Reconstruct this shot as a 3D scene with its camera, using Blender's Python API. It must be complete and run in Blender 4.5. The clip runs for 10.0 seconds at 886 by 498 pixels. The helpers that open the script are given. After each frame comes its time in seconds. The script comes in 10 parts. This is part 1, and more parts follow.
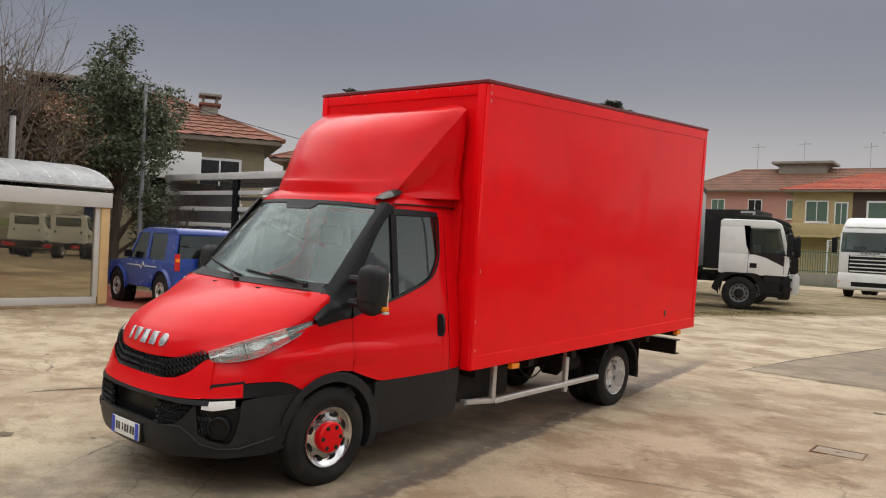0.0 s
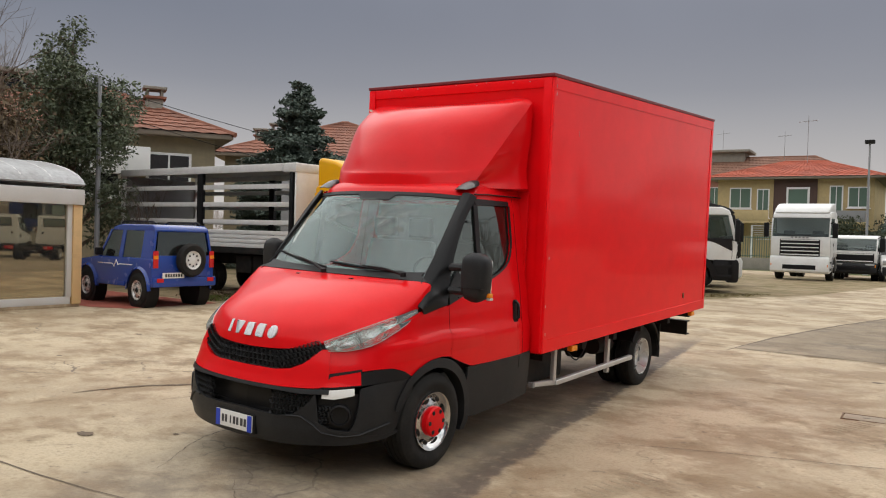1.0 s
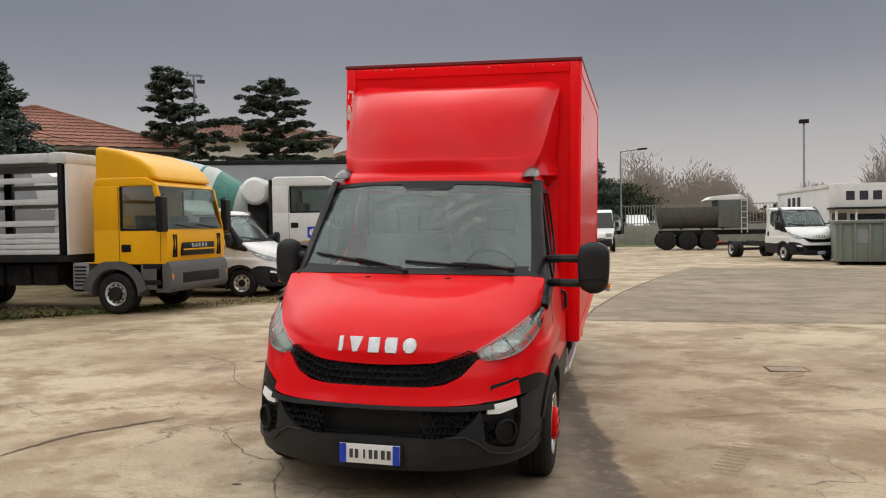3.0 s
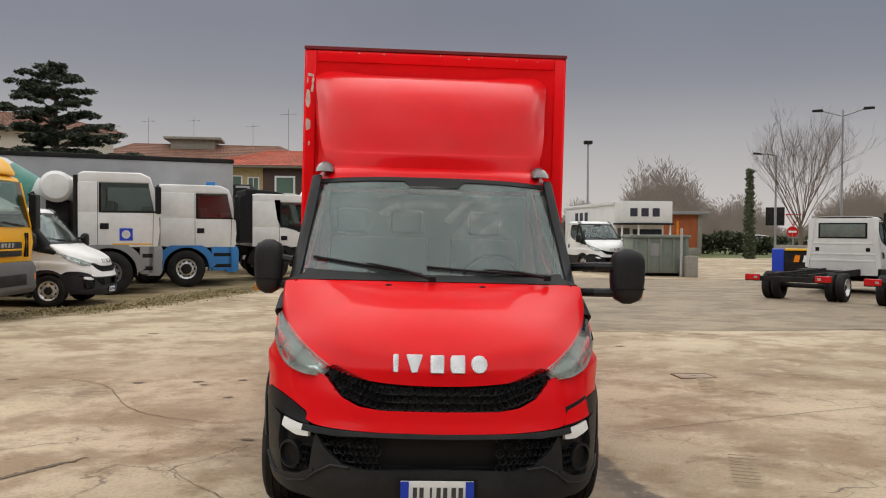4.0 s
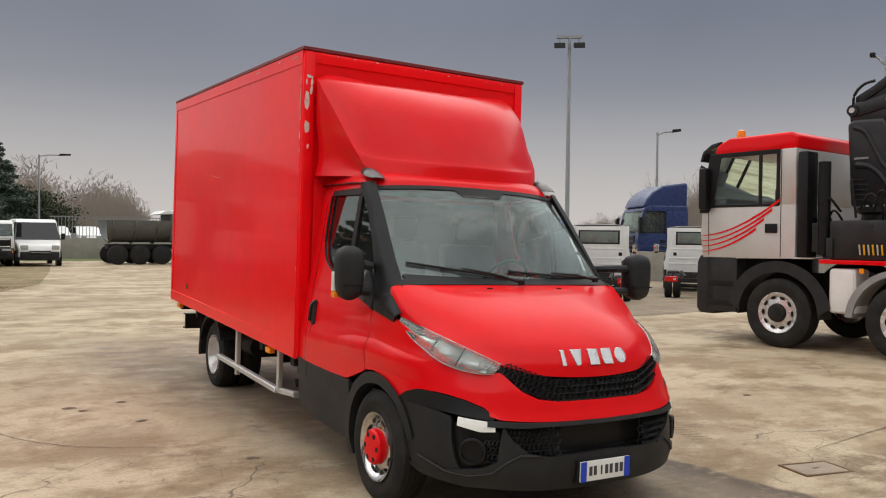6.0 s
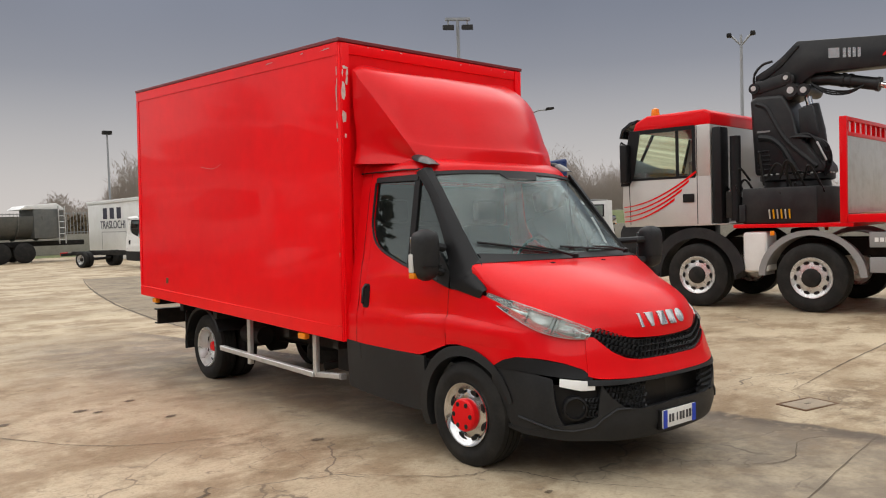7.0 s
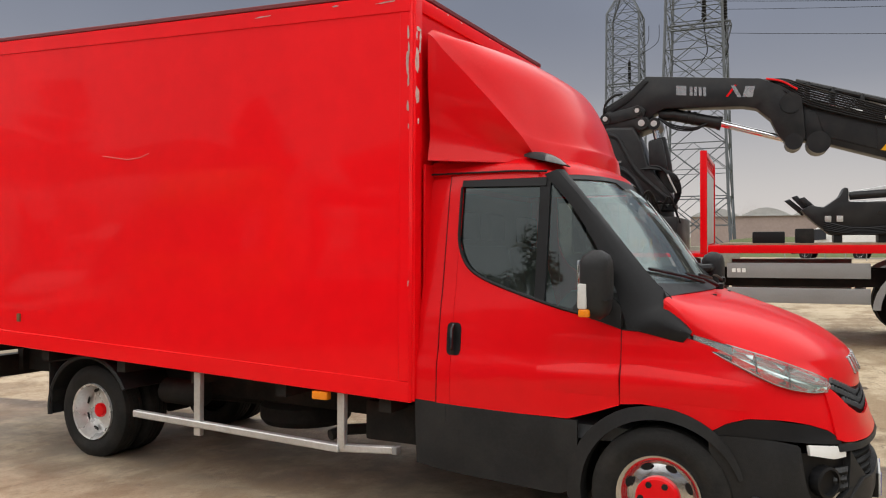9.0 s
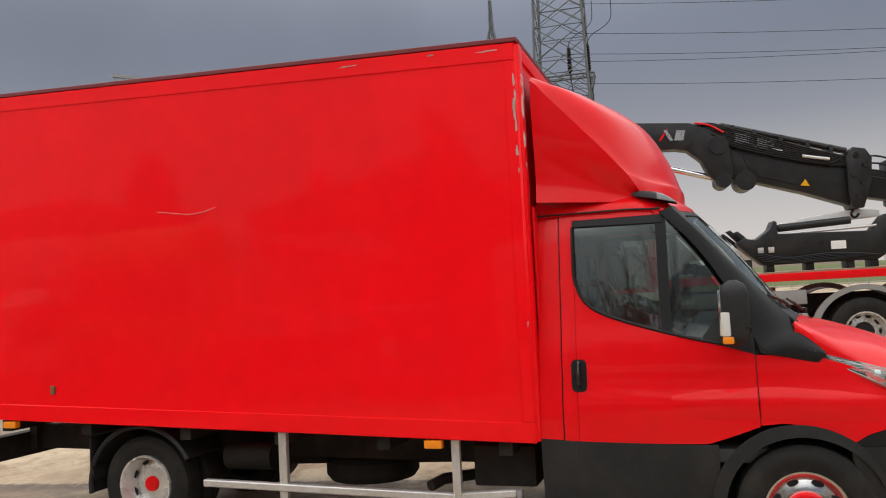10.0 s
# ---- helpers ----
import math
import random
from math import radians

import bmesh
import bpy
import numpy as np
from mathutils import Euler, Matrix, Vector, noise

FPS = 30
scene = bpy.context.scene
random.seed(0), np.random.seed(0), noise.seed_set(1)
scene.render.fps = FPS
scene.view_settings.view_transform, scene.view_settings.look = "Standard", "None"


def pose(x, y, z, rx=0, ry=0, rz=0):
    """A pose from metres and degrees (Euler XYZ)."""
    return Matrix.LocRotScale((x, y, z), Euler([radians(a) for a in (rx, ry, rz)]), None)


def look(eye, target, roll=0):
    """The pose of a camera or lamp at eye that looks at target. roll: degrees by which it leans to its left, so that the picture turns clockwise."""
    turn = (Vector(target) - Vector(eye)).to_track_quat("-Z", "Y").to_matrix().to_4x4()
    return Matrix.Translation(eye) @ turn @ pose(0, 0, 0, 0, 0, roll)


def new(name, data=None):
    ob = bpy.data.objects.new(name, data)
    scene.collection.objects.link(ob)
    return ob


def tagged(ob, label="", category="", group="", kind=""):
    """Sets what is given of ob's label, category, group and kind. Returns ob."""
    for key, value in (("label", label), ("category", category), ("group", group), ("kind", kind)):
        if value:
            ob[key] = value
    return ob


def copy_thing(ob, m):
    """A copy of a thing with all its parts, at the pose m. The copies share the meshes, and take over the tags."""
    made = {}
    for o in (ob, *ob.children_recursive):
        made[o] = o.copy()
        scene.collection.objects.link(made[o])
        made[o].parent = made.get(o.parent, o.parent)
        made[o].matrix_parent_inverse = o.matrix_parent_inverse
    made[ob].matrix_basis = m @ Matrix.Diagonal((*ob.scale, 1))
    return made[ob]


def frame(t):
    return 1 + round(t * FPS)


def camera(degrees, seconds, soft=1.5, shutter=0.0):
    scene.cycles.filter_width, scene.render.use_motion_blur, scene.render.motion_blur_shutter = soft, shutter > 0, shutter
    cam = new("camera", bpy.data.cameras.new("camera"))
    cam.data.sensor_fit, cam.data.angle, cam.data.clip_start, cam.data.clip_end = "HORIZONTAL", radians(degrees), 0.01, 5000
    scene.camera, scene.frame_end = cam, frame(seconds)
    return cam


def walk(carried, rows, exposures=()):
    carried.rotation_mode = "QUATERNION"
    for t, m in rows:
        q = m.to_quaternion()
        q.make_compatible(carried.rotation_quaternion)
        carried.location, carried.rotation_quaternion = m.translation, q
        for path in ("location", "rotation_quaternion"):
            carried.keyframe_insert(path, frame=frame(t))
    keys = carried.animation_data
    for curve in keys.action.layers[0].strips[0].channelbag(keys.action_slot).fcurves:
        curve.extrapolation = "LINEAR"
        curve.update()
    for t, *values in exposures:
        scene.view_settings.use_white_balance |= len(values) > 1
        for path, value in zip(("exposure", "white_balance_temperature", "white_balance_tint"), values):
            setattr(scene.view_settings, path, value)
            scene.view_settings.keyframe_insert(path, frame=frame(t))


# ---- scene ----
cam = camera(58.1, 10.0, 1.1)
PATH = [
    (0, (5.002, -3.548, 1.66), (3.683, -2.045, 1.638), 2.76),
    (0.5, (4.701, -3.961, 1.599), (3.455, -2.397, 1.567), 3.08),
    (1, (4.19, -4.439, 1.59), (3.022, -2.816, 1.556), 1.62),
    (1.5, (3.591, -4.806, 1.59), (2.576, -3.084, 1.535), -0.17),
    (2, (2.913, -5.111, 1.583), (2.033, -3.315, 1.524), -0.55),
    (2.5, (2.166, -5.191, 1.593), (1.492, -3.309, 1.538), -1.40),
    (3, (1.417, -5.193, 1.609), (0.973, -3.244, 1.548), -1.06),
    (3.2, (1.105, -5.14, 1.605), (0.771, -3.169, 1.538), -0.69),
    (4.3, (-0.628, -4.606, 1.578), (-0.38, -2.622, 1.547), 0.19),
    (4.5, (-0.894, -4.524, 1.604), (-0.569, -2.551, 1.58), -0.03),
    (5, (-1.634, -4.427, 1.588), (-1.078, -2.506, 1.561), -0.05),
    (5.5, (-2.373, -4.353, 1.602), (-1.577, -2.518, 1.582), 0.36),
    (5.7, (-2.608, -4.284, 1.58), (-1.717, -2.494, 1.557), 0.81),
    (6.8, (-4.122, -3.937, 1.595), (-2.848, -2.397, 1.531), -1.63),
    (7, (-4.303, -3.721, 1.6), (-2.995, -2.21, 1.521), -1.83),
    (7.5, (-4.624, -3.105, 1.614), (-3.2, -1.703, 1.526), -1.92),
    (8, (-4.723, -2.365, 1.613), (-3.215, -1.054, 1.528), -2.06),
    (8.5, (-4.728, -1.576, 1.625), (-3.057, -0.479, 1.551), -1.54),
    (9, (-4.759, -0.842, 1.589), (-2.984, 0.081, 1.562), -0.34),
    (9.5, (-5.006, -0.201, 1.589), (-3.125, 0.48, 1.579), -2.20),
    (10, (-5.331, 0.393, 1.588), (-3.434, 1.018, 1.677), -3.27),
]
walk(cam, [(t, look(eye, target, roll)) for t, eye, target, roll in PATH],
     [(0, 0.47), (2, 0.40), (4.5, 0.38), (7.5, 0.53), (8.5, 0.58), (10, 0.58)])

# ---- sky and light ----
SUN_EL, SUN_AZ = 50.0, 345.0
world = bpy.data.worlds.new("overcast_sky")
scene.world = world
world.use_nodes = True
wn, wl = world.node_tree.nodes, world.node_tree.links
wn.clear()
sky = wn.new("ShaderNodeTexSky")
sky.sky_type, sky.sun_disc = "NISHITA", False
sky.sun_elevation, sky.sun_rotation = radians(SUN_EL), radians(SUN_AZ)
sky.dust_density, sky.ozone_density, sky.air_density = 6.0, 1.0, 1.2
coord = wn.new("ShaderNodeTexCoord")
sep = wn.new("ShaderNodeSeparateXYZ")
ramp = wn.new("ShaderNodeValToRGB")
wl.new(coord.outputs["Generated"], sep.inputs[0])
wl.new(sep.outputs["Z"], ramp.inputs[0])
ramp.color_ramp.interpolation = "B_SPLINE"
stops = [(0.0, (0.46, 0.425, 0.40)), (0.08, (0.365, 0.352, 0.350)), (0.18, (0.168, 0.179, 0.212)), (0.36, (0.062, 0.078, 0.122)),
         (0.42, (0.70, 0.705, 0.715)), (0.48, (3.2, 3.15, 3.06)), (0.64, (2.1, 2.07, 2.01)), (1.0, (0.66, 0.65, 0.635))]
el = ramp.color_ramp.elements
while len(el) < len(stops):
    el.new(0.5)
for e, (p, c) in zip(el, stops):
    e.position, e.color = p, (*c, 1)
clouds = wn.new("ShaderNodeTexNoise")
clouds.inputs["Scale"].default_value, clouds.inputs["Detail"].default_value = 2.2, 4
wl.new(coord.outputs["Generated"], clouds.inputs["Vector"])
lumps = wn.new("ShaderNodeMath")
lumps.operation, lumps.inputs[1].default_value = "SUBTRACT", 0.5
wl.new(clouds.outputs["Fac"], lumps.inputs[0])
depth = wn.new("ShaderNodeMapRange")
wl.new(sep.outputs["Z"], depth.inputs["Value"])
depth.inputs["From Min"].default_value, depth.inputs["From Max"].default_value = 0.2, 0.6
depth.inputs["To Min"].default_value, depth.inputs["To Max"].default_value = 0.15, 2.2
deep = wn.new("ShaderNodeMath")
deep.operation = "MULTIPLY"
wl.new(lumps.outputs[0], deep.inputs[0])
wl.new(depth.outputs["Result"], deep.inputs[1])
veil = wn.new("ShaderNodeMath")
veil.operation, veil.inputs[1].default_value = "ADD", 1.0
wl.new(deep.outputs[0], veil.inputs[0])
lit = wn.new("ShaderNodeMix")
lit.data_type, lit.blend_type = "RGBA", "MULTIPLY"
lit.inputs["Factor"].default_value = 1.0
wl.new(ramp.outputs["Color"], lit.inputs["A"])
wl.new(veil.outputs[0], lit.inputs["B"])
bg_sky, bg_cloud, both, wout = wn.new("ShaderNodeBackground"), wn.new("ShaderNodeBackground"), wn.new("ShaderNodeAddShader"), wn.new("ShaderNodeOutputWorld")
bg_sky.inputs["Strength"].default_value, bg_cloud.inputs["Strength"].default_value = 0.004, 1.0
wl.new(sky.outputs["Color"], bg_sky.inputs["Color"])
wl.new(lit.outputs["Result"], bg_cloud.inputs["Color"])
wl.new(bg_sky.outputs[0], both.inputs[0])
wl.new(bg_cloud.outputs[0], both.inputs[1])
wl.new(both.outputs[0], wout.inputs["Surface"])
sun = new("sun", bpy.data.lights.new("sun", "SUN"))
sun.data.energy, sun.data.angle, sun.data.color = 0.72, radians(130), (1.0, 0.95, 0.87)
sun.matrix_world = look((0, 0, 30), (-math.sin(radians(SUN_AZ)) * 18, -math.cos(radians(SUN_AZ)) * 18, 30 - 18 * math.tan(radians(SUN_EL))))

# ---- materials ----
def material(name, color, rough=0.5, metal=0.0, vary=0.12, scale=6.0, bump=0.0, bump_scale=60.0, coat=0.0, dirt=None, dirt_amount=0.0, dirt_scale=1.5, spec=0.5, rvar=0.07):
    """A procedural surface: base colour with two scales of variation, optional dirt colour, relief and clear coat."""
    m = bpy.data.materials.new(name)
    m.use_nodes = True
    n, l = m.node_tree.nodes, m.node_tree.links
    b = n["Principled BSDF"]
    tc = n.new("ShaderNodeTexCoord")
    n1, n2 = n.new("ShaderNodeTexNoise"), n.new("ShaderNodeTexNoise")
    n1.inputs["Scale"].default_value, n1.inputs["Detail"].default_value = scale, 5
    n2.inputs["Scale"].default_value, n2.inputs["Detail"].default_value = scale * 9, 4
    l.new(tc.outputs["Object"], n1.inputs["Vector"])
    l.new(tc.outputs["Object"], n2.inputs["Vector"])
    add = n.new("ShaderNodeMath")
    add.operation = "ADD"
    l.new(n1.outputs["Fac"], add.inputs[0])
    l.new(n2.outputs["Fac"], add.inputs[1])
    mr = n.new("ShaderNodeMapRange")
    mr.inputs["From Min"].default_value, mr.inputs["From Max"].default_value = 0.6, 1.4
    mr.inputs["To Min"].default_value, mr.inputs["To Max"].default_value = 1 - vary, 1 + vary
    l.new(add.outputs[0], mr.inputs["Value"])
    mul = n.new("ShaderNodeMix")
    mul.data_type, mul.blend_type = "RGBA", "MULTIPLY"
    mul.inputs["Factor"].default_value = 1.0
    mul.inputs["A"].default_value = (*color, 1)
    l.new(mr.outputs["Result"], mul.inputs["B"])
    out = mul.outputs["Result"]
    if dirt:
        n3 = n.new("ShaderNodeTexNoise")
        n3.inputs["Scale"].default_value, n3.inputs["Detail"].default_value, n3.inputs["Roughness"].default_value = dirt_scale, 8, 0.65
        l.new(tc.outputs["Object"], n3.inputs["Vector"])
        m3 = n.new("ShaderNodeMapRange")
        m3.inputs["From Min"].default_value, m3.inputs["From Max"].default_value = 0.45, 0.75
        m3.inputs["To Max"].default_value = dirt_amount
        l.new(n3.outputs["Fac"], m3.inputs["Value"])
        mx = n.new("ShaderNodeMix")
        mx.data_type = "RGBA"
        mx.inputs["B"].default_value = (*dirt, 1)
        l.new(m3.outputs["Result"], mx.inputs["Factor"])
        l.new(out, mx.inputs["A"])
        out = mx.outputs["Result"]
    l.new(out, b.inputs["Base Color"])
    r = n.new("ShaderNodeMapRange")
    r.inputs["From Min"].default_value, r.inputs["From Max"].default_value = 0.3, 0.7
    r.inputs["To Min"].default_value, r.inputs["To Max"].default_value = max(0.0, rough - rvar), min(1.0, rough + rvar)
    l.new(n1.outputs["Fac"], r.inputs["Value"])
    l.new(r.outputs["Result"], b.inputs["Roughness"])
    b.inputs["Metallic"].default_value = metal
    b.inputs["Coat Weight"].default_value = coat
    b.inputs["Coat Roughness"].default_value = 0.05
    b.inputs["Specular IOR Level"].default_value = spec
    if bump:
        nb = n.new("ShaderNodeTexNoise")
        nb.inputs["Scale"].default_value, nb.inputs["Detail"].default_value = bump_scale, 4
        l.new(tc.outputs["Object"], nb.inputs["Vector"])
        bp = n.new("ShaderNodeBump")
        bp.inputs["Strength"].default_value, bp.inputs["Distance"].default_value = bump, 0.01
        l.new(nb.outputs["Fac"], bp.inputs["Height"])
        l.new(bp.outputs["Normal"], b.inputs["Normal"])
    return m


def glass(name, tint, amount, rough=0.02, dirt=0.0, ior=1.75, shine=(0.88, 1.0, 0.97), wiped=()):
    """Window glass: a real thin dielectric, seen through by the given amount, tinted; dust lies in arcs round wiped pivots."""
    m = bpy.data.materials.new(name)
    m.use_nodes = True
    n, l = m.node_tree.nodes, m.node_tree.links
    n.clear()
    out = n.new("ShaderNodeOutputMaterial")
    clear, gloss, film, mix, dust = n.new("ShaderNodeBsdfTransparent"), n.new("ShaderNodeBsdfGlossy"), n.new("ShaderNodeBsdfDiffuse"), n.new("ShaderNodeMixShader"), n.new("ShaderNodeMixShader")
    clear.inputs["Color"].default_value = (*[c * amount for c in tint], 1)
    gloss.inputs["Roughness"].default_value = rough
    gloss.inputs["Color"].default_value = (*shine, 1)
    film.inputs["Color"].default_value = (0.45, 0.45, 0.42, 1)
    fr = n.new("ShaderNodeFresnel")
    fr.inputs["IOR"].default_value = ior
    l.new(fr.outputs[0], mix.inputs["Fac"])
    l.new(clear.outputs[0], mix.inputs[1])
    l.new(gloss.outputs[0], mix.inputs[2])
    tc, ns, mr = n.new("ShaderNodeTexCoord"), n.new("ShaderNodeTexNoise"), n.new("ShaderNodeMapRange")
    ns.inputs["Scale"].default_value, ns.inputs["Detail"].default_value = 16.0, 6
    l.new(tc.outputs["Object"], ns.inputs["Vector"])
    mr.inputs["From Min"].default_value, mr.inputs["From Max"].default_value = 0.35, 0.7
    mr.inputs["To Min"].default_value, mr.inputs["To Max"].default_value = dirt * 0.5, dirt * 1.5
    l.new(ns.outputs["Fac"], mr.inputs["Value"])
    film_amount = mr.outputs["Result"]
    for pivot in wiped:
        far, arcs, keep, mul = n.new("ShaderNodeVectorMath"), n.new("ShaderNodeTexNoise"), n.new("ShaderNodeMapRange"), n.new("ShaderNodeMath")
        far.operation, far.inputs[1].default_value = "DISTANCE", pivot
        l.new(tc.outputs["Object"], far.inputs[0])
        arcs.noise_dimensions = "1D"
        arcs.inputs["Scale"].default_value, arcs.inputs["Detail"].default_value = 14.0, 5
        l.new(far.outputs["Value"], arcs.inputs["W"])
        l.new(arcs.outputs["Fac"], keep.inputs["Value"])
        keep.inputs["From Min"].default_value, keep.inputs["From Max"].default_value = 0.40, 0.66
        keep.inputs["To Min"].default_value, keep.inputs["To Max"].default_value = 0.6, 1.45
        mul.operation = "MULTIPLY"
        l.new(film_amount, mul.inputs[0])
        l.new(keep.outputs["Result"], mul.inputs[1])
        film_amount = mul.outputs[0]
    l.new(film_amount, dust.inputs["Fac"])
    l.new(mix.outputs[0], dust.inputs[1])
    l.new(film.outputs[0], dust.inputs[2])
    l.new(dust.outputs[0], out.inputs["Surface"])
    return m


RED = material("red_paint", (0.74, 0.004, 0.008), 0.32, coat=0.28, spec=0.08, rvar=0.03, vary=0.05, scale=0.9, bump=0.004, bump_scale=2.5, dirt=(0.55, 0.01, 0.012), dirt_amount=0.25, dirt_scale=0.8)
RED_BOX = material("red_box_paint", (0.92, 0.004, 0.009), 0.30, coat=0.20, spec=0.08, rvar=0.03, vary=0.06, scale=0.7, bump=0.010, bump_scale=1.6, dirt=(0.58, 0.008, 0.012), dirt_amount=0.3, dirt_scale=0.5)
DARK_RED = material("dark_red_edge", (0.16, 0.008, 0.012), 0.5, vary=0.2)
PLASTIC = material("dark_grey_plastic", (0.018, 0.0187, 0.0205), 0.48, spec=0.24, vary=0.2, bump=0.15, bump_scale=220, dirt=(0.06, 0.057, 0.05), dirt_amount=0.28, dirt_scale=3)
BLACK = material("black_plastic", (0.008, 0.008, 0.009), 0.45, vary=0.2, spec=0.25)
BLACK_GLOSS = material("gloss_black", (0.012, 0.012, 0.014), 0.12, vary=0.1)
CHASSIS = material("chassis_black", (0.014, 0.0135, 0.013), 0.7, spec=0.2, vary=0.3, dirt=(0.06, 0.05, 0.04), dirt_amount=0.45, dirt_scale=4)
RUBBER = material("tyre_rubber", (0.016, 0.0155, 0.015), 0.75, spec=0.2, vary=0.25, bump=0.2, bump_scale=90, dirt=(0.055, 0.05, 0.042), dirt_amount=0.4, dirt_scale=5)
STEEL = material("wheel_steel", (0.66, 0.66, 0.65), 0.28, metal=0.55, vary=0.12, dirt=(0.22, 0.17, 0.13), dirt_amount=0.3, dirt_scale=9)
RIM_CHROME = material("polished_rim", (0.58, 0.58, 0.58), 0.16, metal=0.95, vary=0.1, dirt=(0.20, 0.16, 0.13), dirt_amount=0.35, dirt_scale=12)
ALU = material("aluminium", (0.60, 0.60, 0.59), 0.42, metal=0.6, vary=0.12, dirt=(0.3, 0.27, 0.23), dirt_amount=0.4, dirt_scale=4)
SLAT = material("pale_aluminium_slat", (0.64, 0.64, 0.62), 0.4, vary=0.1, dirt=(0.42, 0.40, 0.36), dirt_amount=0.35, dirt_scale=2)
CHROME = material("chrome", (0.82, 0.82, 0.82), 0.12, metal=1.0, vary=0.05)
WHITE = material("white_paint", (0.74, 0.74, 0.72), 0.35, coat=0.2, vary=0.05, dirt=(0.45, 0.42, 0.36), dirt_amount=0.3, dirt_scale=1.6)
GREY = material("grey_paint", (0.26, 0.26, 0.26), 0.5, vary=0.12, dirt=(0.15, 0.13, 0.11), dirt_amount=0.4)
SILVER = material("silver_paint", (0.52, 0.50, 0.47), 0.35, metal=0.35, vary=0.06, coat=0.2)
YELLOW = material("yellow_paint", (0.80, 0.40, 0.003), 0.35, spec=0.25, vary=0.05, dirt=(0.5, 0.3, 0.05), dirt_amount=0.25)
BLUE = material("blue_paint", (0.011, 0.048, 0.29), 0.22, coat=0.5, vary=0.06)
LIGHT_BLUE = material("light_blue_paint", (0.03, 0.19, 0.48), 0.4, vary=0.08)
ORANGE = material("orange_lens", (0.85, 0.26, 0.01), 0.25, vary=0.05)
RED_LENS = material("red_lens", (0.55, 0.01, 0.012), 0.2, vary=0.05)
LAMP_CLEAR = material("lamp_lens", (0.46, 0.465, 0.45), 0.22, metal=0.35, vary=0.15, scale=5)
LAMP_LENS = glass("clear_headlamp_lens", (0.97, 0.98, 0.98), 0.95, 0.03, dirt=0.20, ior=1.45)
BOWL = material("lamp_bowl", (0.62, 0.63, 0.63), 0.10, metal=0.95, vary=0.08, scale=9)
MARKER_LENS = material("pale_marker_lens", (0.62, 0.62, 0.60), 0.18, vary=0.1, scale=20)
MARKER_GREY = material("grey_marker_lamp", (0.13, 0.13, 0.128), 0.15, vary=0.3, scale=18)
LETTER = material("bright_silver_letter", (0.46, 0.46, 0.46), 0.25, metal=0.75, vary=0.05)
MESH = material("grille_mesh", (0.035, 0.036, 0.038), 0.35, vary=0.15)
PLATE = material("plate_white", (0.80, 0.80, 0.78), 0.4, vary=0.03)
PLATE_INK = material("plate_ink", (0.05, 0.05, 0.055), 0.5, vary=0.05)
PLATE_BLUE = material("plate_blue", (0.01, 0.05, 0.50), 0.4, vary=0.03)
TARP = material("grey_tarpaulin", (0.34, 0.34, 0.345), 0.6, vary=0.1, dirt=(0.12, 0.12, 0.11), dirt_amount=0.4)
WOOD = material("weathered_wood", (0.30, 0.22, 0.14), 0.7, vary=0.25, scale=3)
DARK_IN = material("cab_interior", (0.12, 0.125, 0.128), 0.8, vary=0.2)
SCREEN = glass("windscreen_glass", (0.80, 0.94, 0.93), 0.95, 0.012, dirt=0.10, ior=1.78, shine=(0.84, 1.0, 0.99), wiped=((0.10, -0.07, 1.29), (-0.62, -0.01, 1.30)))
FILM = glass("wiped_dust_film", (1, 1, 1), 1.0, 0.3, dirt=0.13, ior=1.01)
WINDOW = glass("side_window_glass", (0.66, 0.80, 0.75), 0.42, 0.02, dirt=0.02, ior=1.95)

# ---- building helpers ----
def thing(name, m=None, label="", category="", group="", kind=""):
    """An Empty at a thing's base that parents its parts."""
    ob = new(name)
    ob.empty_display_size = 0.2
    ob.matrix_basis = m if m is not None else Matrix()
    return tagged(ob, label, category, group, kind)


def part(name, bm, mat, parent=None, label="", smooth=True, m=None):
    """Links a bmesh as one mesh object under a thing or a part."""
    me = bpy.data.meshes.new(name)
    bm.normal_update()
    bm.to_mesh(me)
    bm.free()
    for mm in (mat if isinstance(mat, (list, tuple)) else [mat]):
        me.materials.append(mm)
    if smooth:
        me.shade_smooth()
        me.set_sharp_from_angle(angle=radians(35))
    ob = new(name, me)
    if parent:
        ob.parent = parent
    if m is not None:
        ob.matrix_basis = m
    if label:
        ob["label"] = label
    return ob


def bevel(bm, width, seg=2, angle=30):
    if width > 0:
        edges = [e for e in bm.edges if len(e.link_faces) == 2 and e.calc_face_angle(0) > radians(angle)]
        bmesh.ops.bevel(bm, geom=edges, offset=width, segments=seg, affect="EDGES", profile=0.6, clamp_overlap=True)
    return bm


def box(x0, y0, z0, x1, y1, z1, r=0.0, seg=2, bm=None):
    own = bmesh.new()
    bmesh.ops.create_cube(own, size=1)
    for v in own.verts:
        v.co = Vector(((x0 + x1) / 2 + v.co.x * (x1 - x0), (y0 + y1) / 2 + v.co.y * (y1 - y0), (z0 + z1) / 2 + v.co.z * (z1 - z0)))
    bevel(own, min(r, 0.45 * min(abs(x1 - x0), abs(y1 - y0), abs(z1 - z0))), seg)
    return join(bm, own)


def join(bm, own):
    if bm is None:
        return own
    me = bpy.data.meshes.new("tmp")
    own.to_mesh(me)
    own.free()
    bm.from_mesh(me)
    bpy.data.meshes.remove(me)
    return bm


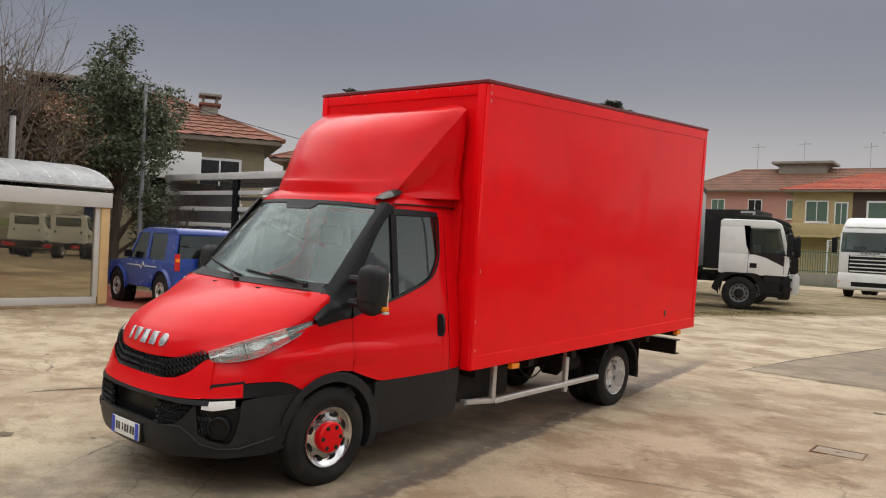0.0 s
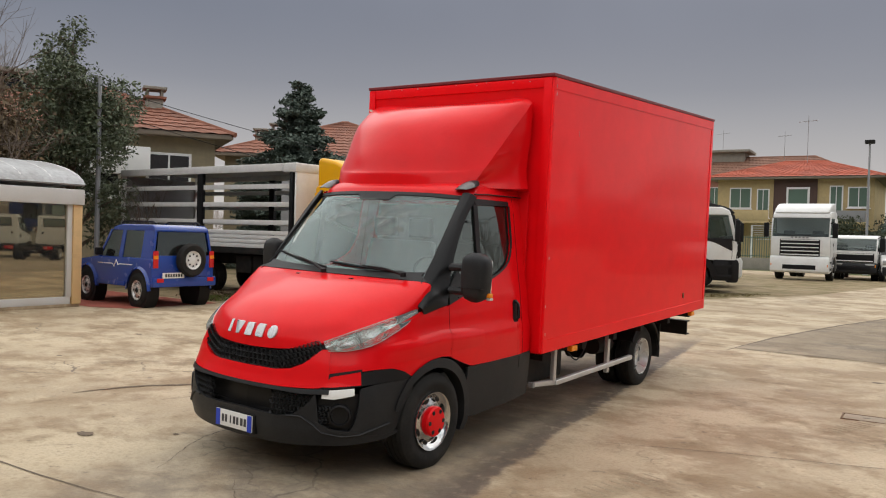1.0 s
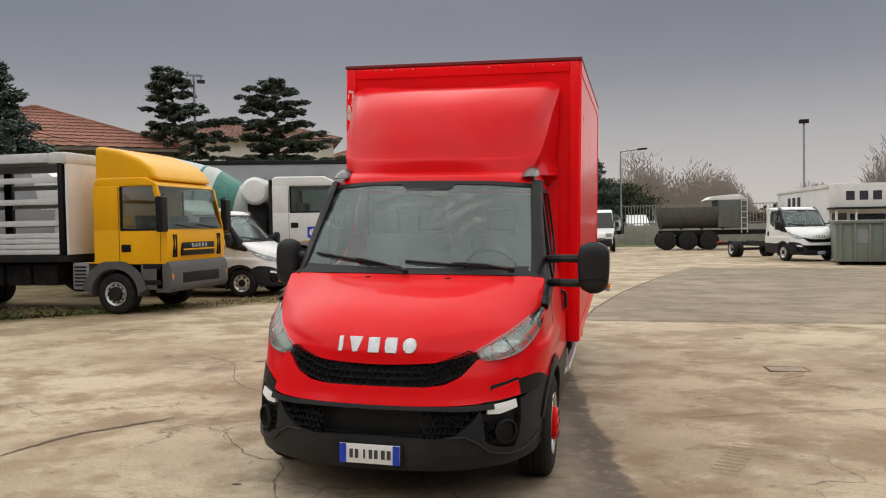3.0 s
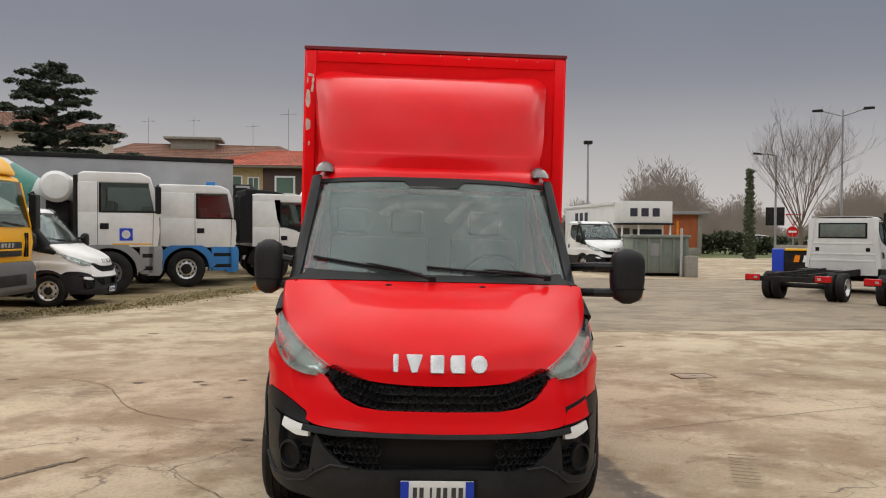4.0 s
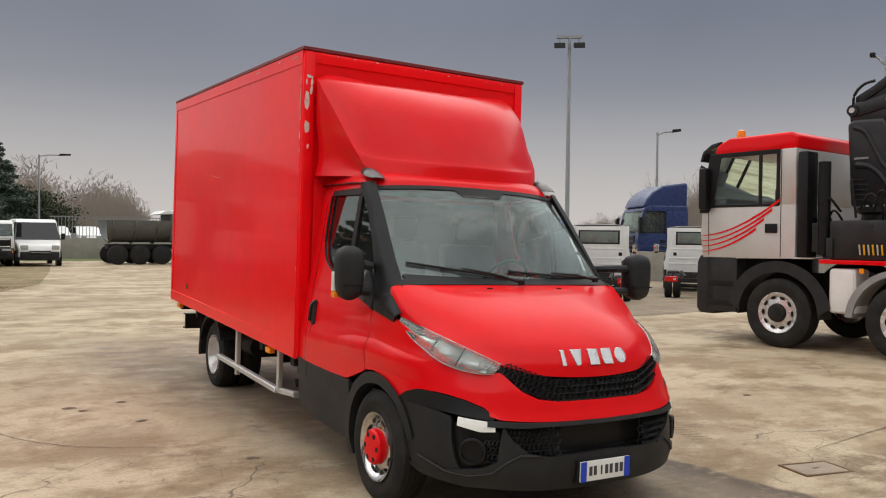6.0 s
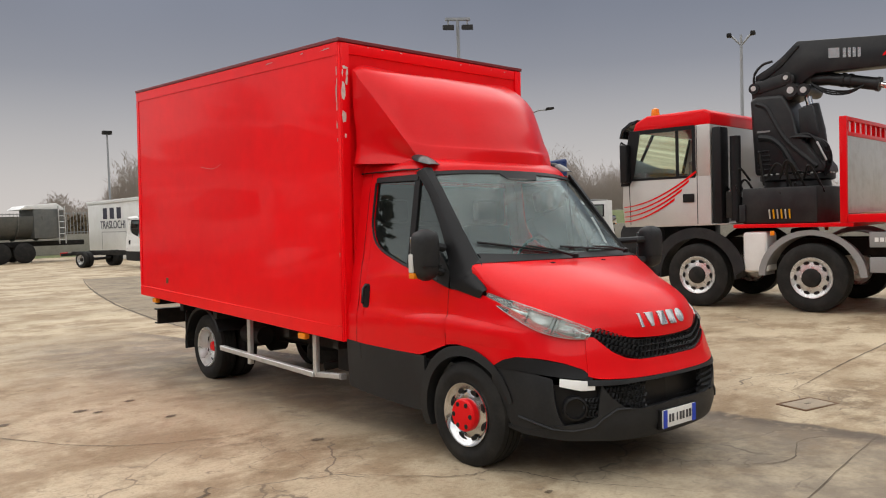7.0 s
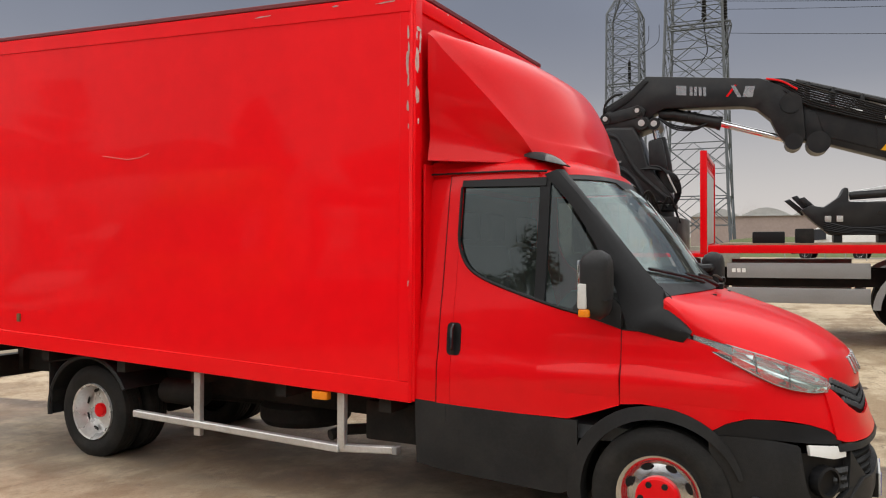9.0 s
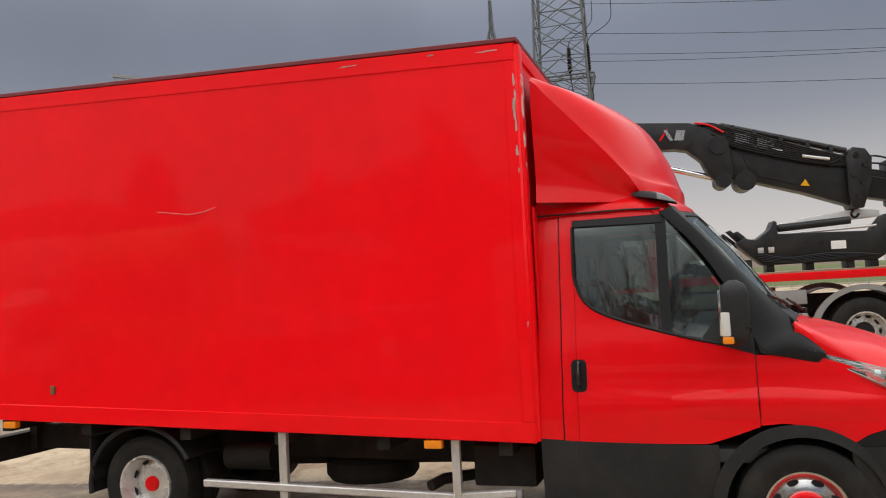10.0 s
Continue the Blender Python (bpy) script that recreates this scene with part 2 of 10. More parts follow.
def prism(outline, a, b, axis="x", r=0.0, seg=2, bm=None):
    """Extrudes a closed outline (pairs) from a to b along an axis. Pairs are (y, z), (x, z) or (x, y)."""
    own = bmesh.new()

    def put(p, d):
        return {"x": (d, p[0], p[1]), "y": (p[0], d, p[1]), "z": (p[0], p[1], d)}[axis]

    lo, hi = [own.verts.new(put(p, a)) for p in outline], [own.verts.new(put(p, b)) for p in outline]
    own.faces.new(lo), own.faces.new(hi)
    for i in range(len(outline)):
        j = (i + 1) % len(outline)
        own.faces.new((lo[i], lo[j], hi[j], hi[i]))
    bmesh.ops.recalc_face_normals(own, faces=own.faces)
    bevel(own, r, seg)
    return join(bm, own)


def rod(points, r, sides=8, bm=None, cap=True, taper=None):
    """A round bar along points."""
    own = bmesh.new()
    pts = [Vector(p) for p in points]
    rings = []
    for i, p in enumerate(pts):
        d = (pts[min(i + 1, len(pts) - 1)] - pts[max(i - 1, 0)]).normalized()
        a = d.cross(Vector((0, 0, 1)) if abs(d.z) < 0.95 else Vector((1, 0, 0))).normalized()
        b = d.cross(a)
        rr = r if taper is None else r + (taper - r) * i / max(1, len(pts) - 1)
        rings.append([own.verts.new(p + rr * (math.cos(t) * a + math.sin(t) * b)) for t in (2 * math.pi * k / sides for k in range(sides))])
    for q, s in zip(rings, rings[1:]):
        for k in range(sides):
            own.faces.new((q[k], q[(k + 1) % sides], s[(k + 1) % sides], s[k]))
    if cap:
        own.faces.new(rings[0][::-1]), own.faces.new(rings[-1])
    return join(bm, own)


def lathe(profile, axis="x", steps=32, bm=None, at=(0, 0, 0), cap=True):
    """Turns a profile of (along, radius) round an axis."""
    own = bmesh.new()
    rings = []
    for d, r in profile:
        ring = []
        for k in range(steps):
            t = 2 * math.pi * k / steps
            c, s = r * math.cos(t), r * math.sin(t)
            p = {"x": (d, c, s), "y": (c, d, s), "z": (c, s, d)}[axis]
            ring.append(own.verts.new(Vector(p) + Vector(at)))
        rings.append(ring)
    for q, s in zip(rings, rings[1:]):
        for k in range(steps):
            own.faces.new((q[k], q[(k + 1) % steps], s[(k + 1) % steps], s[k]))
    if cap and profile[0][1] > 1e-4:
        own.faces.new(rings[0])
    if cap and profile[-1][1] > 1e-4:
        own.faces.new(rings[-1])
    bmesh.ops.remove_doubles(own, verts=own.verts, dist=1e-5)
    bmesh.ops.recalc_face_normals(own, faces=own.faces)
    return join(bm, own)


def spline(points, n):
    """n + 1 points along a Catmull-Rom curve through the points, evenly by index."""
    p = [np.array(q, float) for q in points]
    p = [2 * p[0] - p[1]] + p + [2 * p[-1] - p[-2]]
    out = []
    for k in range(n + 1):
        u = k / n * (len(p) - 3)
        i = min(int(u), len(p) - 4)
        u -= i
        a, b, c, d = p[i:i + 4]
        out.append(0.5 * (2 * b + (c - a) * u + (2 * a - 5 * b + 4 * c - d) * u * u + (3 * b - a - 3 * c + d) * u ** 3))
    return out


def sheet(rows, thick=0.0, bm=None, flip=False, nu=0, nv=0):
    """A smooth panel through rows of points (equal counts); with thick, a solid one."""
    rows = [[np.array(p, float) for p in r] for r in rows]
    if nv:
        rows = [spline(r, nv) for r in rows]
    if nu and len(rows) > 1:
        cols = [spline([r[j] for r in rows], nu) for j in range(len(rows[0]))]
        rows = [[c[i] for c in cols] for i in range(nu + 1)]
    own = bmesh.new()
    g = [[own.verts.new(p) for p in r] for r in rows]
    for a, b in zip(g, g[1:]):
        for i in range(len(a) - 1):
            q = (a[i], a[i + 1], b[i + 1], b[i])
            if len({tuple(round(c, 6) for c in v.co) for v in q}) > 2:
                own.faces.new(q[::-1] if flip else q)
    bmesh.ops.remove_doubles(own, verts=own.verts, dist=1e-5)
    own.normal_update()
    if thick:
        bmesh.ops.solidify(own, geom=own.faces, thickness=thick)
    return join(bm, own)


def mirrored(bm):
    """The same mesh on the other side of the plane x = 0."""
    out = bm.copy()
    for v in out.verts:
        v.co.x = -v.co.x
    bmesh.ops.reverse_faces(out, faces=out.faces)
    return out

# ---- ground ----
def ground_material(name, base, light, stain, dark, crack_color, lane_shade=None, rough=0.75):
    m = bpy.data.materials.new(name)
    m.use_nodes = True
    n, l = m.node_tree.nodes, m.node_tree.links
    b = n["Principled BSDF"]
    b.inputs["Specular IOR Level"].default_value = 0.3
    tc = n.new("ShaderNodeTexCoord")

    def noise_of(scale, detail=6, rough_=0.6, vec=None):
        q = n.new("ShaderNodeTexNoise")
        q.inputs["Scale"].default_value, q.inputs["Detail"].default_value, q.inputs["Roughness"].default_value = scale, detail, rough_
        l.new(vec or tc.outputs["Object"], q.inputs["Vector"])
        return q.outputs["Fac"]

    def band(v, a, c, lo=0.0, hi=1.0):
        q = n.new("ShaderNodeMapRange")
        q.interpolation_type = "SMOOTHSTEP"
        for k, val in (("From Min", a), ("From Max", c), ("To Min", lo), ("To Max", hi)):
            q.inputs[k].default_value = val
        l.new(v, q.inputs["Value"])
        return q.outputs["Result"]

    def blend(f, a, c):
        q = n.new("ShaderNodeMix")
        q.data_type = "RGBA"
        l.new(f, q.inputs["Factor"])
        for k, val in (("A", a), ("B", c)):
            if isinstance(val, tuple):
                q.inputs[k].default_value = (*val, 1)
            else:
                l.new(val, q.inputs[k])
        return q.outputs["Result"]

    stretch = n.new("ShaderNodeMapping")
    stretch.inputs["Scale"].default_value = (0.8, 1.1, 1.0)
    l.new(tc.outputs["Object"], stretch.inputs["Vector"])
    big, mid, fine = noise_of(0.32, 5, 0.55, stretch.outputs[0]), noise_of(1.7, 7, 0.68), noise_of(38, 5, 0.7)
    streak = n.new("ShaderNodeMapping")
    streak.inputs["Scale"].default_value, streak.inputs["Rotation"].default_value = (0.85, 1.12, 1.0), (0, 0, 0.25)
    l.new(tc.outputs["Object"], streak.inputs["Vector"])
    sv = streak.outputs[0]
    c = blend(band(big, 0.36, 0.64), base, light)
    c = blend(band(noise_of(1.0, 9, 0.68, sv), 0.44, 0.60, 0.0, 0.95), c, stain)
    c = blend(band(noise_of(0.62, 9, 0.72, sv), 0.53, 0.68, 0.0, 0.85), c, dark)
    c = blend(band(noise_of(2.3, 9, 0.70, sv), 0.53, 0.66, 0.0, 0.7), c, light)
    c = blend(band(mid, 0.56, 0.70, 0.0, 0.55), c, dark)
    c = blend(band(noise_of(9.0, 6, 0.65), 0.60, 0.72, 0.0, 0.6), c, crack_color)
    c = blend(band(noise_of(0.9, 5, 0.6), 0.54, 0.70, 0.0, 0.6), c, stain)
    c = blend(band(noise_of(22.0, 5, 0.7), 0.56, 0.74, 0.0, 0.42), c, dark)
    c = blend(band(fine, 0.42, 0.70, 0.0, 0.30), c, dark)
    c = blend(band(noise_of(95, 3, 0.6), 0.58, 0.74, 0.0, 0.25), c, light)
    if lane_shade:
        # uneven strip by the slab edge: tyre stains plus painted truck shade, crumbled border
        def calc(op, p, q):
            m_ = n.new("ShaderNodeMath")
            m_.operation = op
            for k, val in enumerate((p, q)):
                if isinstance(val, (int, float)):
                    m_.inputs[k].default_value = val
                else:
                    l.new(val, m_.inputs[k])
            return m_.outputs[0]

        xyz = n.new("ShaderNodeSeparateXYZ")
        l.new(tc.outputs["Object"], xyz.inputs[0])
        px, py = xyz.outputs["X"], xyz.outputs["Y"]
        d = calc("SUBTRACT", calc("SUBTRACT", 1.40, calc("MULTIPLY", py, 0.155)), px)
        d = calc("ADD", d, calc("MULTIPLY", calc("SUBTRACT", noise_of(0.9, 3, 0.5), 0.5), 0.22))
        d = calc("ADD", d, calc("MULTIPLY", calc("SUBTRACT", noise_of(7.0, 6, 0.65), 0.5), 0.13))
        span = calc("MULTIPLY", band(py, -4.2, -1.5), calc("SUBTRACT", 1.0, band(py, 6.5, 9.5)))
        strip = calc("MULTIPLY", calc("MULTIPLY", band(d, 0.0, 0.04), calc("SUBTRACT", 1.0, band(d, 1.5, 2.7))), span)
        patchy = band(noise_of(2.2, 8, 0.7), 0.36, 0.62, 0.45, 1.0)
        c = blend(calc("MULTIPLY", calc("MULTIPLY", strip, patchy), 0.85), c, lane_shade)
        edge = calc("MULTIPLY", calc("MULTIPLY", band(d, -0.04, 0.03), calc("SUBTRACT", 1.0, band(d, 0.10, 0.34))), span)
        c = blend(calc("MULTIPLY", calc("MULTIPLY", edge, band(noise_of(11.0, 5, 0.6), 0.30, 0.50)), 0.85), c, crack_color)
        # a net of fine cracks in the dark strip and before the slab edge
        bend = n.new("ShaderNodeMix")
        bend.data_type = "VECTOR"
        bend.inputs["Factor"].default_value = 0.22
        warp = n.new("ShaderNodeTexNoise")
        warp.inputs["Scale"].default_value, warp.inputs["Detail"].default_value = 3.2, 5
        l.new(tc.outputs["Object"], warp.inputs["Vector"])
        l.new(tc.outputs["Object"], bend.inputs["A"])
        l.new(warp.outputs["Color"], bend.inputs["B"])
        for size, thin, lo, hi, most in ((1.1, 0.010, 0.50, 0.62, 0.8), (4.2, 0.020, 0.54, 0.66, 0.65)):
            net = n.new("ShaderNodeTexVoronoi")
            net.feature, net.inputs["Scale"].default_value = "DISTANCE_TO_EDGE", size
            l.new(bend.outputs["Result"], net.inputs["Vector"])
            line = calc("SUBTRACT", 1.0, band(net.outputs["Distance"], thin * 0.3, thin))
            where = calc("MULTIPLY", band(noise_of(0.55, 4, 0.6), lo, hi), calc("MULTIPLY", band(py, -5.0, -3.0), calc("SUBTRACT", 1.0, band(py, 1.5, 4.0))))
            c = blend(calc("MULTIPLY", calc("MULTIPLY", line, where), most), c, crack_color)
    l.new(c, b.inputs["Base Color"])
    l.new(band(mid, 0.3, 0.7, rough - 0.15, rough + 0.1), b.inputs["Roughness"])
    bp = n.new("ShaderNodeBump")
    bp.inputs["Strength"].default_value, bp.inputs["Distance"].default_value = 0.55, 0.012
    l.new(noise_of(55, 5, 0.7), bp.inputs["Height"])
    l.new(bp.outputs["Normal"], b.inputs["Normal"])
    return m


CONCRETE = ground_material("worn_concrete", (0.385, 0.305, 0.203), (0.545, 0.45, 0.312), (0.285, 0.205, 0.124), (0.168, 0.116, 0.068), (0.11, 0.085, 0.066), lane_shade=(0.17, 0.138, 0.105))
ASPHALT = ground_material("old_asphalt", (0.25, 0.197, 0.135), (0.325, 0.262, 0.185), (0.21, 0.163, 0.112), (0.125, 0.105, 0.085), (0.08, 0.068, 0.055), rough=0.85)
DIRT = ground_material("gravel_and_dirt", (0.26, 0.19, 0.11), (0.35, 0.27, 0.17), (0.17, 0.14, 0.06), (0.12, 0.10, 0.05), (0.08, 0.06, 0.04), rough=0.95)
EARTH = ground_material("far_ground", (0.22, 0.19, 0.13), (0.26, 0.23, 0.16), (0.14, 0.15, 0.07), (0.12, 0.10, 0.06), (0.10, 0.08, 0.05), rough=0.95)
RED_PAVING = material("red_paving", (0.33, 0.085, 0.055), 0.8, vary=0.25, scale=8, bump=0.3, bump_scale=30)
GRASS_SOIL = material("green_ground", (0.085, 0.11, 0.03), 0.95, vary=0.5, scale=6, bump=0.5, bump_scale=40, dirt=(0.18, 0.13, 0.07), dirt_amount=0.6, dirt_scale=2)


def lean(x, y):
    """The yard tips slightly across the red truck."""
    w = max(0.0, 1 - (max(0, abs(x) - 1.4) / 2.5)) * max(0.0, 1 - (max(0, abs(y - 2) - 3.2) / 3))
    return -0.0218 * max(-1.6, min(1.6, x)) * w


def flat(name, outline, z, mat, label, category="ground", holes=None):
    """A thin laid surface with the given outline."""
    bm = bmesh.new()
    f = bm.faces.new([bm.verts.new((x, y, z)) for x, y in outline])
    bmesh.ops.triangulate(bm, faces=[f])
    ob = part(name, bm, mat, smooth=False)
    if ob.data.polygons[0].normal.z < 0:
        ob.data.flip_normals()
    return tagged(ob, label, category, kind="structure")


gx = [-2500, -300, -60, -25, -12, -8, -5] + [i * 0.5 for i in range(-8, 9)] + [5, 8, 12, 25, 60, 300, 2500]
gy = [-2500, -300, -60, -25, -12, -8, -6] + [i * 0.5 for i in range(-9, 20)] + [11, 14, 20, 35, 60, 300, 2500]
bm = bmesh.new()
grid = [[bm.verts.new((x, y, lean(x, y))) for x in gx] for y in gy]
for a, c in zip(grid, grid[1:]):
    for i in range(len(gx) - 1):
        f = bm.faces.new((a[i], a[i + 1], c[i + 1], c[i]))
        mid = f.calc_center_median()
        f.material_index = 0 if abs(mid.x) < 60 and -60 < mid.y < 60 else 1
ground = part("ground", bm, [CONCRETE, EARTH])
tagged(ground, "worn beige concrete yard with stains and cracks", "ground", kind="structure")

# ---- wheels ----
def wheel(parent, x, y, z, r, width, side, rim_r, rim_mat, dish=0.03, hub_mat=None, hub_r=0.09, hub_out=0.02, slots=0, bolts=6, name="wheel", steps=36):
    """A road wheel with its outer face at x, turned to the side (+1 or -1): the steel disc, with tyre and hub under it."""
    def prof(p):
        return [(side * d, rr) for d, rr in p]

    w = width
    disc = lathe(prof([(-0.012, rim_r), (0.004, rim_r * 0.985), (0.0, rim_r * 0.93), (-dish * 0.4, rim_r * 0.86), (-dish, rim_r * 0.76), (-dish + 0.012, rim_r * 0.6),
                       (-dish + 0.02, rim_r * 0.45), (-dish + 0.022, 0.0)]), "x", steps, cap=False)
    lathe(prof([(-w, rim_r * 0.9), (-dish - 0.02, rim_r * 0.93), (-dish - 0.03, 0.0)]), "x", 20, disc, cap=False)
    ob = part(name, disc, rim_mat, parent, m=pose(x, y, z))
    tyre = lathe(prof([(-w, rim_r), (-w + 0.006, rim_r + 0.03), (-w - 0.004, (r + rim_r) / 2), (-w + 0.008, r - 0.02), (-w + 0.022, r - 0.004), (-w * 0.72, r), (-w * 0.70, r - 0.009), (-w * 0.68, r),
                       (-w * 0.52, r), (-w * 0.5, r - 0.009), (-w * 0.48, r), (-w * 0.32, r), (-w * 0.30, r - 0.009), (-w * 0.28, r), (-0.022, r - 0.004), (-0.008, r - 0.02), (0.006, (r + rim_r) / 2 + 0.01),
                       (0.008, (r + rim_r) / 2 - 0.01), (-0.002, rim_r + 0.02), (-0.012, rim_r), (-0.03, rim_r - 0.004)]), "x", steps, cap=False)
    part("tyre", tyre, RUBBER, ob)
    if slots:
        for k in range(slots):
            a = 2 * math.pi * (k + 0.5) / slots
            c = Vector((side * (-dish + 0.014), 0, 0))
            own = lathe([(0, 0.0), (side * 0.004, 0.5), (side * 0.006, 0.0)], "x", 12)
            for v in own.verts:
                v.co = Vector((v.co.x, v.co.y * rim_r * 0.29, v.co.z * rim_r * 0.15))
            bmesh.ops.transform(own, matrix=Matrix.Rotation(a, 4, "X") @ Matrix.Translation((0, 0, rim_r * 0.745)), verts=own.verts)
            bmesh.ops.translate(own, vec=c, verts=own.verts)
            part("rim_slot", own, BLACK, ob)
    if hub_mat:
        o = hub_out
        hub = lathe(prof([(-dish, hub_r), (o - 0.012, hub_r), (o, hub_r * 0.9), (o + 0.004, hub_r * 0.4), (o + 0.004, 0.0)]), "x", 24)
        part("hub_cover", hub, hub_mat, ob)
        for k in range(bolts):
            a = 2 * math.pi * k / bolts
            b = lathe([(side * (o - 0.012), 0.0165), (side * (o + 0.004), 0.0165), (side * (o + 0.006), 0.0)], "x", 6, at=(0, hub_r * 0.72 * math.cos(a), hub_r * 0.72 * math.sin(a)))
            part("bolt", b, CHASSIS, ob)
    else:
        hub = lathe(prof([(-dish, hub_r * 1.15), (hub_out - 0.01, hub_r), (hub_out, hub_r * 0.75), (hub_out, 0.0)]), "x", 20)
        part("hub", hub, CHASSIS, ob)
    return ob

# ---- the red box truck: +x is its near side, the nose points to -y ----
TRUCK = pose(0, 0, 0, 0, 1.25, 0)
seat_mat = material("grey_seat_fabric", (0.09, 0.09, 0.10), 0.9, vary=0.25, scale=20)

PLAN = [(0.0, -0.928), (0.25, -0.914), (0.45, -0.878), (0.62, -0.808), (0.755, -0.70), (0.85, -0.55), (0.905, -0.38), (0.932, -0.2), (0.942, 0.0), (0.945, 0.3), (0.945, 0.7), (0.942, 1.1), (0.93, 1.335)]
FRONT_IN = [(0.18, 0.06), (0.25, 0.02), (0.33, 0.0), (0.50, 0.0), (0.58, 0.008), (0.65, 0.035), (0.75, 0.062), (0.85, 0.100), (0.92, 0.13), (1.0, 0.18), (1.3, 0.4)]
SIDE_IN = [(0.18, 0.05), (0.28, 0.025), (0.45, 0.012), (0.65, 0.0), (0.80, 0.004), (0.885, 0.004), (0.915, 0.016), (0.96, 0.027), (1.05, 0.033), (1.2, 0.052), (1.28, 0.070), (1.85, 0.150), (1.93, 0.172), (1.98, 0.20), (2.02, 0.30)]
PLAN_FINE = spline(PLAN, 240)


def plan_at(s):
    u = max(0.0, min(12.0, s)) * 20
    i = min(int(u), 239)
    p = PLAN_FINE[i] + (PLAN_FINE[i + 1] - PLAN_FINE[i]) * (u - i)
    d = PLAN_FINE[min(i + 2, 240)] - PLAN_FINE[max(i - 1, 0)]
    d = d / np.hypot(*d)
    return p, np.array([d[1], -d[0]])


def skin(s, z, out=0.0):
    """A point of the cab's outer skin: s runs from the nose's middle (0) round the corner to the cab's rear (12)."""
    p, nrm = plan_at(s)
    w = max(0.0, min(1.0, (s - 3.6) / 3.4))
    w = w * w * (3 - 2 * w)
    off = (1 - w) * np.interp(z, *zip(*FRONT_IN)) + w * np.interp(z, *zip(*SIDE_IN))
    q = p - nrm * (off - out)
    return (max(q[0], 0.0), q[1], z)


def at_y(y):
    ys = [p[1] for p in PLAN_FINE]
    return float(np.interp(y, ys, np.linspace(0, 12, 241)))


def panel(stations, n=24, nz=6, out=0.0, thick=0.012, by_y=False):
    """A skin panel from stations (s or y, low z, high z)."""
    st = [((at_y(a) if by_y else a), lo, hi) for a, lo, hi in stations]
    ss = np.linspace(st[0][0], st[-1][0], n + 1)
    rows = []
    for s in ss:
        lo, hi = np.interp(s, [q[0] for q in st], [q[1] for q in st]), np.interp(s, [q[0] for q in st], [q[2] for q in st])
        rows.append([skin(s, lo + (hi - lo) * k / nz, out) for k in range(nz + 1)])
    return sheet(rows, thick, flip=True)


def both_sides(name, bm, mat, parent, label=""):
    a = part(name, bm.copy(), mat, parent, label)
    b = part(name, mirrored(bm), mat, parent, label)
    bm.free()
    return a, b


def whole(bm):
    """One part made of a half panel and its mirror image."""
    return join(bm, mirrored(bm))




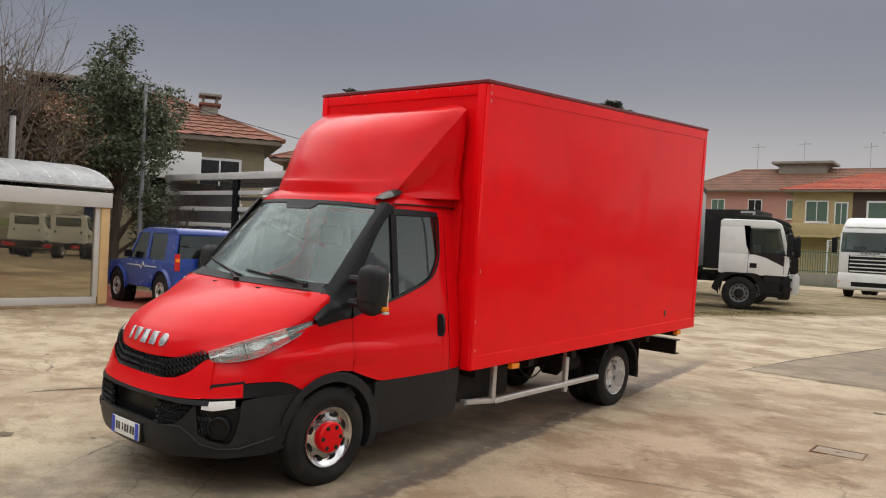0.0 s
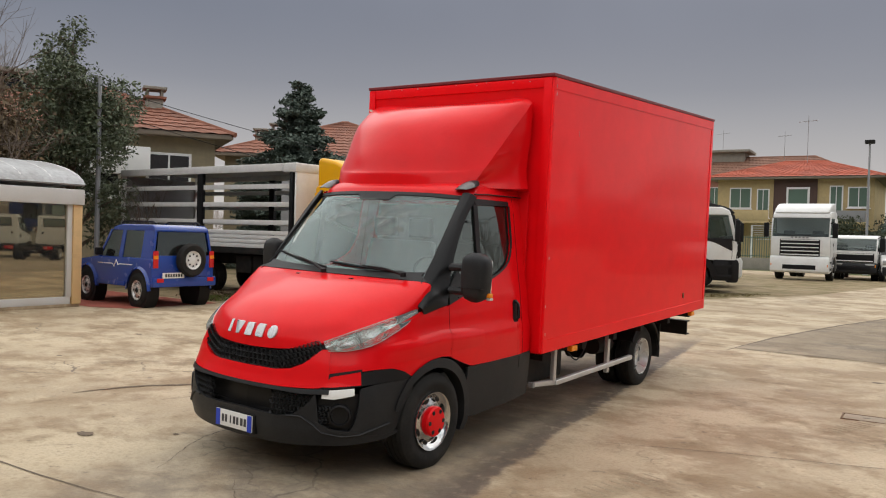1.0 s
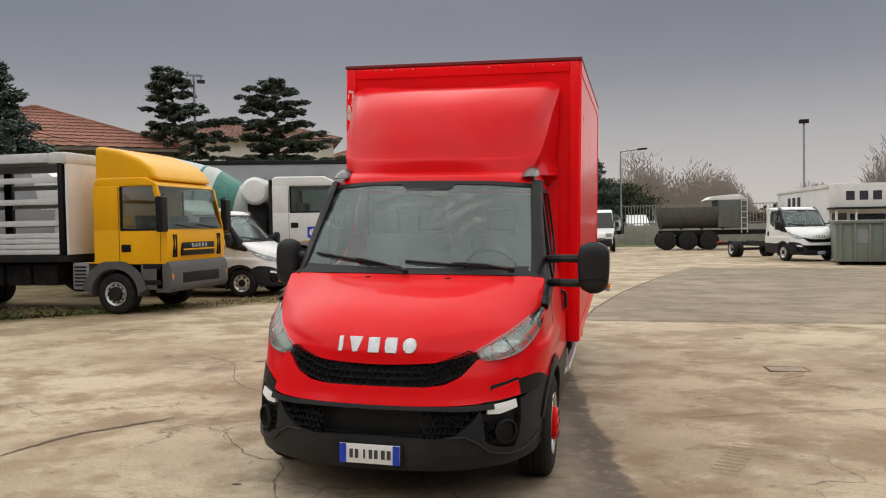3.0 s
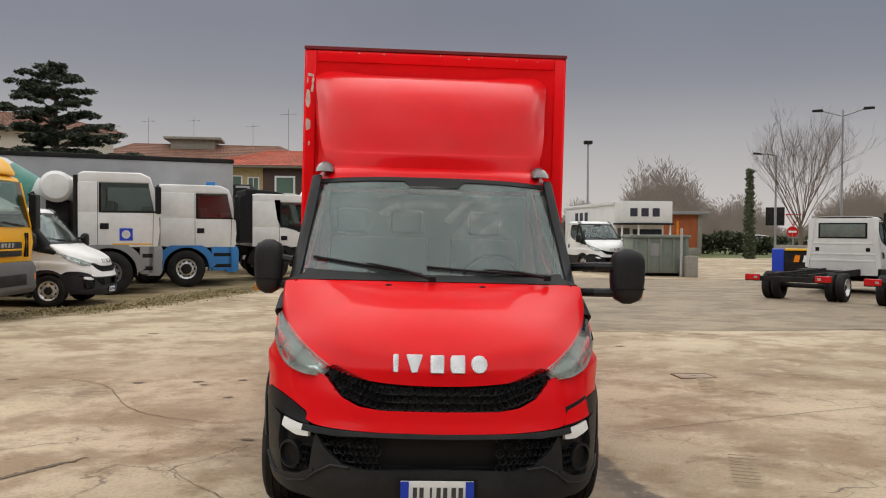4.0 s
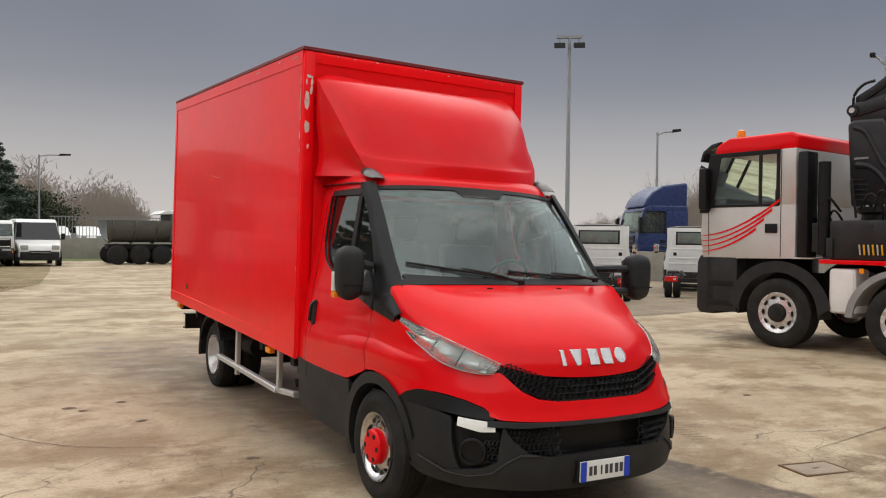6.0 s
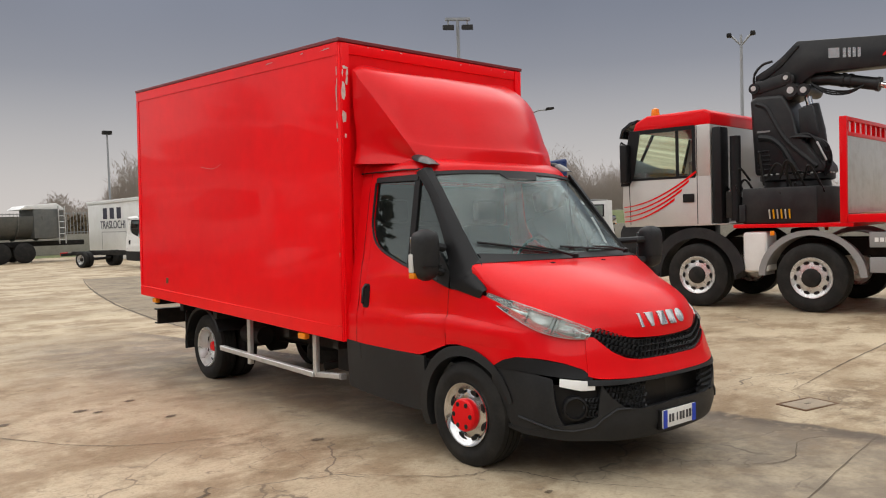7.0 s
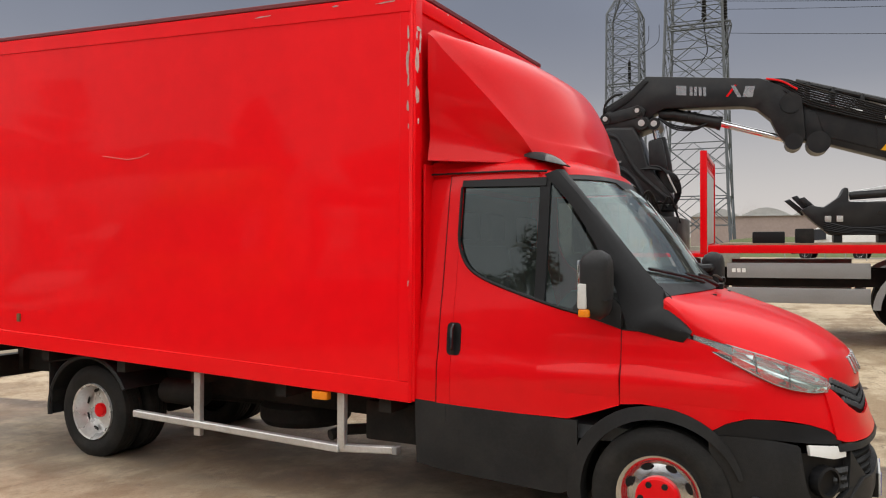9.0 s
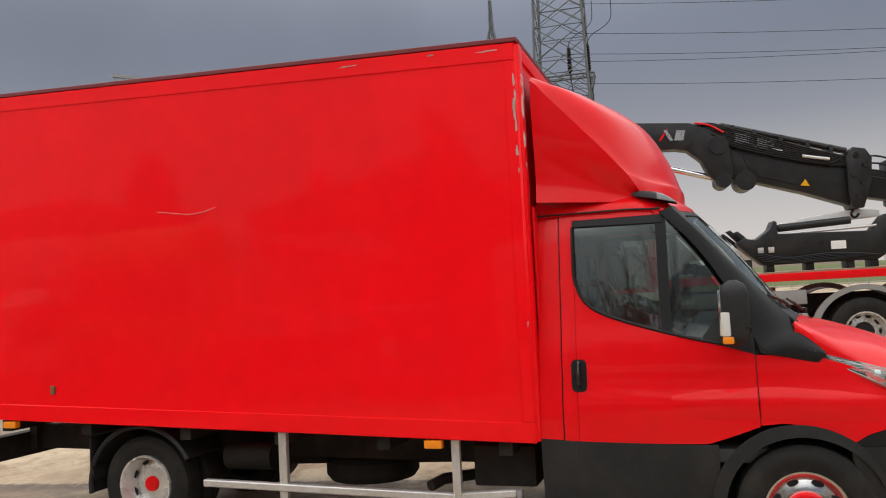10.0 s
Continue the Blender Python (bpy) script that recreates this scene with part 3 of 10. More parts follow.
def van_cab(truck, RED, fine_cells=False):
    """The semi-bonneted cab, in the given paint, as parts of a thing."""
    # nose: bumper, red band, grilles
    part("bumper", whole(panel([(0, 0.225, 0.425), (1.5, 0.23, 0.415), (2.1, 0.235, 0.435), (2.6, 0.24, 0.505), (2.95, 0.245, 0.585), (3.05, 0.248, 0.40), (3.5, 0.25, 0.345), (4.0, 0.25, 0.325), (5.6, 0.27, 0.30), (6.3, 0.30, 0.32)], 80, 8, 0.006, 0.03)), PLASTIC, truck, "dark grey plastic bumper")
    both_sides("bumper_corner", panel([(4.05, 0.30, 0.325), (4.25, 0.30, 0.352), (4.42, 0.30, 0.41), (4.52, 0.30, 0.50), (4.58, 0.30, 0.612), (5.2, 0.29, 0.635), (5.8, 0.29, 0.645), (6.05, 0.30, 0.648), (6.25, 0.36, 0.649), (6.55, 0.47, 0.650), (6.85, 0.58, 0.655)], 48, 6, 0.004, 0.03), PLASTIC, truck, "dark grey bumper corner")
    part("intake_shelf", box(-0.50, -0.84, 0.385, 0.50, -0.45, 0.425, 0.01), BLACK, truck)
    part("radiator", box(-0.52, -0.62, 0.38, 0.52, -0.58, 0.86, 0.01), BLACK, truck)
    both_sides("bumper_crease", rod([skin(s_, z_, 0.010) for s_, z_ in ((1.9, 0.425), (2.4, 0.43), (2.85, 0.385), (3.2, 0.335), (3.9, 0.312), (4.6, 0.318), (5.1, 0.345), (5.8, 0.375))], 0.008, 6), PLASTIC, truck)
    both_sides("fog_lamp_surround", panel([(3.0, 0.40, 0.545), (3.6, 0.35, 0.56), (4.6, 0.33, 0.575)], 14, 6, -0.03, 0.02), BLACK, truck)
    both_sides("fog_lamp_lip", panel([(2.95, 0.365, 0.405), (3.5, 0.325, 0.36), (4.6, 0.305, 0.335)], 14, 3, 0.010, 0.02), PLASTIC, truck)
    part("lower_intake", whole(panel([(0, 0.42, 0.590), (1.6, 0.41, 0.590), (2.2, 0.43, 0.590), (2.95, 0.50, 0.595)], 24, 4, -0.085, 0.02)), BLACK, truck)
    part("intake_bar", whole(panel([(0, 0.578, 0.60), (1.5, 0.578, 0.600), (2.3, 0.572, 0.602), (3.4, 0.578, 0.61)], 20, 2, 0.012, 0.02)), PLASTIC, truck)
    comb = lathe([(-0.012, 0.023), (0.0, 0.0185), (0.004, 0.022), (-0.012, 0.024)], "y", 6, cap=False)

    def honeycomb(name, spots, wide=1.0):
        """Hexagonal cells at the given points: one object each on the red truck, one joined mesh elsewhere."""
        cell = comb.copy()
        for v in cell.verts:
            v.co.x *= wide
        if fine_cells:
            first = None
            for p in spots:
                if first is None:
                    first = part(name, cell, MESH, truck, m=Matrix.Translation(p))
                else:
                    ob = new(name, first.data)
                    ob.parent, ob.matrix_basis = truck, Matrix.Translation(p)
        else:
            bm = bmesh.new()
            for p in spots:
                own = cell.copy()
                bmesh.ops.translate(own, vec=p, verts=own.verts)
                join(bm, own)
            part(name, bm, MESH, truck)["kind"] = "stuff"

    spots = []
    for side in (-1, 1):
        for i in range(11):
            for j in range(5):
                s, z = 1.25 + i * 0.145 + (j % 2) * 0.07, 0.430 + j * 0.036
                if z > np.interp(s, [1.5, 2.1, 2.6, 2.95], [0.42, 0.44, 0.51, 0.60]):
                    x, y, z = skin(s, z, -0.020)
                    spots.append((side * x, y, z))
    honeycomb("intake_cell", spots)
    SMILE_LO = [(0, 0.698), (1.2, 0.699), (1.8, 0.714), (2.3, 0.752), (2.75, 0.814), (3.05, 0.848)]
    SMILE_HI = [(0, 0.822), (1.2, 0.828), (1.8, 0.843), (2.3, 0.866), (2.75, 0.893), (3.05, 0.880)]
    part("grille", whole(panel([(s, lo, hi) for (s, lo), (_, hi) in zip(SMILE_LO, SMILE_HI)], 24, 4, -0.03, 0.02)), BLACK, truck)
    spots = []
    for i in range(-17, 18):
        for j in range(-1, 6):
            s = abs(i) * 0.165 + (0.0825 if j % 2 else 0.0) * (1 if i >= 0 else -1)
            lo, hi = np.interp(abs(s), *zip(*SMILE_LO)), np.interp(abs(s), *zip(*SMILE_HI))
            z = 0.684 + j * 0.036 + max(0, abs(s) - 1.2) * 0.055
            if lo + 0.008 < z < hi - 0.008 and abs(s) < 2.9:
                x, y, z = skin(abs(s), z, -0.008)
                spots.append((x if i >= 0 else -x, y, z))
    honeycomb("grille_cell", spots, 1.25)
    part("nose_band", whole(panel([(0, 0.60, 0.700), (1.2, 0.601, 0.701), (1.8, 0.603, 0.716), (2.3, 0.606, 0.755), (2.75, 0.61, 0.818), (2.95, 0.613, 0.845), (3.05, 0.615, 0.850), (3.35, 0.63, 0.846)], 30, 8, 0.010, 0.03)), RED, truck)
    both_sides("corner_trim", panel([(3.2, 0.61, 0.625), (3.5, 0.612, 0.665), (4.2, 0.622, 0.70), (5.2, 0.638, 0.725), (5.9, 0.648, 0.728), (6.4, 0.652, 0.705), (6.82, 0.654, 0.660)], 28, 4, 0.006, 0.02), BLACK, truck, "black corner trim strip")
    fender = panel([(3.25, 0.625, 0.842), (3.5, 0.668, 0.845), (4.2, 0.702, 0.862), (4.8, 0.72, 0.90), (5.2, 0.727, 0.925), (5.9, 0.73, 0.985), (6.4, 0.707, 1.025), (6.82, 0.662, 1.055), (7.3, 0.722, 1.085), (7.8, 0.752, 1.10), (8.3, 0.765, 1.108), (at_y(0.186), 0.755, 1.112)], 46, 10, 0.0, 0.015)
    both_sides("fender", fender, RED, truck)
    # wheel arch trim
    arch = bmesh.new()
    pts_o, pts_i = [], []
    for k in range(25):
        a = radians(-18 + k * 178 / 24)
        ro = np.interp(k, [0, 12, 20, 24], [0.455, 0.452, 0.43, 0.40])
        y, z = math.cos(a) * ro, 0.315 + math.sin(a) * ro
        pts_o.append(skin(at_y(y), max(z, 0.19), 0.008))
        ri = 0.392
        y, z = math.cos(a) * ri, 0.315 + math.sin(a) * ri
        pts_i.append(skin(at_y(y), max(z, 0.19), 0.012))
    deep = [(p[0] - 0.09, p[1], p[2]) for p in pts_i]
    both_sides("wheel_arch_trim", sheet([pts_o, pts_i, deep], 0.008, flip=True), PLASTIC, truck, "dark grey wheel arch trim")
    liner = [[(x, math.cos(a) * 0.41, 0.315 + math.sin(a) * 0.41) for a in [radians(-10 + 200 * k / 16) for k in range(17)]] for x in (0.86, 0.6, 0.45)]
    both_sides("wheel_arch_liner", sheet(liner, 0.01), CHASSIS, truck)

    # bonnet
    HOOD = [[(0, -0.850, 0.818), (0.25, -0.832, 0.826), (0.42, -0.782, 0.845), (0.555, -0.712, 0.888), (0.566, -0.706, 0.878)],
            [(0, -0.838, 0.90), (0.25, -0.818, 0.903), (0.45, -0.748, 0.912), (0.615, -0.648, 0.932), (0.634, -0.638, 0.922)],
            [(0, -0.775, 1.00), (0.28, -0.752, 1.00), (0.52, -0.66, 1.003), (0.715, -0.50, 1.000), (0.738, -0.488, 0.984)],
            [(0, -0.60, 1.118), (0.3, -0.58, 1.114), (0.58, -0.48, 1.098), (0.795, -0.32, 1.070), (0.822, -0.308, 1.040)],
            [(0, -0.33, 1.222), (0.3, -0.31, 1.218), (0.6, -0.24, 1.204), (0.845, -0.16, 1.175), (0.874, -0.140, 1.100)],
            [(0, -0.10, 1.285), (0.3, -0.09, 1.285), (0.6, -0.05, 1.282), (0.858, -0.015, 1.277), (0.880, -0.010, 1.215)]]
    full = [[(-x, y, z) for x, y, z in r[:0:-1]] + r for r in HOOD]
    part("bonnet", sheet(full, 0.02, nu=30, nv=30), RED, truck)
    for x in (-0.27, 0.27):
        part("washer_nozzle", box(x - 0.018, -0.165, 1.25, x + 0.018, -0.13, 1.272, 0.006), BLACK, truck)
    # headlamps
    HL_UP = [(0.560, -0.712, 0.892), (0.632, -0.640, 0.932), (0.735, -0.49, 0.995), (0.815, -0.32, 1.052), (0.872, -0.145, 1.105)]
    HL_LO = [(0.612, -0.720, 0.842), (0.715, -0.640, 0.848), (0.815, -0.51, 0.888), (0.885, -0.33, 0.985), (0.893, -0.15, 1.075)]
    lens = sheet([HL_UP, [(a[0] * 0.5 + b[0] * 0.5 + 0.012, a[1] * 0.5 + b[1] * 0.5 - 0.014, a[2] * 0.5 + b[2] * 0.5) for a, b in zip(HL_UP, HL_LO)], HL_LO], 0.02, nu=8, nv=16, flip=True)
    for side in (0, 1):
        hl = part("headlamp", mirrored(lens) if side else lens.copy(), LAMP_LENS, truck, "clear headlamp with grey reflector")
        hl.visible_shadow = False
        k = -1 if side else 1

        def in_lamp(t, v, deep):
            """A point t along the lamp, v across it, set back behind the lens."""
            i_ = min(39, int(t * 40))
            u, l_ = UP_F[i_] + (UP_F[i_ + 1] - UP_F[i_]) * (t * 40 - i_), LO_F[i_] + (LO_F[i_ + 1] - LO_F[i_]) * (t * 40 - i_)
            p = u * (1 - v) + l_ * v
            return (k * (p[0] - deep * 0.55), p[1] + deep * 0.80, p[2] - deep * 0.1)

        UP_F, LO_F = spline(HL_UP, 40), spline(HL_LO, 40)
        shell = [[in_lamp(t, v, d) for t in np.linspace(0, 1, 20)] for v, d in ((0.0, 0.0), (0.03, 0.045), (0.5, 0.060), (0.97, 0.045), (1.0, 0.0))]
        part("lamp_housing", sheet(shell, 0.003, flip=side == 0), LAMP_CLEAR, hl)

        def bowl(t0, t1, v0, v1, d0, d1, mat, name):
            """A hollow reflector between two stations, deepest in its middle."""
            rows = []
            for a in np.linspace(0, 1, 9):
                rows.append([in_lamp(t0 + (t1 - t0) * a, v0 + (v1 - v0) * b, d0 + (d1 - d0) * max(0.0, 1 - ((2 * a - 1) ** 2 + (2 * b - 1) ** 2) / 1.6)) for b in np.linspace(0, 1, 9)])
            return part(name, sheet(rows, 0.003, flip=side == 1), mat, hl)

        bowl(0.10, 0.37, 0.10, 0.92, 0.006, 0.055, BOWL, "reflector")
        bowl(0.42, 0.60, 0.12, 0.86, 0.008, 0.050, BOWL, "reflector")
        bowl(0.62, 0.74, 0.12, 0.84, 0.008, 0.035, BOWL, "turn_signal")
        for t in (0.395, 0.61):
            part("lamp_divider", sheet([[in_lamp(t - 0.006, v, 0.010) for v in np.linspace(0.10, 0.90, 6)], [in_lamp(t + 0.006, v, 0.004) for v in np.linspace(0.04, 0.96, 6)]], 0.004), BLACK_GLOSS, hl)
        part("lamp_bezel", sheet([[in_lamp(t, v, -0.004) for t in np.linspace(0.76, 1.0, 9)] for v in np.linspace(0.02, 0.98, 5)], 0.004), BLACK_GLOSS, hl)
        part("lamp_bulb", lathe([(-0.03, 0.018), (0.0, 0.018), (0.012, 0.0)], "y", 10, at=in_lamp(0.23, 0.5, 0.045)), CHROME, hl)
    lens.free()
    both_sides("indicator", panel([(3.15, 0.552, 0.600), (3.6, 0.548, 0.606), (4.35, 0.572, 0.617)], 10, 3, 0.008, 0.02), PLATE, truck, "white daytime running lamp")
    for side in (-1, 1):
        x, y, z = skin(3.85, 0.445, -0.02)
        fog = lathe([(0.02, 0.072), (-0.03, 0.072), (-0.035, 0.060), (-0.012, 0.055), (-0.004, 0.0)], "y", 24)
        bmesh.ops.transform(fog, matrix=Matrix.Translation((side * x, y, z)) @ Matrix.Rotation(side * radians(38), 4, "Z"), verts=fog.verts)
        part("fog_lamp", fog, BLACK, truck)
        honeycomb("fog_lamp_cell", [(lambda q: (side * q[0], q[1], q[2]))(skin(3.02 + i * 0.13 + (j % 2) * 0.06, 0.41 + j * 0.036, -0.018)) for i in range(4) for j in range(3)])
    # number plate with blue bands; its writing is plain bars
    plate = part("number_plate", box(-0.182, -0.947, 0.270, 0.172, -0.936, 0.379, 0.003), PLATE, truck)
    part("plate_holder", box(-0.20, -0.937, 0.262, 0.19, -0.905, 0.385, 0.004), BLACK, plate)
    for x in (-0.182, 0.132):
        part("plate_band", box(x, -0.950, 0.270, x + 0.040, -0.9475, 0.379), PLATE_BLUE, plate)
    for i, (x, w) in enumerate(((-0.122, 0.020), (-0.090, 0.020), (-0.040, 0.010), (-0.008, 0.020), (0.024, 0.020), (0.064, 0.022), (0.098, 0.022))):
        part("plate_bar", box(x, -0.950, 0.300, x + w, -0.9475, 0.350), PLATE_INK, plate)
    # maker's mark on the bonnet: five plain silver shapes
    def on_hood(x, z):
        y = np.interp(z, [0.82, 0.90, 1.0], [-0.850, -0.838, -0.775]) + np.interp(abs(x), [0, 0.25, 0.45], [0, 0.02, 0.09])
        return y


    def mark(outline, parent, name="badge_shape", label=""):
        yy = on_hood(sum(p[0] for p in outline) / len(outline), 0.92)
        bm = prism(outline, yy - 0.014, yy + 0.02, "y", 0.003, 1)
        for v in bm.verts:
            v.co.y += (v.co.z - 0.925) * 0.45
        return part(name, bm, LETTER, parent, label)

    badge = mark([(-0.232, 0.884), (-0.206, 0.884), (-0.206, 0.968), (-0.232, 0.968)], truck, "badge", "silver maker's mark of five plain shapes")
    mark([(-0.168, 0.968), (-0.086, 0.968), (-0.112, 0.884), (-0.142, 0.884)], badge)
    mark([(-0.048, 0.884), (0.020, 0.884), (0.020, 0.968), (-0.048, 0.968)], badge)
    mark([(0.060, 0.884), (0.124, 0.884), (0.124, 0.968), (0.060, 0.968), (0.050, 0.950), (0.050, 0.902)], badge)
    mark([(0.195 + 0.042 * math.cos(a), 0.926 + 0.043 * math.sin(a)) for a in np.linspace(0, 2 * math.pi, 13)[:-1]], badge)
    for side in (-1, 1):
        for i in range(6):
            x, y, z = skin(at_y(0.05 - i * 0.028), 1.136 - i * 0.004, 0.016)
            part("model_mark", box(side * x - 0.002, y - 0.009, z - (0.003 if i == 2 else 0.011), side * x + 0.002, y + 0.009, z + (0.003 if i == 2 else 0.011)), LETTER, truck)

    # windscreen, cowl and pillars
    GLASS = [[(0, -0.078, 1.288), (0.4, -0.048, 1.294), (0.788, 0.035, 1.310)], [(0, 0.180, 1.640), (0.4, 0.212, 1.637), (0.766, 0.310, 1.625)], [(0, 0.432, 1.925), (0.4, 0.465, 1.922), (0.738, 0.565, 1.905)]]
    gfull = [[(-x, y, z) for x, y, z in r[:0:-1]] + r for r in GLASS]
    part("windscreen", sheet(gfull, 0.0, nu=14, nv=20), SCREEN, truck, "dusty windscreen with wiper arcs").visible_shadow = False


    def on_glass(x, v, out=0.004):
        cols = [spline([r[j] for r in gfull], 20) for j in range(5)]
        u = max(0.0, min(19.999, v * 20))
        i = int(u)
        row = spline([c[i] * (1 - u + i) + c[i + 1] * (u - i) for c in cols], 40)
        xs = [p[0] for p in row]
        return (x, float(np.interp(x, xs, [p[1] for p in row])) - out, float(np.interp(x, xs, [p[2] for p in row])) + out * 0.7)


    for px, radii, a0, a1 in ((0.60, (0.38, 0.50, 0.60), 96, 168), (-0.06, (0.45, 0.57), 62, 128)):
        for r_ in radii:
            u0, u1, wd_ = radians(random.uniform(a0, a0 + 22)), radians(random.uniform(a1 - 30, a1)), random.uniform(0.03, 0.07)
            rows = [[on_glass(max(-0.70, min(0.70, px + q * math.cos(u))), min(0.93, max(0.09, q * math.sin(u) / 0.70)), 0.011) for u in np.linspace(u0, u1, 18)] for q in (r_, r_ + wd_)]
            part("dust_arc", sheet(rows), FILM, truck).visible_shadow = False
    cowl = [[(x, y - 0.004, z + 0.004) for x, y, z in spline(full[5][1:-1], 16)], [tuple(np.array(on_glass(x, 0.0, 0.002)) + (0, -0.012, 0.008)) for x in np.linspace(-0.80, 0.80, 17) * 0.965], [on_glass(x, 0.045, 0.007) for x in np.linspace(-0.772, 0.772, 17)]]
    part("cowl", sheet(cowl, 0.012), BLACK, truck, "black cowl under the windscreen")
    top = [[on_glass(x, 0.955, 0.006) for x in np.linspace(-0.73, 0.73, 17)], [on_glass(x, 1.0, 0.006) for x in np.linspace(-0.73, 0.73, 17)]]
    part("screen_top_band", sheet(top, 0.006), BLACK, truck)
    part("sensor_band", sheet([[on_glass(x, 0.88, 0.006) for x in np.linspace(-0.15, 0.15, 7)], [on_glass(x, 0.96, 0.006) for x in np.linspace(-0.20, 0.20, 7)]], 0.004), BLACK, truck)
    A_IN = [(0.733, 0.552, 1.925), (0.752, 0.375, 1.715), (0.772, 0.195, 1.50), (0.788, 0.035, 1.320), (0.803, -0.03, 1.268), (0.85, -0.05, 1.22), (0.873, -0.13, 1.112)]
    A_OUT = [(0.790, 0.630, 1.905), (0.806, 0.46, 1.715), (0.838, 0.31, 1.48), (0.868, 0.215, 1.28), (0.890, 0.175, 1.17), (0.905, 0.10, 1.118), (0.895, -0.11, 1.075)]
    A_MID = [((a[0] + b[0]) / 2 + 0.018, (a[1] + b[1]) / 2 - 0.02, (a[2] + b[2]) / 2 + 0.01) for a, b in zip(A_IN, A_OUT)]
    both_sides("a_pillar", sheet([A_IN, A_MID, A_OUT], 0.015, nu=6, nv=24, flip=True), BLACK, truck, "dark grey windscreen pillar")

    # doors
    BELT = [(0.19, 1.115), (0.45, 1.19), (0.62, 1.235), (0.80, 1.290), (0.95, 1.345), (1.04, 1.40), (1.09, 1.47), (1.118, 1.56)]


    def door_side(k):
        def place(name, bm, mat, parent, label=""):
            return part(name, mirrored(bm) if k < 0 else bm, mat, parent, label)

        door = place("door", panel([(y, 0.66 if y > 0.44 else 0.665 + 0.09 * math.sqrt(max(0, 1 - ((y - 0.05) / 0.40) ** 2)), z) for y, z in BELT], 30, 14, 0.0, 0.02, True), RED, truck, "red cab door with dark window")
        place("door_rear_frame", panel([(1.12, 0.66, 1.93), (1.20, 0.66, 1.93)], 3, 16, 0.0, 0.02, True), RED, door)
        place("door_top_frame", panel([(0.60, 1.895, 1.93), (1.12, 1.895, 1.93)], 8, 2, 0.0, 0.02, True), RED, door)
        place("rain_deflector", panel([(0.62, 1.848, 1.893), (1.12, 1.858, 1.893)], 8, 2, 0.006, 0.012, True), BLACK, door)
        win = place("side_window", panel([(0.655, 1.25, 1.85), (0.80, 1.295, 1.855), (0.95, 1.35, 1.858), (1.04, 1.405, 1.86), (1.09, 1.475, 1.86), (1.115, 1.56, 1.86)], 14, 10, -0.014, 0.0, True), WINDOW, door, "dark tinted side window")
        win.visible_shadow = False
        quarter = place("quarter_window", panel([(0.245, 1.165, 1.31), (0.32, 1.19, 1.465), (0.46, 1.21, 1.685), (0.60, 1.235, 1.865)], 8, 8, -0.012, 0.0, True), WINDOW, door)
        quarter.visible_shadow = False
        place("window_divider", panel([(0.598, 1.225, 1.893), (0.655, 1.245, 1.893)], 3, 10, 0.002, 0.02, True), BLACK, door)
        seal = [skin(at_y(y), z + 0.006, 0.002) for y, z in [(0.30, 1.16)] + BELT[1:]] + [skin(at_y(1.122), 1.72, 0.002), skin(at_y(1.122), 1.855, 0.002)]
        place("window_seal", rod(spline(seal, 30), 0.009, 6), BLACK, door)
        place("mirror_base", panel([(0.19, 1.118, 1.22), (0.27, 1.142, 1.31), (0.33, 1.16, 1.36), (0.40, 1.178, 1.27), (0.44, 1.19, 1.22)], 10, 6, 0.006, 0.015, True), PLASTIC, door)
        place("sill_panel", panel([(0.40, 0.50, 0.655), (0.44, 0.30, 0.655), (0.5, 0.27, 0.655), (1.20, 0.31, 0.672), (1.335, 0.325, 0.68)], 24, 6, 0.006, 0.02, True), PLASTIC, truck, "dark grey lower door cladding")
        place("cab_rear_pillar", sheet([[skin(at_y(1.207), z) for z in np.linspace(0.675, 1.97, 14)], [skin(at_y(1.335), z) for z in np.linspace(0.68, 1.97, 14)], [tuple(np.array(skin(12, z)) - (0.10, -0.02, 0)) for z in np.linspace(0.68, 1.97, 14)]], 0.02, flip=True), RED, truck)
        handle = place("door_handle", panel([(1.065, 0.960, 1.085), (1.071, 0.944, 1.101), (1.084, 0.935, 1.11), (1.131, 0.935, 1.11), (1.144, 0.944, 1.101), (1.15, 0.960, 1.085)], 14, 4, 0.004, 0.012, True), BLACK, door, "black door handle")
        place("grip", rod([skin(at_y(1.11), z, o) for z, o in ((0.95, 0.01), (0.97, 0.030), (1.075, 0.030), (1.098, 0.01))], 0.012, 8), BLACK_GLOSS, handle)
        # pressed shoulder that runs from the door over the front wing
        for name, y0, y1, owner in (("door_crease", 0.192, 0.62, door), ("wing_crease", -0.50, 0.182, truck)):
            ys = np.linspace(y0, y1, 16)
            swell = np.interp(ys, [-0.50, -0.20, 0.40, 0.62], [0.0, 1.0, 1.0, 0.0])
            line = np.interp(ys, [-0.50, -0.25, 0.10, 0.40, 0.62], [0.865, 0.905, 0.935, 0.925, 0.905])
            low_ = np.interp(ys, [-0.50, 0.0, 0.45, 0.62], [0.760, 0.785, 0.790, 0.80])
            rows = [[skin(at_y(y), z * (1 - t) + b * t, 0.0006 + o * s) for y, z, b, s in zip(ys, line, low_, swell)] for t, o in ((-0.10, 0.0), (0.0, 0.006), (0.12, 0.012), (0.45, 0.011), (1.0, 0.0))]
            place(name, sheet(rows, 0.0, flip=True), RED, owner)
        place("fuel_flap" if k < 0 else "door_corner_seam", panel([(1.14, 0.56, 0.664), (1.20, 0.56, 0.668)], 4, 4, 0.008, 0.006, True), PLASTIC, door)
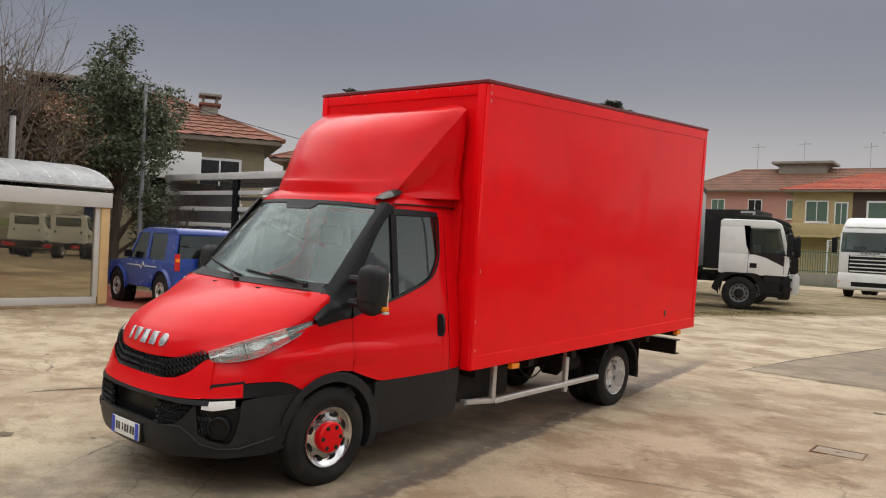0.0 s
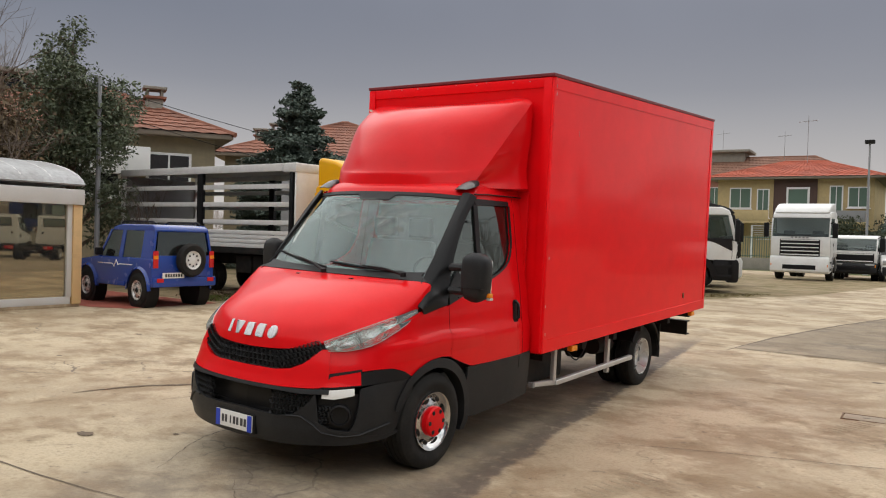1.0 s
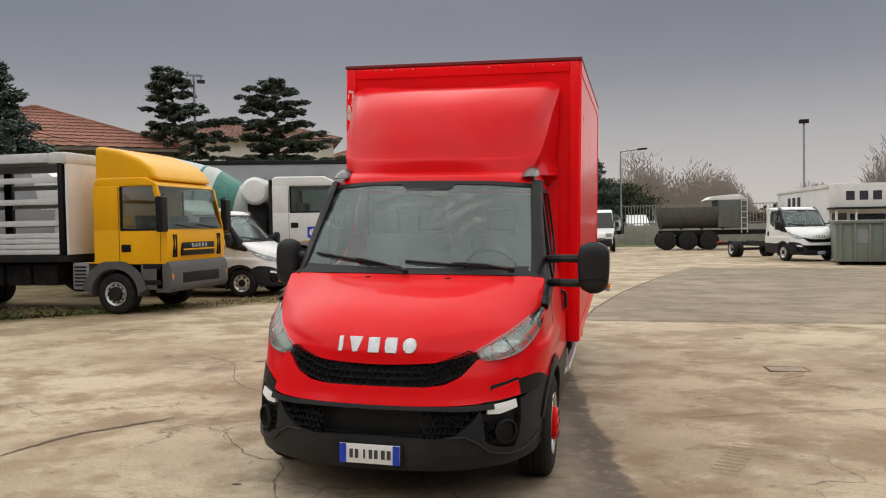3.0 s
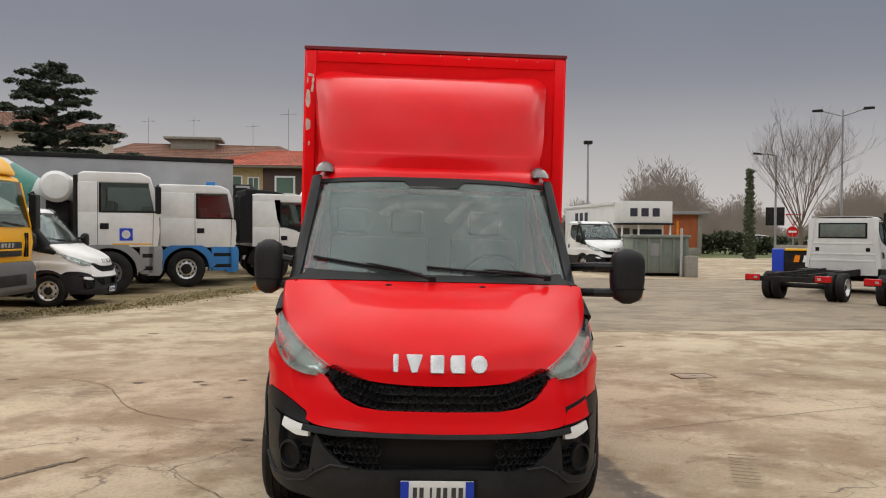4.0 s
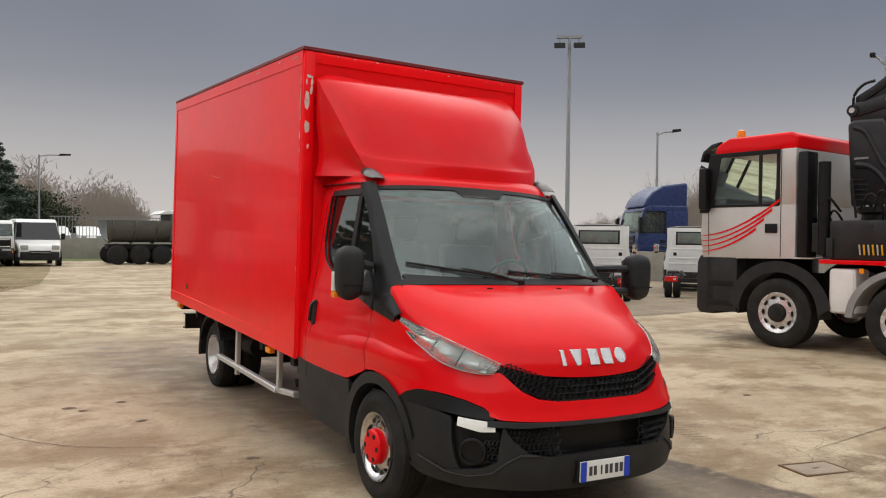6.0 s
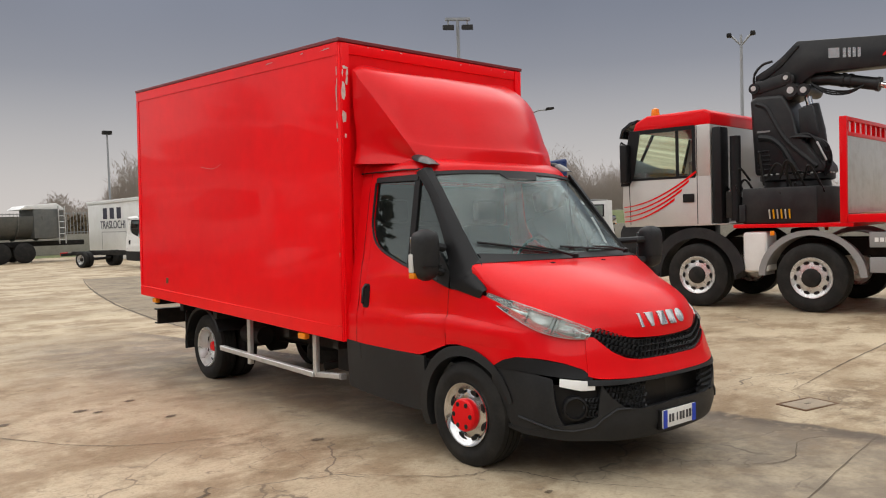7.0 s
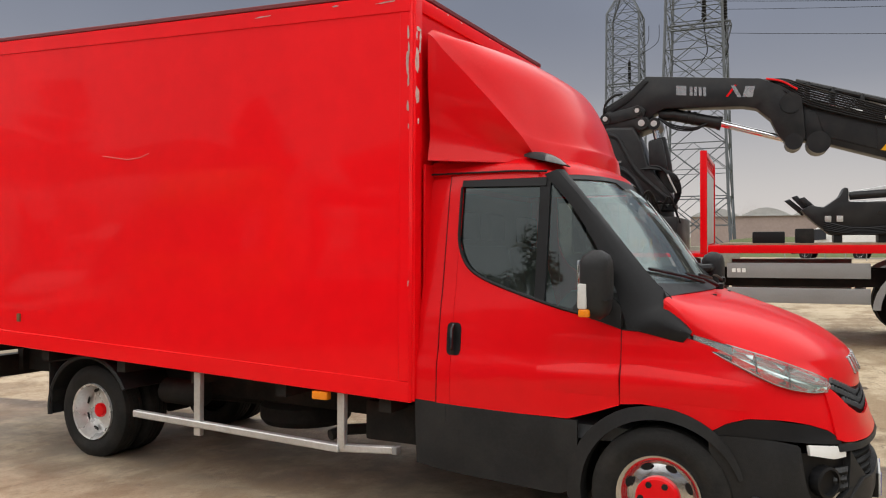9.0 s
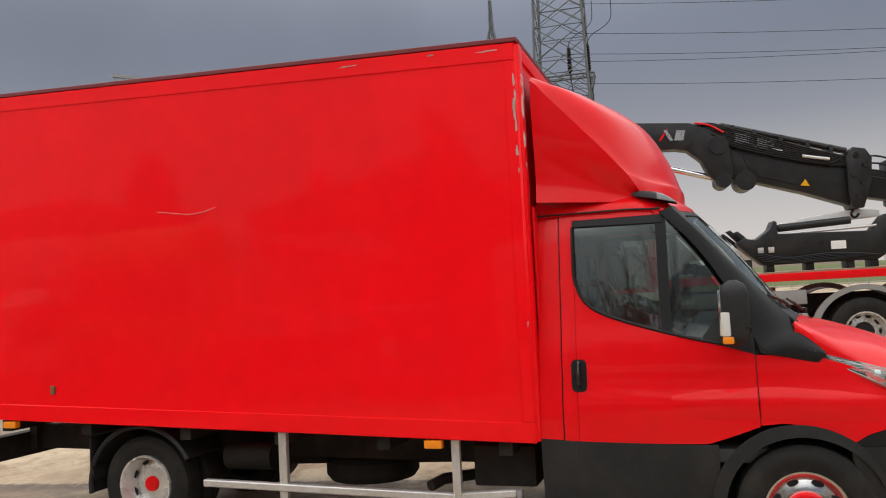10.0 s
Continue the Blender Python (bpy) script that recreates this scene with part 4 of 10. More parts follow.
        for y, z0, z1 in ((0.187, 0.80, 1.11), (1.204, 0.33, 1.93)):
            place("door_seam", rod([skin(at_y(y), z, 0.0) for z in np.linspace(z0, z1, 12)], 0.0018, 5), BLACK, door)
        place("door_seam", rod([skin(at_y(y), 1.932, 0.0) for y in np.linspace(0.62, 1.2, 8)], 0.003, 5), BLACK, door)
        # mirror on two arms
        m0, mw, my = (1.088, 0.205, 0.005) if k > 0 else (0.935, 0.175, 0.205)
        loops = []
        for t in np.linspace(0, 1, 15):
            f = max(0.04, 1 - abs(2 * t - 1) ** 5) ** 0.38 * (0.90 + 0.10 * min(1.0, t * 2.2))
            ring = []
            for a in np.linspace(0, 2 * math.pi, 25):
                ca, sa = math.cos(a), math.sin(a)
                ring.append((m0 + mw / 2 + mw / 2 * f * math.copysign(abs(ca) ** 0.55, ca), my + 0.0725 + 0.0725 * f * math.copysign(abs(sa) ** (0.75 if sa < 0 else 0.35), sa), 1.17 + 0.335 * t))
            loops.append(ring)
        mir = sheet(loops)
        bmesh.ops.recalc_face_normals(mir, faces=mir.faces)
        mirror = part("wing_mirror", mirrored(mir) if k < 0 else mir, PLASTIC, door, "dark grey wing mirror")
        place("mirror_glass", box(m0 + 0.02, my + 0.138, 1.225, m0 + mw - 0.02, my + 0.150, 1.455, 0.003), CHROME, mirror)
        lz, oz = ((1.184, 1.205), (1.205, 1.235)) if k > 0 else ((1.222, 1.345), (1.184, 1.222))
        place("repeater", box(m0 + mw - 0.03, my + 0.085, oz[0], m0 + mw + 0.004, my + 0.140, oz[1], 0.010), ORANGE, mirror, "orange side repeater")
        place("repeater_lens", box(m0 + mw - 0.03, my + 0.098, lz[0], m0 + mw + 0.004, my + 0.143, lz[1], 0.010), MARKER_LENS, mirror)
        place("mirror_groove", box(m0 + 0.012, my + 0.0005, 1.262, m0 + mw - 0.012, my + 0.06, 1.268, 0.001), BLACK, mirror)
        for z in (1.395, 1.235):
            arm = rod([(0.875, 0.26, z - 0.015), (0.93, (0.26 + my + 0.07) / 2, z - 0.006), (0.99, my + 0.075, z), (m0 + 0.03, my + 0.075, z)], 0.027, 8)
            place("mirror_arm", arm, PLASTIC, mirror)
        return door


    door_side(1), door_side(-1)
    both_sides("scuttle_trim", sheet([A_OUT[4:], [(0.905, 0.16, 1.12), (0.90, 0.05, 1.10), (0.893, -0.11, 1.066)]], 0.01, flip=True), PLASTIC, truck)

    # roof, markers, fairing
    ROOF = [[(0, 0.430, 1.930), (0.4, 0.463, 1.927), (0.64, 0.528, 1.917), (0.70, 0.56, 1.905), (0.79, 0.66, 1.905)],
            [(0, 0.47, 1.975), (0.4, 0.50, 1.972), (0.64, 0.565, 1.962), (0.73, 0.62, 1.945), (0.785, 0.68, 1.928)],
            [(0, 0.60, 2.025), (0.4, 0.62, 2.022), (0.66, 0.68, 2.008), (0.745, 0.74, 1.980), (0.782, 0.80, 1.932)],
            [(0, 0.95, 2.045), (0.4, 0.95, 2.042), (0.68, 0.96, 2.022), (0.75, 1.0, 1.990), (0.780, 1.02, 1.932)],
            [(0, 1.335, 2.045), (0.4, 1.335, 2.042), (0.68, 1.335, 2.022), (0.745, 1.335, 1.990), (0.774, 1.335, 1.932)]]
    rfull = [[(-x, y, z) for x, y, z in r[:0:-1]] + r for r in ROOF]
    part("roof", sheet(rfull, 0.015, nu=20, nv=32), RED, truck)
    part("cab_rear_wall", box(-0.86, 1.315, 0.50, 0.86, 1.333, 1.99, 0.02), RED, truck)
    part("cab_lining", box(-0.74, 1.296, 0.62, 0.74, 1.312, 1.86, 0.006), GREY, truck)
    both_sides("roof_gutter", rod([(0.792, 0.62, 1.925), (0.786, 0.80, 1.935), (0.783, 1.33, 1.935)], 0.006, 6), BLACK, truck)
    for k in (-1, 1):
        rows = []
        for t in np.linspace(0, 1, 8):
            w, h = 0.062 * math.sin(math.pi * min(1, 0.25 + t * 0.8)) ** 0.6, 0.046 * math.sin(math.pi * (0.01 + 0.95 * t)) ** 0.6
            y, z = 0.535 + t * 0.24, 1.955 + t * 0.062
            rows.append([(k * (0.715 + 0.012 * t) + w * math.cos(a), y, z + h * math.sin(a)) for a in np.linspace(math.pi, 0, 9)])
        marker = part("roof_marker_lamp", sheet(rows, 0.004), PLASTIC, truck, "grey roof marker lamp with clear lens")
        part("marker_lens", sheet([[(x, y - 0.003, z + 0.001) for x, y, z in r] for r in rows[:4]], 0.004), MARKER_GREY, marker)
    # cabin
    for x, w in ((0.42, 0.25), (-0.36, 0.36)):
        seat = part("seat", box(x - w, 0.70, 0.80, x + w, 1.15, 0.98, 0.05, 3), seat_mat, truck)
        part("seat_back", prism([(1.02, 0.92), (1.14, 0.92), (1.25, 1.52), (1.17, 1.54)], x - w, x + w, "x", 0.03), seat_mat, seat)
        for hx in ([x] if w < 0.3 else [x - 0.2, x + 0.2]):
            part("headrest", box(hx - 0.12, 1.17, 1.56, hx + 0.12, 1.25, 1.74, 0.035, 3), seat_mat, seat)
    part("dashboard", prism([(0.10, 0.9), (0.58, 0.85), (0.60, 1.16), (0.48, 1.30), (0.02, 1.30)], -0.84, 0.84, "x", 0.03), DARK_IN, truck)
    ring = bmesh.new()
    rod([(0.42 + 0.20 * math.cos(a), 0.66 - 0.08 * math.sin(a), 1.25 + 0.18 * math.sin(a)) for a in np.linspace(0, 2 * math.pi, 25)], 0.014, 6, ring)
    rod([(0.24, 0.66, 1.25), (0.60, 0.66, 1.25)], 0.018, 6, ring)
    rod([(0.42, 0.66, 1.25), (0.42, 0.45, 1.15)], 0.03, 8, ring)
    part("steering_wheel", ring, BLACK, truck)
    part("cab_floor", box(-0.86, 0.15, 0.55, 0.86, 1.31, 0.62), DARK_IN, truck)
    part("headliner", box(-0.70, 0.55, 1.90, 0.70, 1.31, 1.915), GREY, truck)
    # wipers
    def wiper(root, tip, v0, v1):
        arm = rod([tuple(np.array(on_glass(root + 0.05, 0.0, 0.03)) + (0, -0.035, -0.004)), on_glass(root - 0.12, v0 + 0.005, 0.040), on_glass((root + tip) / 2, (v0 + v1) / 2 + 0.004, 0.030)], 0.011, 6, taper=0.006)
        w = part("wiper", arm, BLACK, truck, "black wiper arm resting on the glass")
        part("wiper_blade", rod([on_glass(root + (tip - root) * t, v0 + (v1 - v0) * t, 0.012) for t in np.linspace(0, 1, 12)], 0.0085, 6), BLACK, w)
        part("wiper_hub", lathe([(-0.01, 0.022), (0.02, 0.022), (0.028, 0.0)], "z", 12, at=tuple(np.array(on_glass(root + 0.05, 0.0, 0.03)) + (0, -0.035, -0.01))), BLACK, w)


    wiper(-0.07, -0.73, 0.045, 0.150)
    wiper(0.62, -0.05, 0.035, 0.105)



truck = thing("box_truck", TRUCK, "red box truck with short bonnet, dark bumper and roof fairing", "truck")
van_cab(truck, RED, True)
patch = panel([(3.2, 0.620, 0.632), (3.45, 0.622, 0.686), (4.6, 0.636, 0.718)], 12, 4, 0.013, 0.01)
part("corner_patch", patch, RED, truck, "red taped patch on the bumper corner")
part("patch_border", panel([(3.05, 0.612, 0.630), (3.38, 0.616, 0.703), (4.66, 0.632, 0.733)], 14, 4, 0.0085, 0.006), BLACK, truck, "black tape round the patch")

FAIR = [[(0, 0.500, 1.985), (0.35, 0.522, 1.984), (0.60, 0.600, 1.975), (0.695, 0.672, 1.972)],
        [(0, 0.505, 2.075), (0.35, 0.53, 2.078), (0.62, 0.615, 2.09), (0.752, 0.725, 2.115)],
        [(0, 0.522, 2.115), (0.35, 0.55, 2.118), (0.635, 0.64, 2.135), (0.770, 0.760, 2.170)],
        [(0, 0.590, 2.30), (0.35, 0.615, 2.30), (0.66, 0.71, 2.30), (0.800, 0.87, 2.31)],
        [(0, 0.725, 2.51), (0.35, 0.745, 2.51), (0.69, 0.83, 2.51), (0.828, 1.03, 2.49)],
        [(0, 0.970, 2.665), (0.35, 0.975, 2.665), (0.72, 1.04, 2.665), (0.855, 1.17, 2.625)],
        [(0, 1.18, 2.715), (0.35, 1.18, 2.715), (0.74, 1.19, 2.720), (0.866, 1.25, 2.690)],
        [(0, 1.30, 2.740), (0.35, 1.30, 2.745), (0.75, 1.30, 2.765), (0.868, 1.30, 2.722)]]
FAIR = [[(x, y + b * k, z) for (x, y, z), k in zip(r, (0.0, 0.015, 0.075, 0.06))] for r, b in zip(FAIR, (0.3, 0.8, 0.9, 1.0, 1.0, 0.7, 0.2, 0.0))]
ffull = [[(-x, y, z) for x, y, z in r[:0:-1]] + r for r in FAIR]
fairing = part("roof_fairing", sheet(ffull, 0.012, nu=42, nv=30), RED, truck, "moulded red roof fairing")
edge = [r[3] for r in FAIR[1:]]
low = [(0.700, 0.72, 1.985), (0.730, 0.80, 1.985), (0.762, 0.90, 1.99), (0.80, 1.02, 1.995), (0.835, 1.14, 2.0), (0.855, 1.23, 2.005), (0.868, 1.30, 2.01)]
side_rows = [edge, [((a[0] * 0.62 + b[0] * 0.38) - 0.004, a[1] * 0.62 + b[1] * 0.38, a[2] * 0.62 + b[2] * 0.38) for a, b in zip(edge, low)],
             [(a[0] * 0.22 + b[0] * 0.78 - 0.030, a[1] * 0.22 + b[1] * 0.78, a[2] * 0.22 + b[2] * 0.78) for a, b in zip(edge, low)], [(p[0] - 0.005, p[1], p[2]) for p in low]]
sr = sheet(side_rows, 0.012, nu=10, nv=20, flip=True)
both_sides("fairing_side", sr, RED, fairing)

SOCKET = material("rusty_socket", (0.20, 0.11, 0.05), 0.6, metal=0.4, vary=0.4, scale=40)


# cargo box
def box_z(y, top=False):
    return (2.955 + (y - 1.35) * 0.0432) if top else (0.655 + (y - 1.35) * 0.0348)


X0, X1, Y0, Y1 = -0.955, 1.028, 1.352, 5.51
cargo = part("cargo_box", prism([(Y0, box_z(Y0)), (Y1, box_z(Y1)), (Y1, box_z(Y1, True) - 0.02), (Y0, box_z(Y0, True) - 0.02)], X0, X1, "x", 0.008, 1), RED_BOX, truck, "large red panelled cargo box, scuffed and dented")
part("roof_cap", prism([(Y0 - 0.012, box_z(Y0, True) - 0.022), (Y1 + 0.012, box_z(Y1, True) - 0.022), (Y1 + 0.012, box_z(Y1, True) + 0.006), (Y0 - 0.012, box_z(Y0, True) + 0.006)], X0 - 0.010, X1 + 0.010, "x", 0.004, 1), DARK_RED, cargo, "dark worn roof edge")
for x, k in ((X0, -1), (X1, 1)):
    for y0, y1, zz in ((Y0 + 0.01, Y1 - 0.01, "lo"), (Y0 + 0.01, Y1 - 0.01, "hi")):
        a, b = ((0.005, 0.115) if zz == "lo" else (-0.125, -0.025))
        t = zz == "hi"
        part("bottom_rail" if not t else "top_rail", prism([(y0, box_z(y0, t) + a), (y1, box_z(y1, t) + a), (y1, box_z(y1, t) + b), (y0, box_z(y0, t) + b)], x, x + k * 0.007, "x", 0.003, 1), RED_BOX, cargo)
    for y0, y1 in ((Y0 + 0.008, Y0 + 0.075), (Y1 - 0.07, Y1 - 0.008)):
        part("corner_post", prism([(y0, box_z(y0) + 0.118), (y1, box_z(y1) + 0.118), (y1, box_z(y1, True) - 0.128), (y0, box_z(y0, True) - 0.128)], x, x + k * 0.007, "x", 0.003, 1), RED_BOX, cargo)
    part("side_socket", box(min(x, x + k * 0.014), 4.705, 0.965, max(x, x + k * 0.012), 4.740, 1.025, 0.004), SOCKET, cargo, "small rusty lamp socket")
    for y in (1.97, 5.12):
        z = box_z(y)
        part("side_marker", box(min(x + k * 0.004, x - k * 0.045), y - 0.055, z - 0.055, max(x + k * 0.004, x - k * 0.045), y + 0.055, z - 0.006, 0.01), ORANGE, cargo, "orange side marker lamp")
# front frame of the box
for x0, x1 in ((X0 + 0.012, X0 + 0.085), (X1 - 0.085, X1 - 0.012)):
    part("front_post", box(x0, Y0 - 0.018, box_z(Y0) + 0.01, x1, Y0 + 0.004, box_z(Y0, True) - 0.03, 0.005), RED_BOX, cargo)
part("front_header", box(X0 + 0.088, Y0 - 0.014, box_z(Y0, True) - 0.11, X1 - 0.088, Y0 + 0.004, box_z(Y0, True) - 0.03, 0.004), RED_BOX, cargo)
# worn paint
random.seed(4)


def flake(w, h, n=10):
    bm = bmesh.new()
    vs = []
    for i in range(n):
        a = 2 * math.pi * i / n
        q = random.uniform(0.55, 1.15)
        vs.append(bm.verts.new((0, math.cos(a) * w / 2 * q, math.sin(a) * h / 2 * q)))
    bm.faces.new(vs)
    bmesh.ops.solidify(bm, geom=bm.faces, thickness=0.0015)
    return bm


def front_chip(x, z, w, h, y):
    n, ring = 9, []
    for i in range(n):
        q, a = random.uniform(0.6, 1.15), 2 * math.pi * i / n
        ring.append((x + math.cos(a) * w / 2 * q, z + math.sin(a) * h / 2 * q))
    part("paint_chip", prism(ring, y, y + 0.004, "y"), CHIP, cargo, smooth=False)


CHIP = material("bare_primer", (0.72, 0.62, 0.55), 0.6, vary=0.25, dirt=(0.3, 0.1, 0.09), dirt_amount=0.5, dirt_scale=20)
for y, z, w, h in ((1.372, 2.72, 0.018, 0.09), (1.368, 2.63, 0.012, 0.10), (1.376, 2.54, 0.024, 0.14), (1.370, 2.45, 0.014, 0.08), (1.372, 2.30, 0.020, 0.08), (1.368, 2.19, 0.010, 0.04), (1.366, 1.32, 0.010, 0.04)):
    part("paint_chip", flake(w, h), CHIP, cargo, m=pose(X0 - 0.0095, y, z), smooth=False)
for x, z, w, h in ((-0.928, 2.575, 0.045, 0.15), (-0.912, 2.74, 0.05, 0.025), (-0.892, 2.70, 0.022, 0.08), (-0.897, 2.64, 0.024, 0.09), (-0.934, 2.70, 0.018, 0.05), (-0.925, 2.36, 0.045, 0.11), (-0.915, 2.22, 0.02, 0.04)):
    front_chip(x, z, w, h, Y0 - 0.0205)
for x in (-0.72, -0.52, -0.38, 0.05, 0.31, 0.38, 0.62, 0.80):
    front_chip(x + random.uniform(-0.04, 0.04), box_z(Y0, True) - 0.036 - random.random() * 0.02, random.uniform(0.008, 0.022), 0.008, Y0 - 0.0165)
for z in (2.92, 2.86, 2.80, 1.45, 1.05, 0.82):
    part("paint_chip", flake(0.014, 0.035, 7), CHIP, cargo, m=pose(X1 + 0.0085, 1.375 + random.random() * 0.03, z), smooth=False)
SCRATCH = material("pale_scratch", (0.72, 0.13, 0.12), 0.6, vary=0.1)
for y, z, w in ((2.40, 2.935, 0.16), (1.86, 2.925, 0.05), (1.52, 2.90, 0.14)):
    part("paint_chip", flake(w, 0.010), CHIP, cargo, m=pose(X0 - 0.0095, y, z), smooth=False)
part("scratch", rod([(X0 - 0.001, y, z) for y, z in ((3.83, 2.155), (3.70, 2.135), (3.58, 2.118), (3.47, 2.125), (3.38, 2.15))], 0.0035, 5), SCRATCH, cargo, "long pale scratch in the paint")
part("scratch", rod([(X1 + 0.001, y, z) for y, z in ((1.84, 2.55), (1.85, 2.50))], 0.003, 5), SCRATCH, cargo)

# frame, axles and running gear
for x in (-0.40, 0.40):
    part("chassis_rail", prism([(0.6, 0.42), (5.40, 0.50), (5.40, 0.68), (0.6, 0.60)], x - 0.03, x + 0.03, "x"), CHASSIS, truck)
for y in (1.55, 2.3, 3.0, 3.7, 4.5, 5.2):
    z = box_z(y)
    part("floor_bearer", box(-0.90, y - 0.04, z - 0.085, 0.96, y + 0.04, z - 0.004), CHASSIS, truck)
bar = prism([(5.42, 0.455), (5.53, 0.455), (5.53, 0.47), (5.45, 0.47), (5.45, 0.615), (5.53, 0.615), (5.53, 0.63), (5.42, 0.63)], -0.80, 0.86, "x")
part("underrun_bar", bar, CHASSIS, truck, "black channel underrun bar")
for x in (-0.45, 0.45):
    part("underrun_bracket", box(x - 0.03, 5.36, 0.50, x + 0.03, 5.43, 0.82), CHASSIS, truck)
part("rear_axle", rod([(-0.55, 4.1, 0.33), (0.55, 4.1, 0.33)], 0.06, 12), CHASSIS, truck)
part("differential", lathe([(-0.14, 0.05), (-0.08, 0.13), (0.08, 0.13), (0.14, 0.05)], "x", 16, at=(0, 4.1, 0.33)), CHASSIS, truck)
part("front_axle", rod([(-0.75, 0.0, 0.28), (0.75, 0.0, 0.28)], 0.05, 10), CHASSIS, truck)
part("prop_shaft", rod([(0, 1.2, 0.42), (0, 3.98, 0.35)], 0.045, 10), CHASSIS, truck)
part("fuel_tank", box(0.45, 1.45, 0.34, 0.80, 2.20, 0.62, 0.05, 3), CHASSIS, truck)
part("battery_box", box(-0.72, 1.42, 0.36, -0.46, 1.80, 0.60, 0.02), CHASSIS, truck)
part("engine_undertray", box(-0.55, -0.65, 0.22, 0.55, 1.2, 0.45, 0.05), CHASSIS, truck)
part("exhaust_pipe", rod([(-0.30, 1.2, 0.36), (-0.32, 1.8, 0.36), (-0.55, 2.05, 0.36), (-0.66, 2.1, 0.34)], 0.035, 10), CHASSIS, truck)
part("spare_wheel", lathe([(0.42, 0.10), (0.42, 0.30), (0.46, 0.33), (0.55, 0.33), (0.59, 0.30), (0.59, 0.10)], "z", 28, at=(-0.05, 2.75, -0.16)), RUBBER, truck)
part("hanging_cable", rod(spline([(0.70, 2.35, 0.66), (0.72, 2.5, 0.5), (0.70, 2.7, 0.42), (0.66, 2.95, 0.50), (0.62, 3.1, 0.62)], 14), 0.008, 5), BLACK, truck)
for k in (-1, 1):
    x0, x1 = (0.875, 0.925)
    guard = part("side_guard", (lambda b: mirrored(b) if k < 0 else b)(prism([(1.86, 0.315), (3.56, 0.36), (3.56, 0.405), (1.86, 0.36)], x0, x1, "x", 0.006, 1)), ALU, truck, "aluminium side guard rail")
    for b in (prism([(1.50, 0.345), (1.86, 0.315), (1.86, 0.36), (1.50, 0.385)], x0 - 0.02, x1 - 0.02, "x", 0.006, 1), box(0.872, 1.825, 0.33, 0.91, 1.875, 0.70, 0.005), box(0.872, 2.955, 0.29, 0.91, 3.01, 0.72, 0.005)):
        part("guard_post", mirrored(b) if k < 0 else b, ALU, guard)
    tip = box(x0 - 0.022, 1.47, 0.343, x1 - 0.018, 1.50, 0.387, 0.004)
    part("guard_end_cap", mirrored(tip) if k < 0 else tip, GREY, guard)
    rows = []
    for x in (0.84, 0.40):
        rows.append([(x, 4.1 + math.cos(radians(a)) * 0.42, 0.33 + math.sin(radians(a)) * 0.40) for a in np.linspace(-8, 152, 18)])
    mud = sheet(rows, 0.012)
    lip = rod([(0.845, 4.1 + math.cos(radians(a)) * 0.42, 0.33 + math.sin(radians(a)) * 0.40) for a in np.linspace(-8, 152, 18)], 0.018, 6)
    join(mud, lip)
    part("rear_mudguard", mirrored(mud) if k < 0 else mud, PLASTIC, truck, "black plastic rear mudguard")
    flap = box(0.42, 4.50, 0.36, 0.86, 4.515, 0.66, 0.004)
    part("mud_flap", mirrored(flap) if k < 0 else flap, RUBBER, truck)
    part("air_tank", rod([(k * 0.62, 3.2, 0.5), (k * 0.62, 3.55, 0.5)], 0.09, 14), CHASSIS, truck)
    wheel(truck, k * 0.945, 0.0, 0.325, 0.335, 0.20, k, 0.205, RIM_CHROME, 0.035, RED, 0.105, 0.030, slots=8, bolts=6, steps=48)
    wheel(truck, k * 0.815, 4.1, 0.325, 0.335, 0.19, k, 0.205, STEEL, 0.105, RED if k < 0 else STEEL, 0.052, -0.06, slots=8, bolts=0, steps=48)
    wheel(truck, k * 0.585, 4.1, 0.325, 0.335, 0.19, k, 0.205, CHASSIS, 0.03, None, 0.08, 0.0)

# ---- lorries ----
DGREY = material("dark_grey_trim", (0.075, 0.075, 0.076), 0.6, vary=0.15, dirt=(0.15, 0.14, 0.12), dirt_amount=0.4)
DULL_RIM = material("dull_grey_rim", (0.16, 0.16, 0.155), 0.55, metal=0.3, vary=0.25, dirt=(0.10, 0.085, 0.07), dirt_amount=0.5, dirt_scale=8)
CAB_GLASS = glass("clear_cab_glass", (0.93, 0.99, 0.965), 1.0, 0.02, dirt=0.02, ior=1.5)
DARK_GLASS = glass("dark_cab_glass", (0.84, 0.95, 0.91), 0.60, 0.02, dirt=0.02, ior=1.65)


def frame_of(x, y, heading):
    """The pose of a vehicle whose nose stands at (x, y); heading in degrees from +y towards +x."""
    return pose(x, y, 0, 0, 0, 180 - heading)


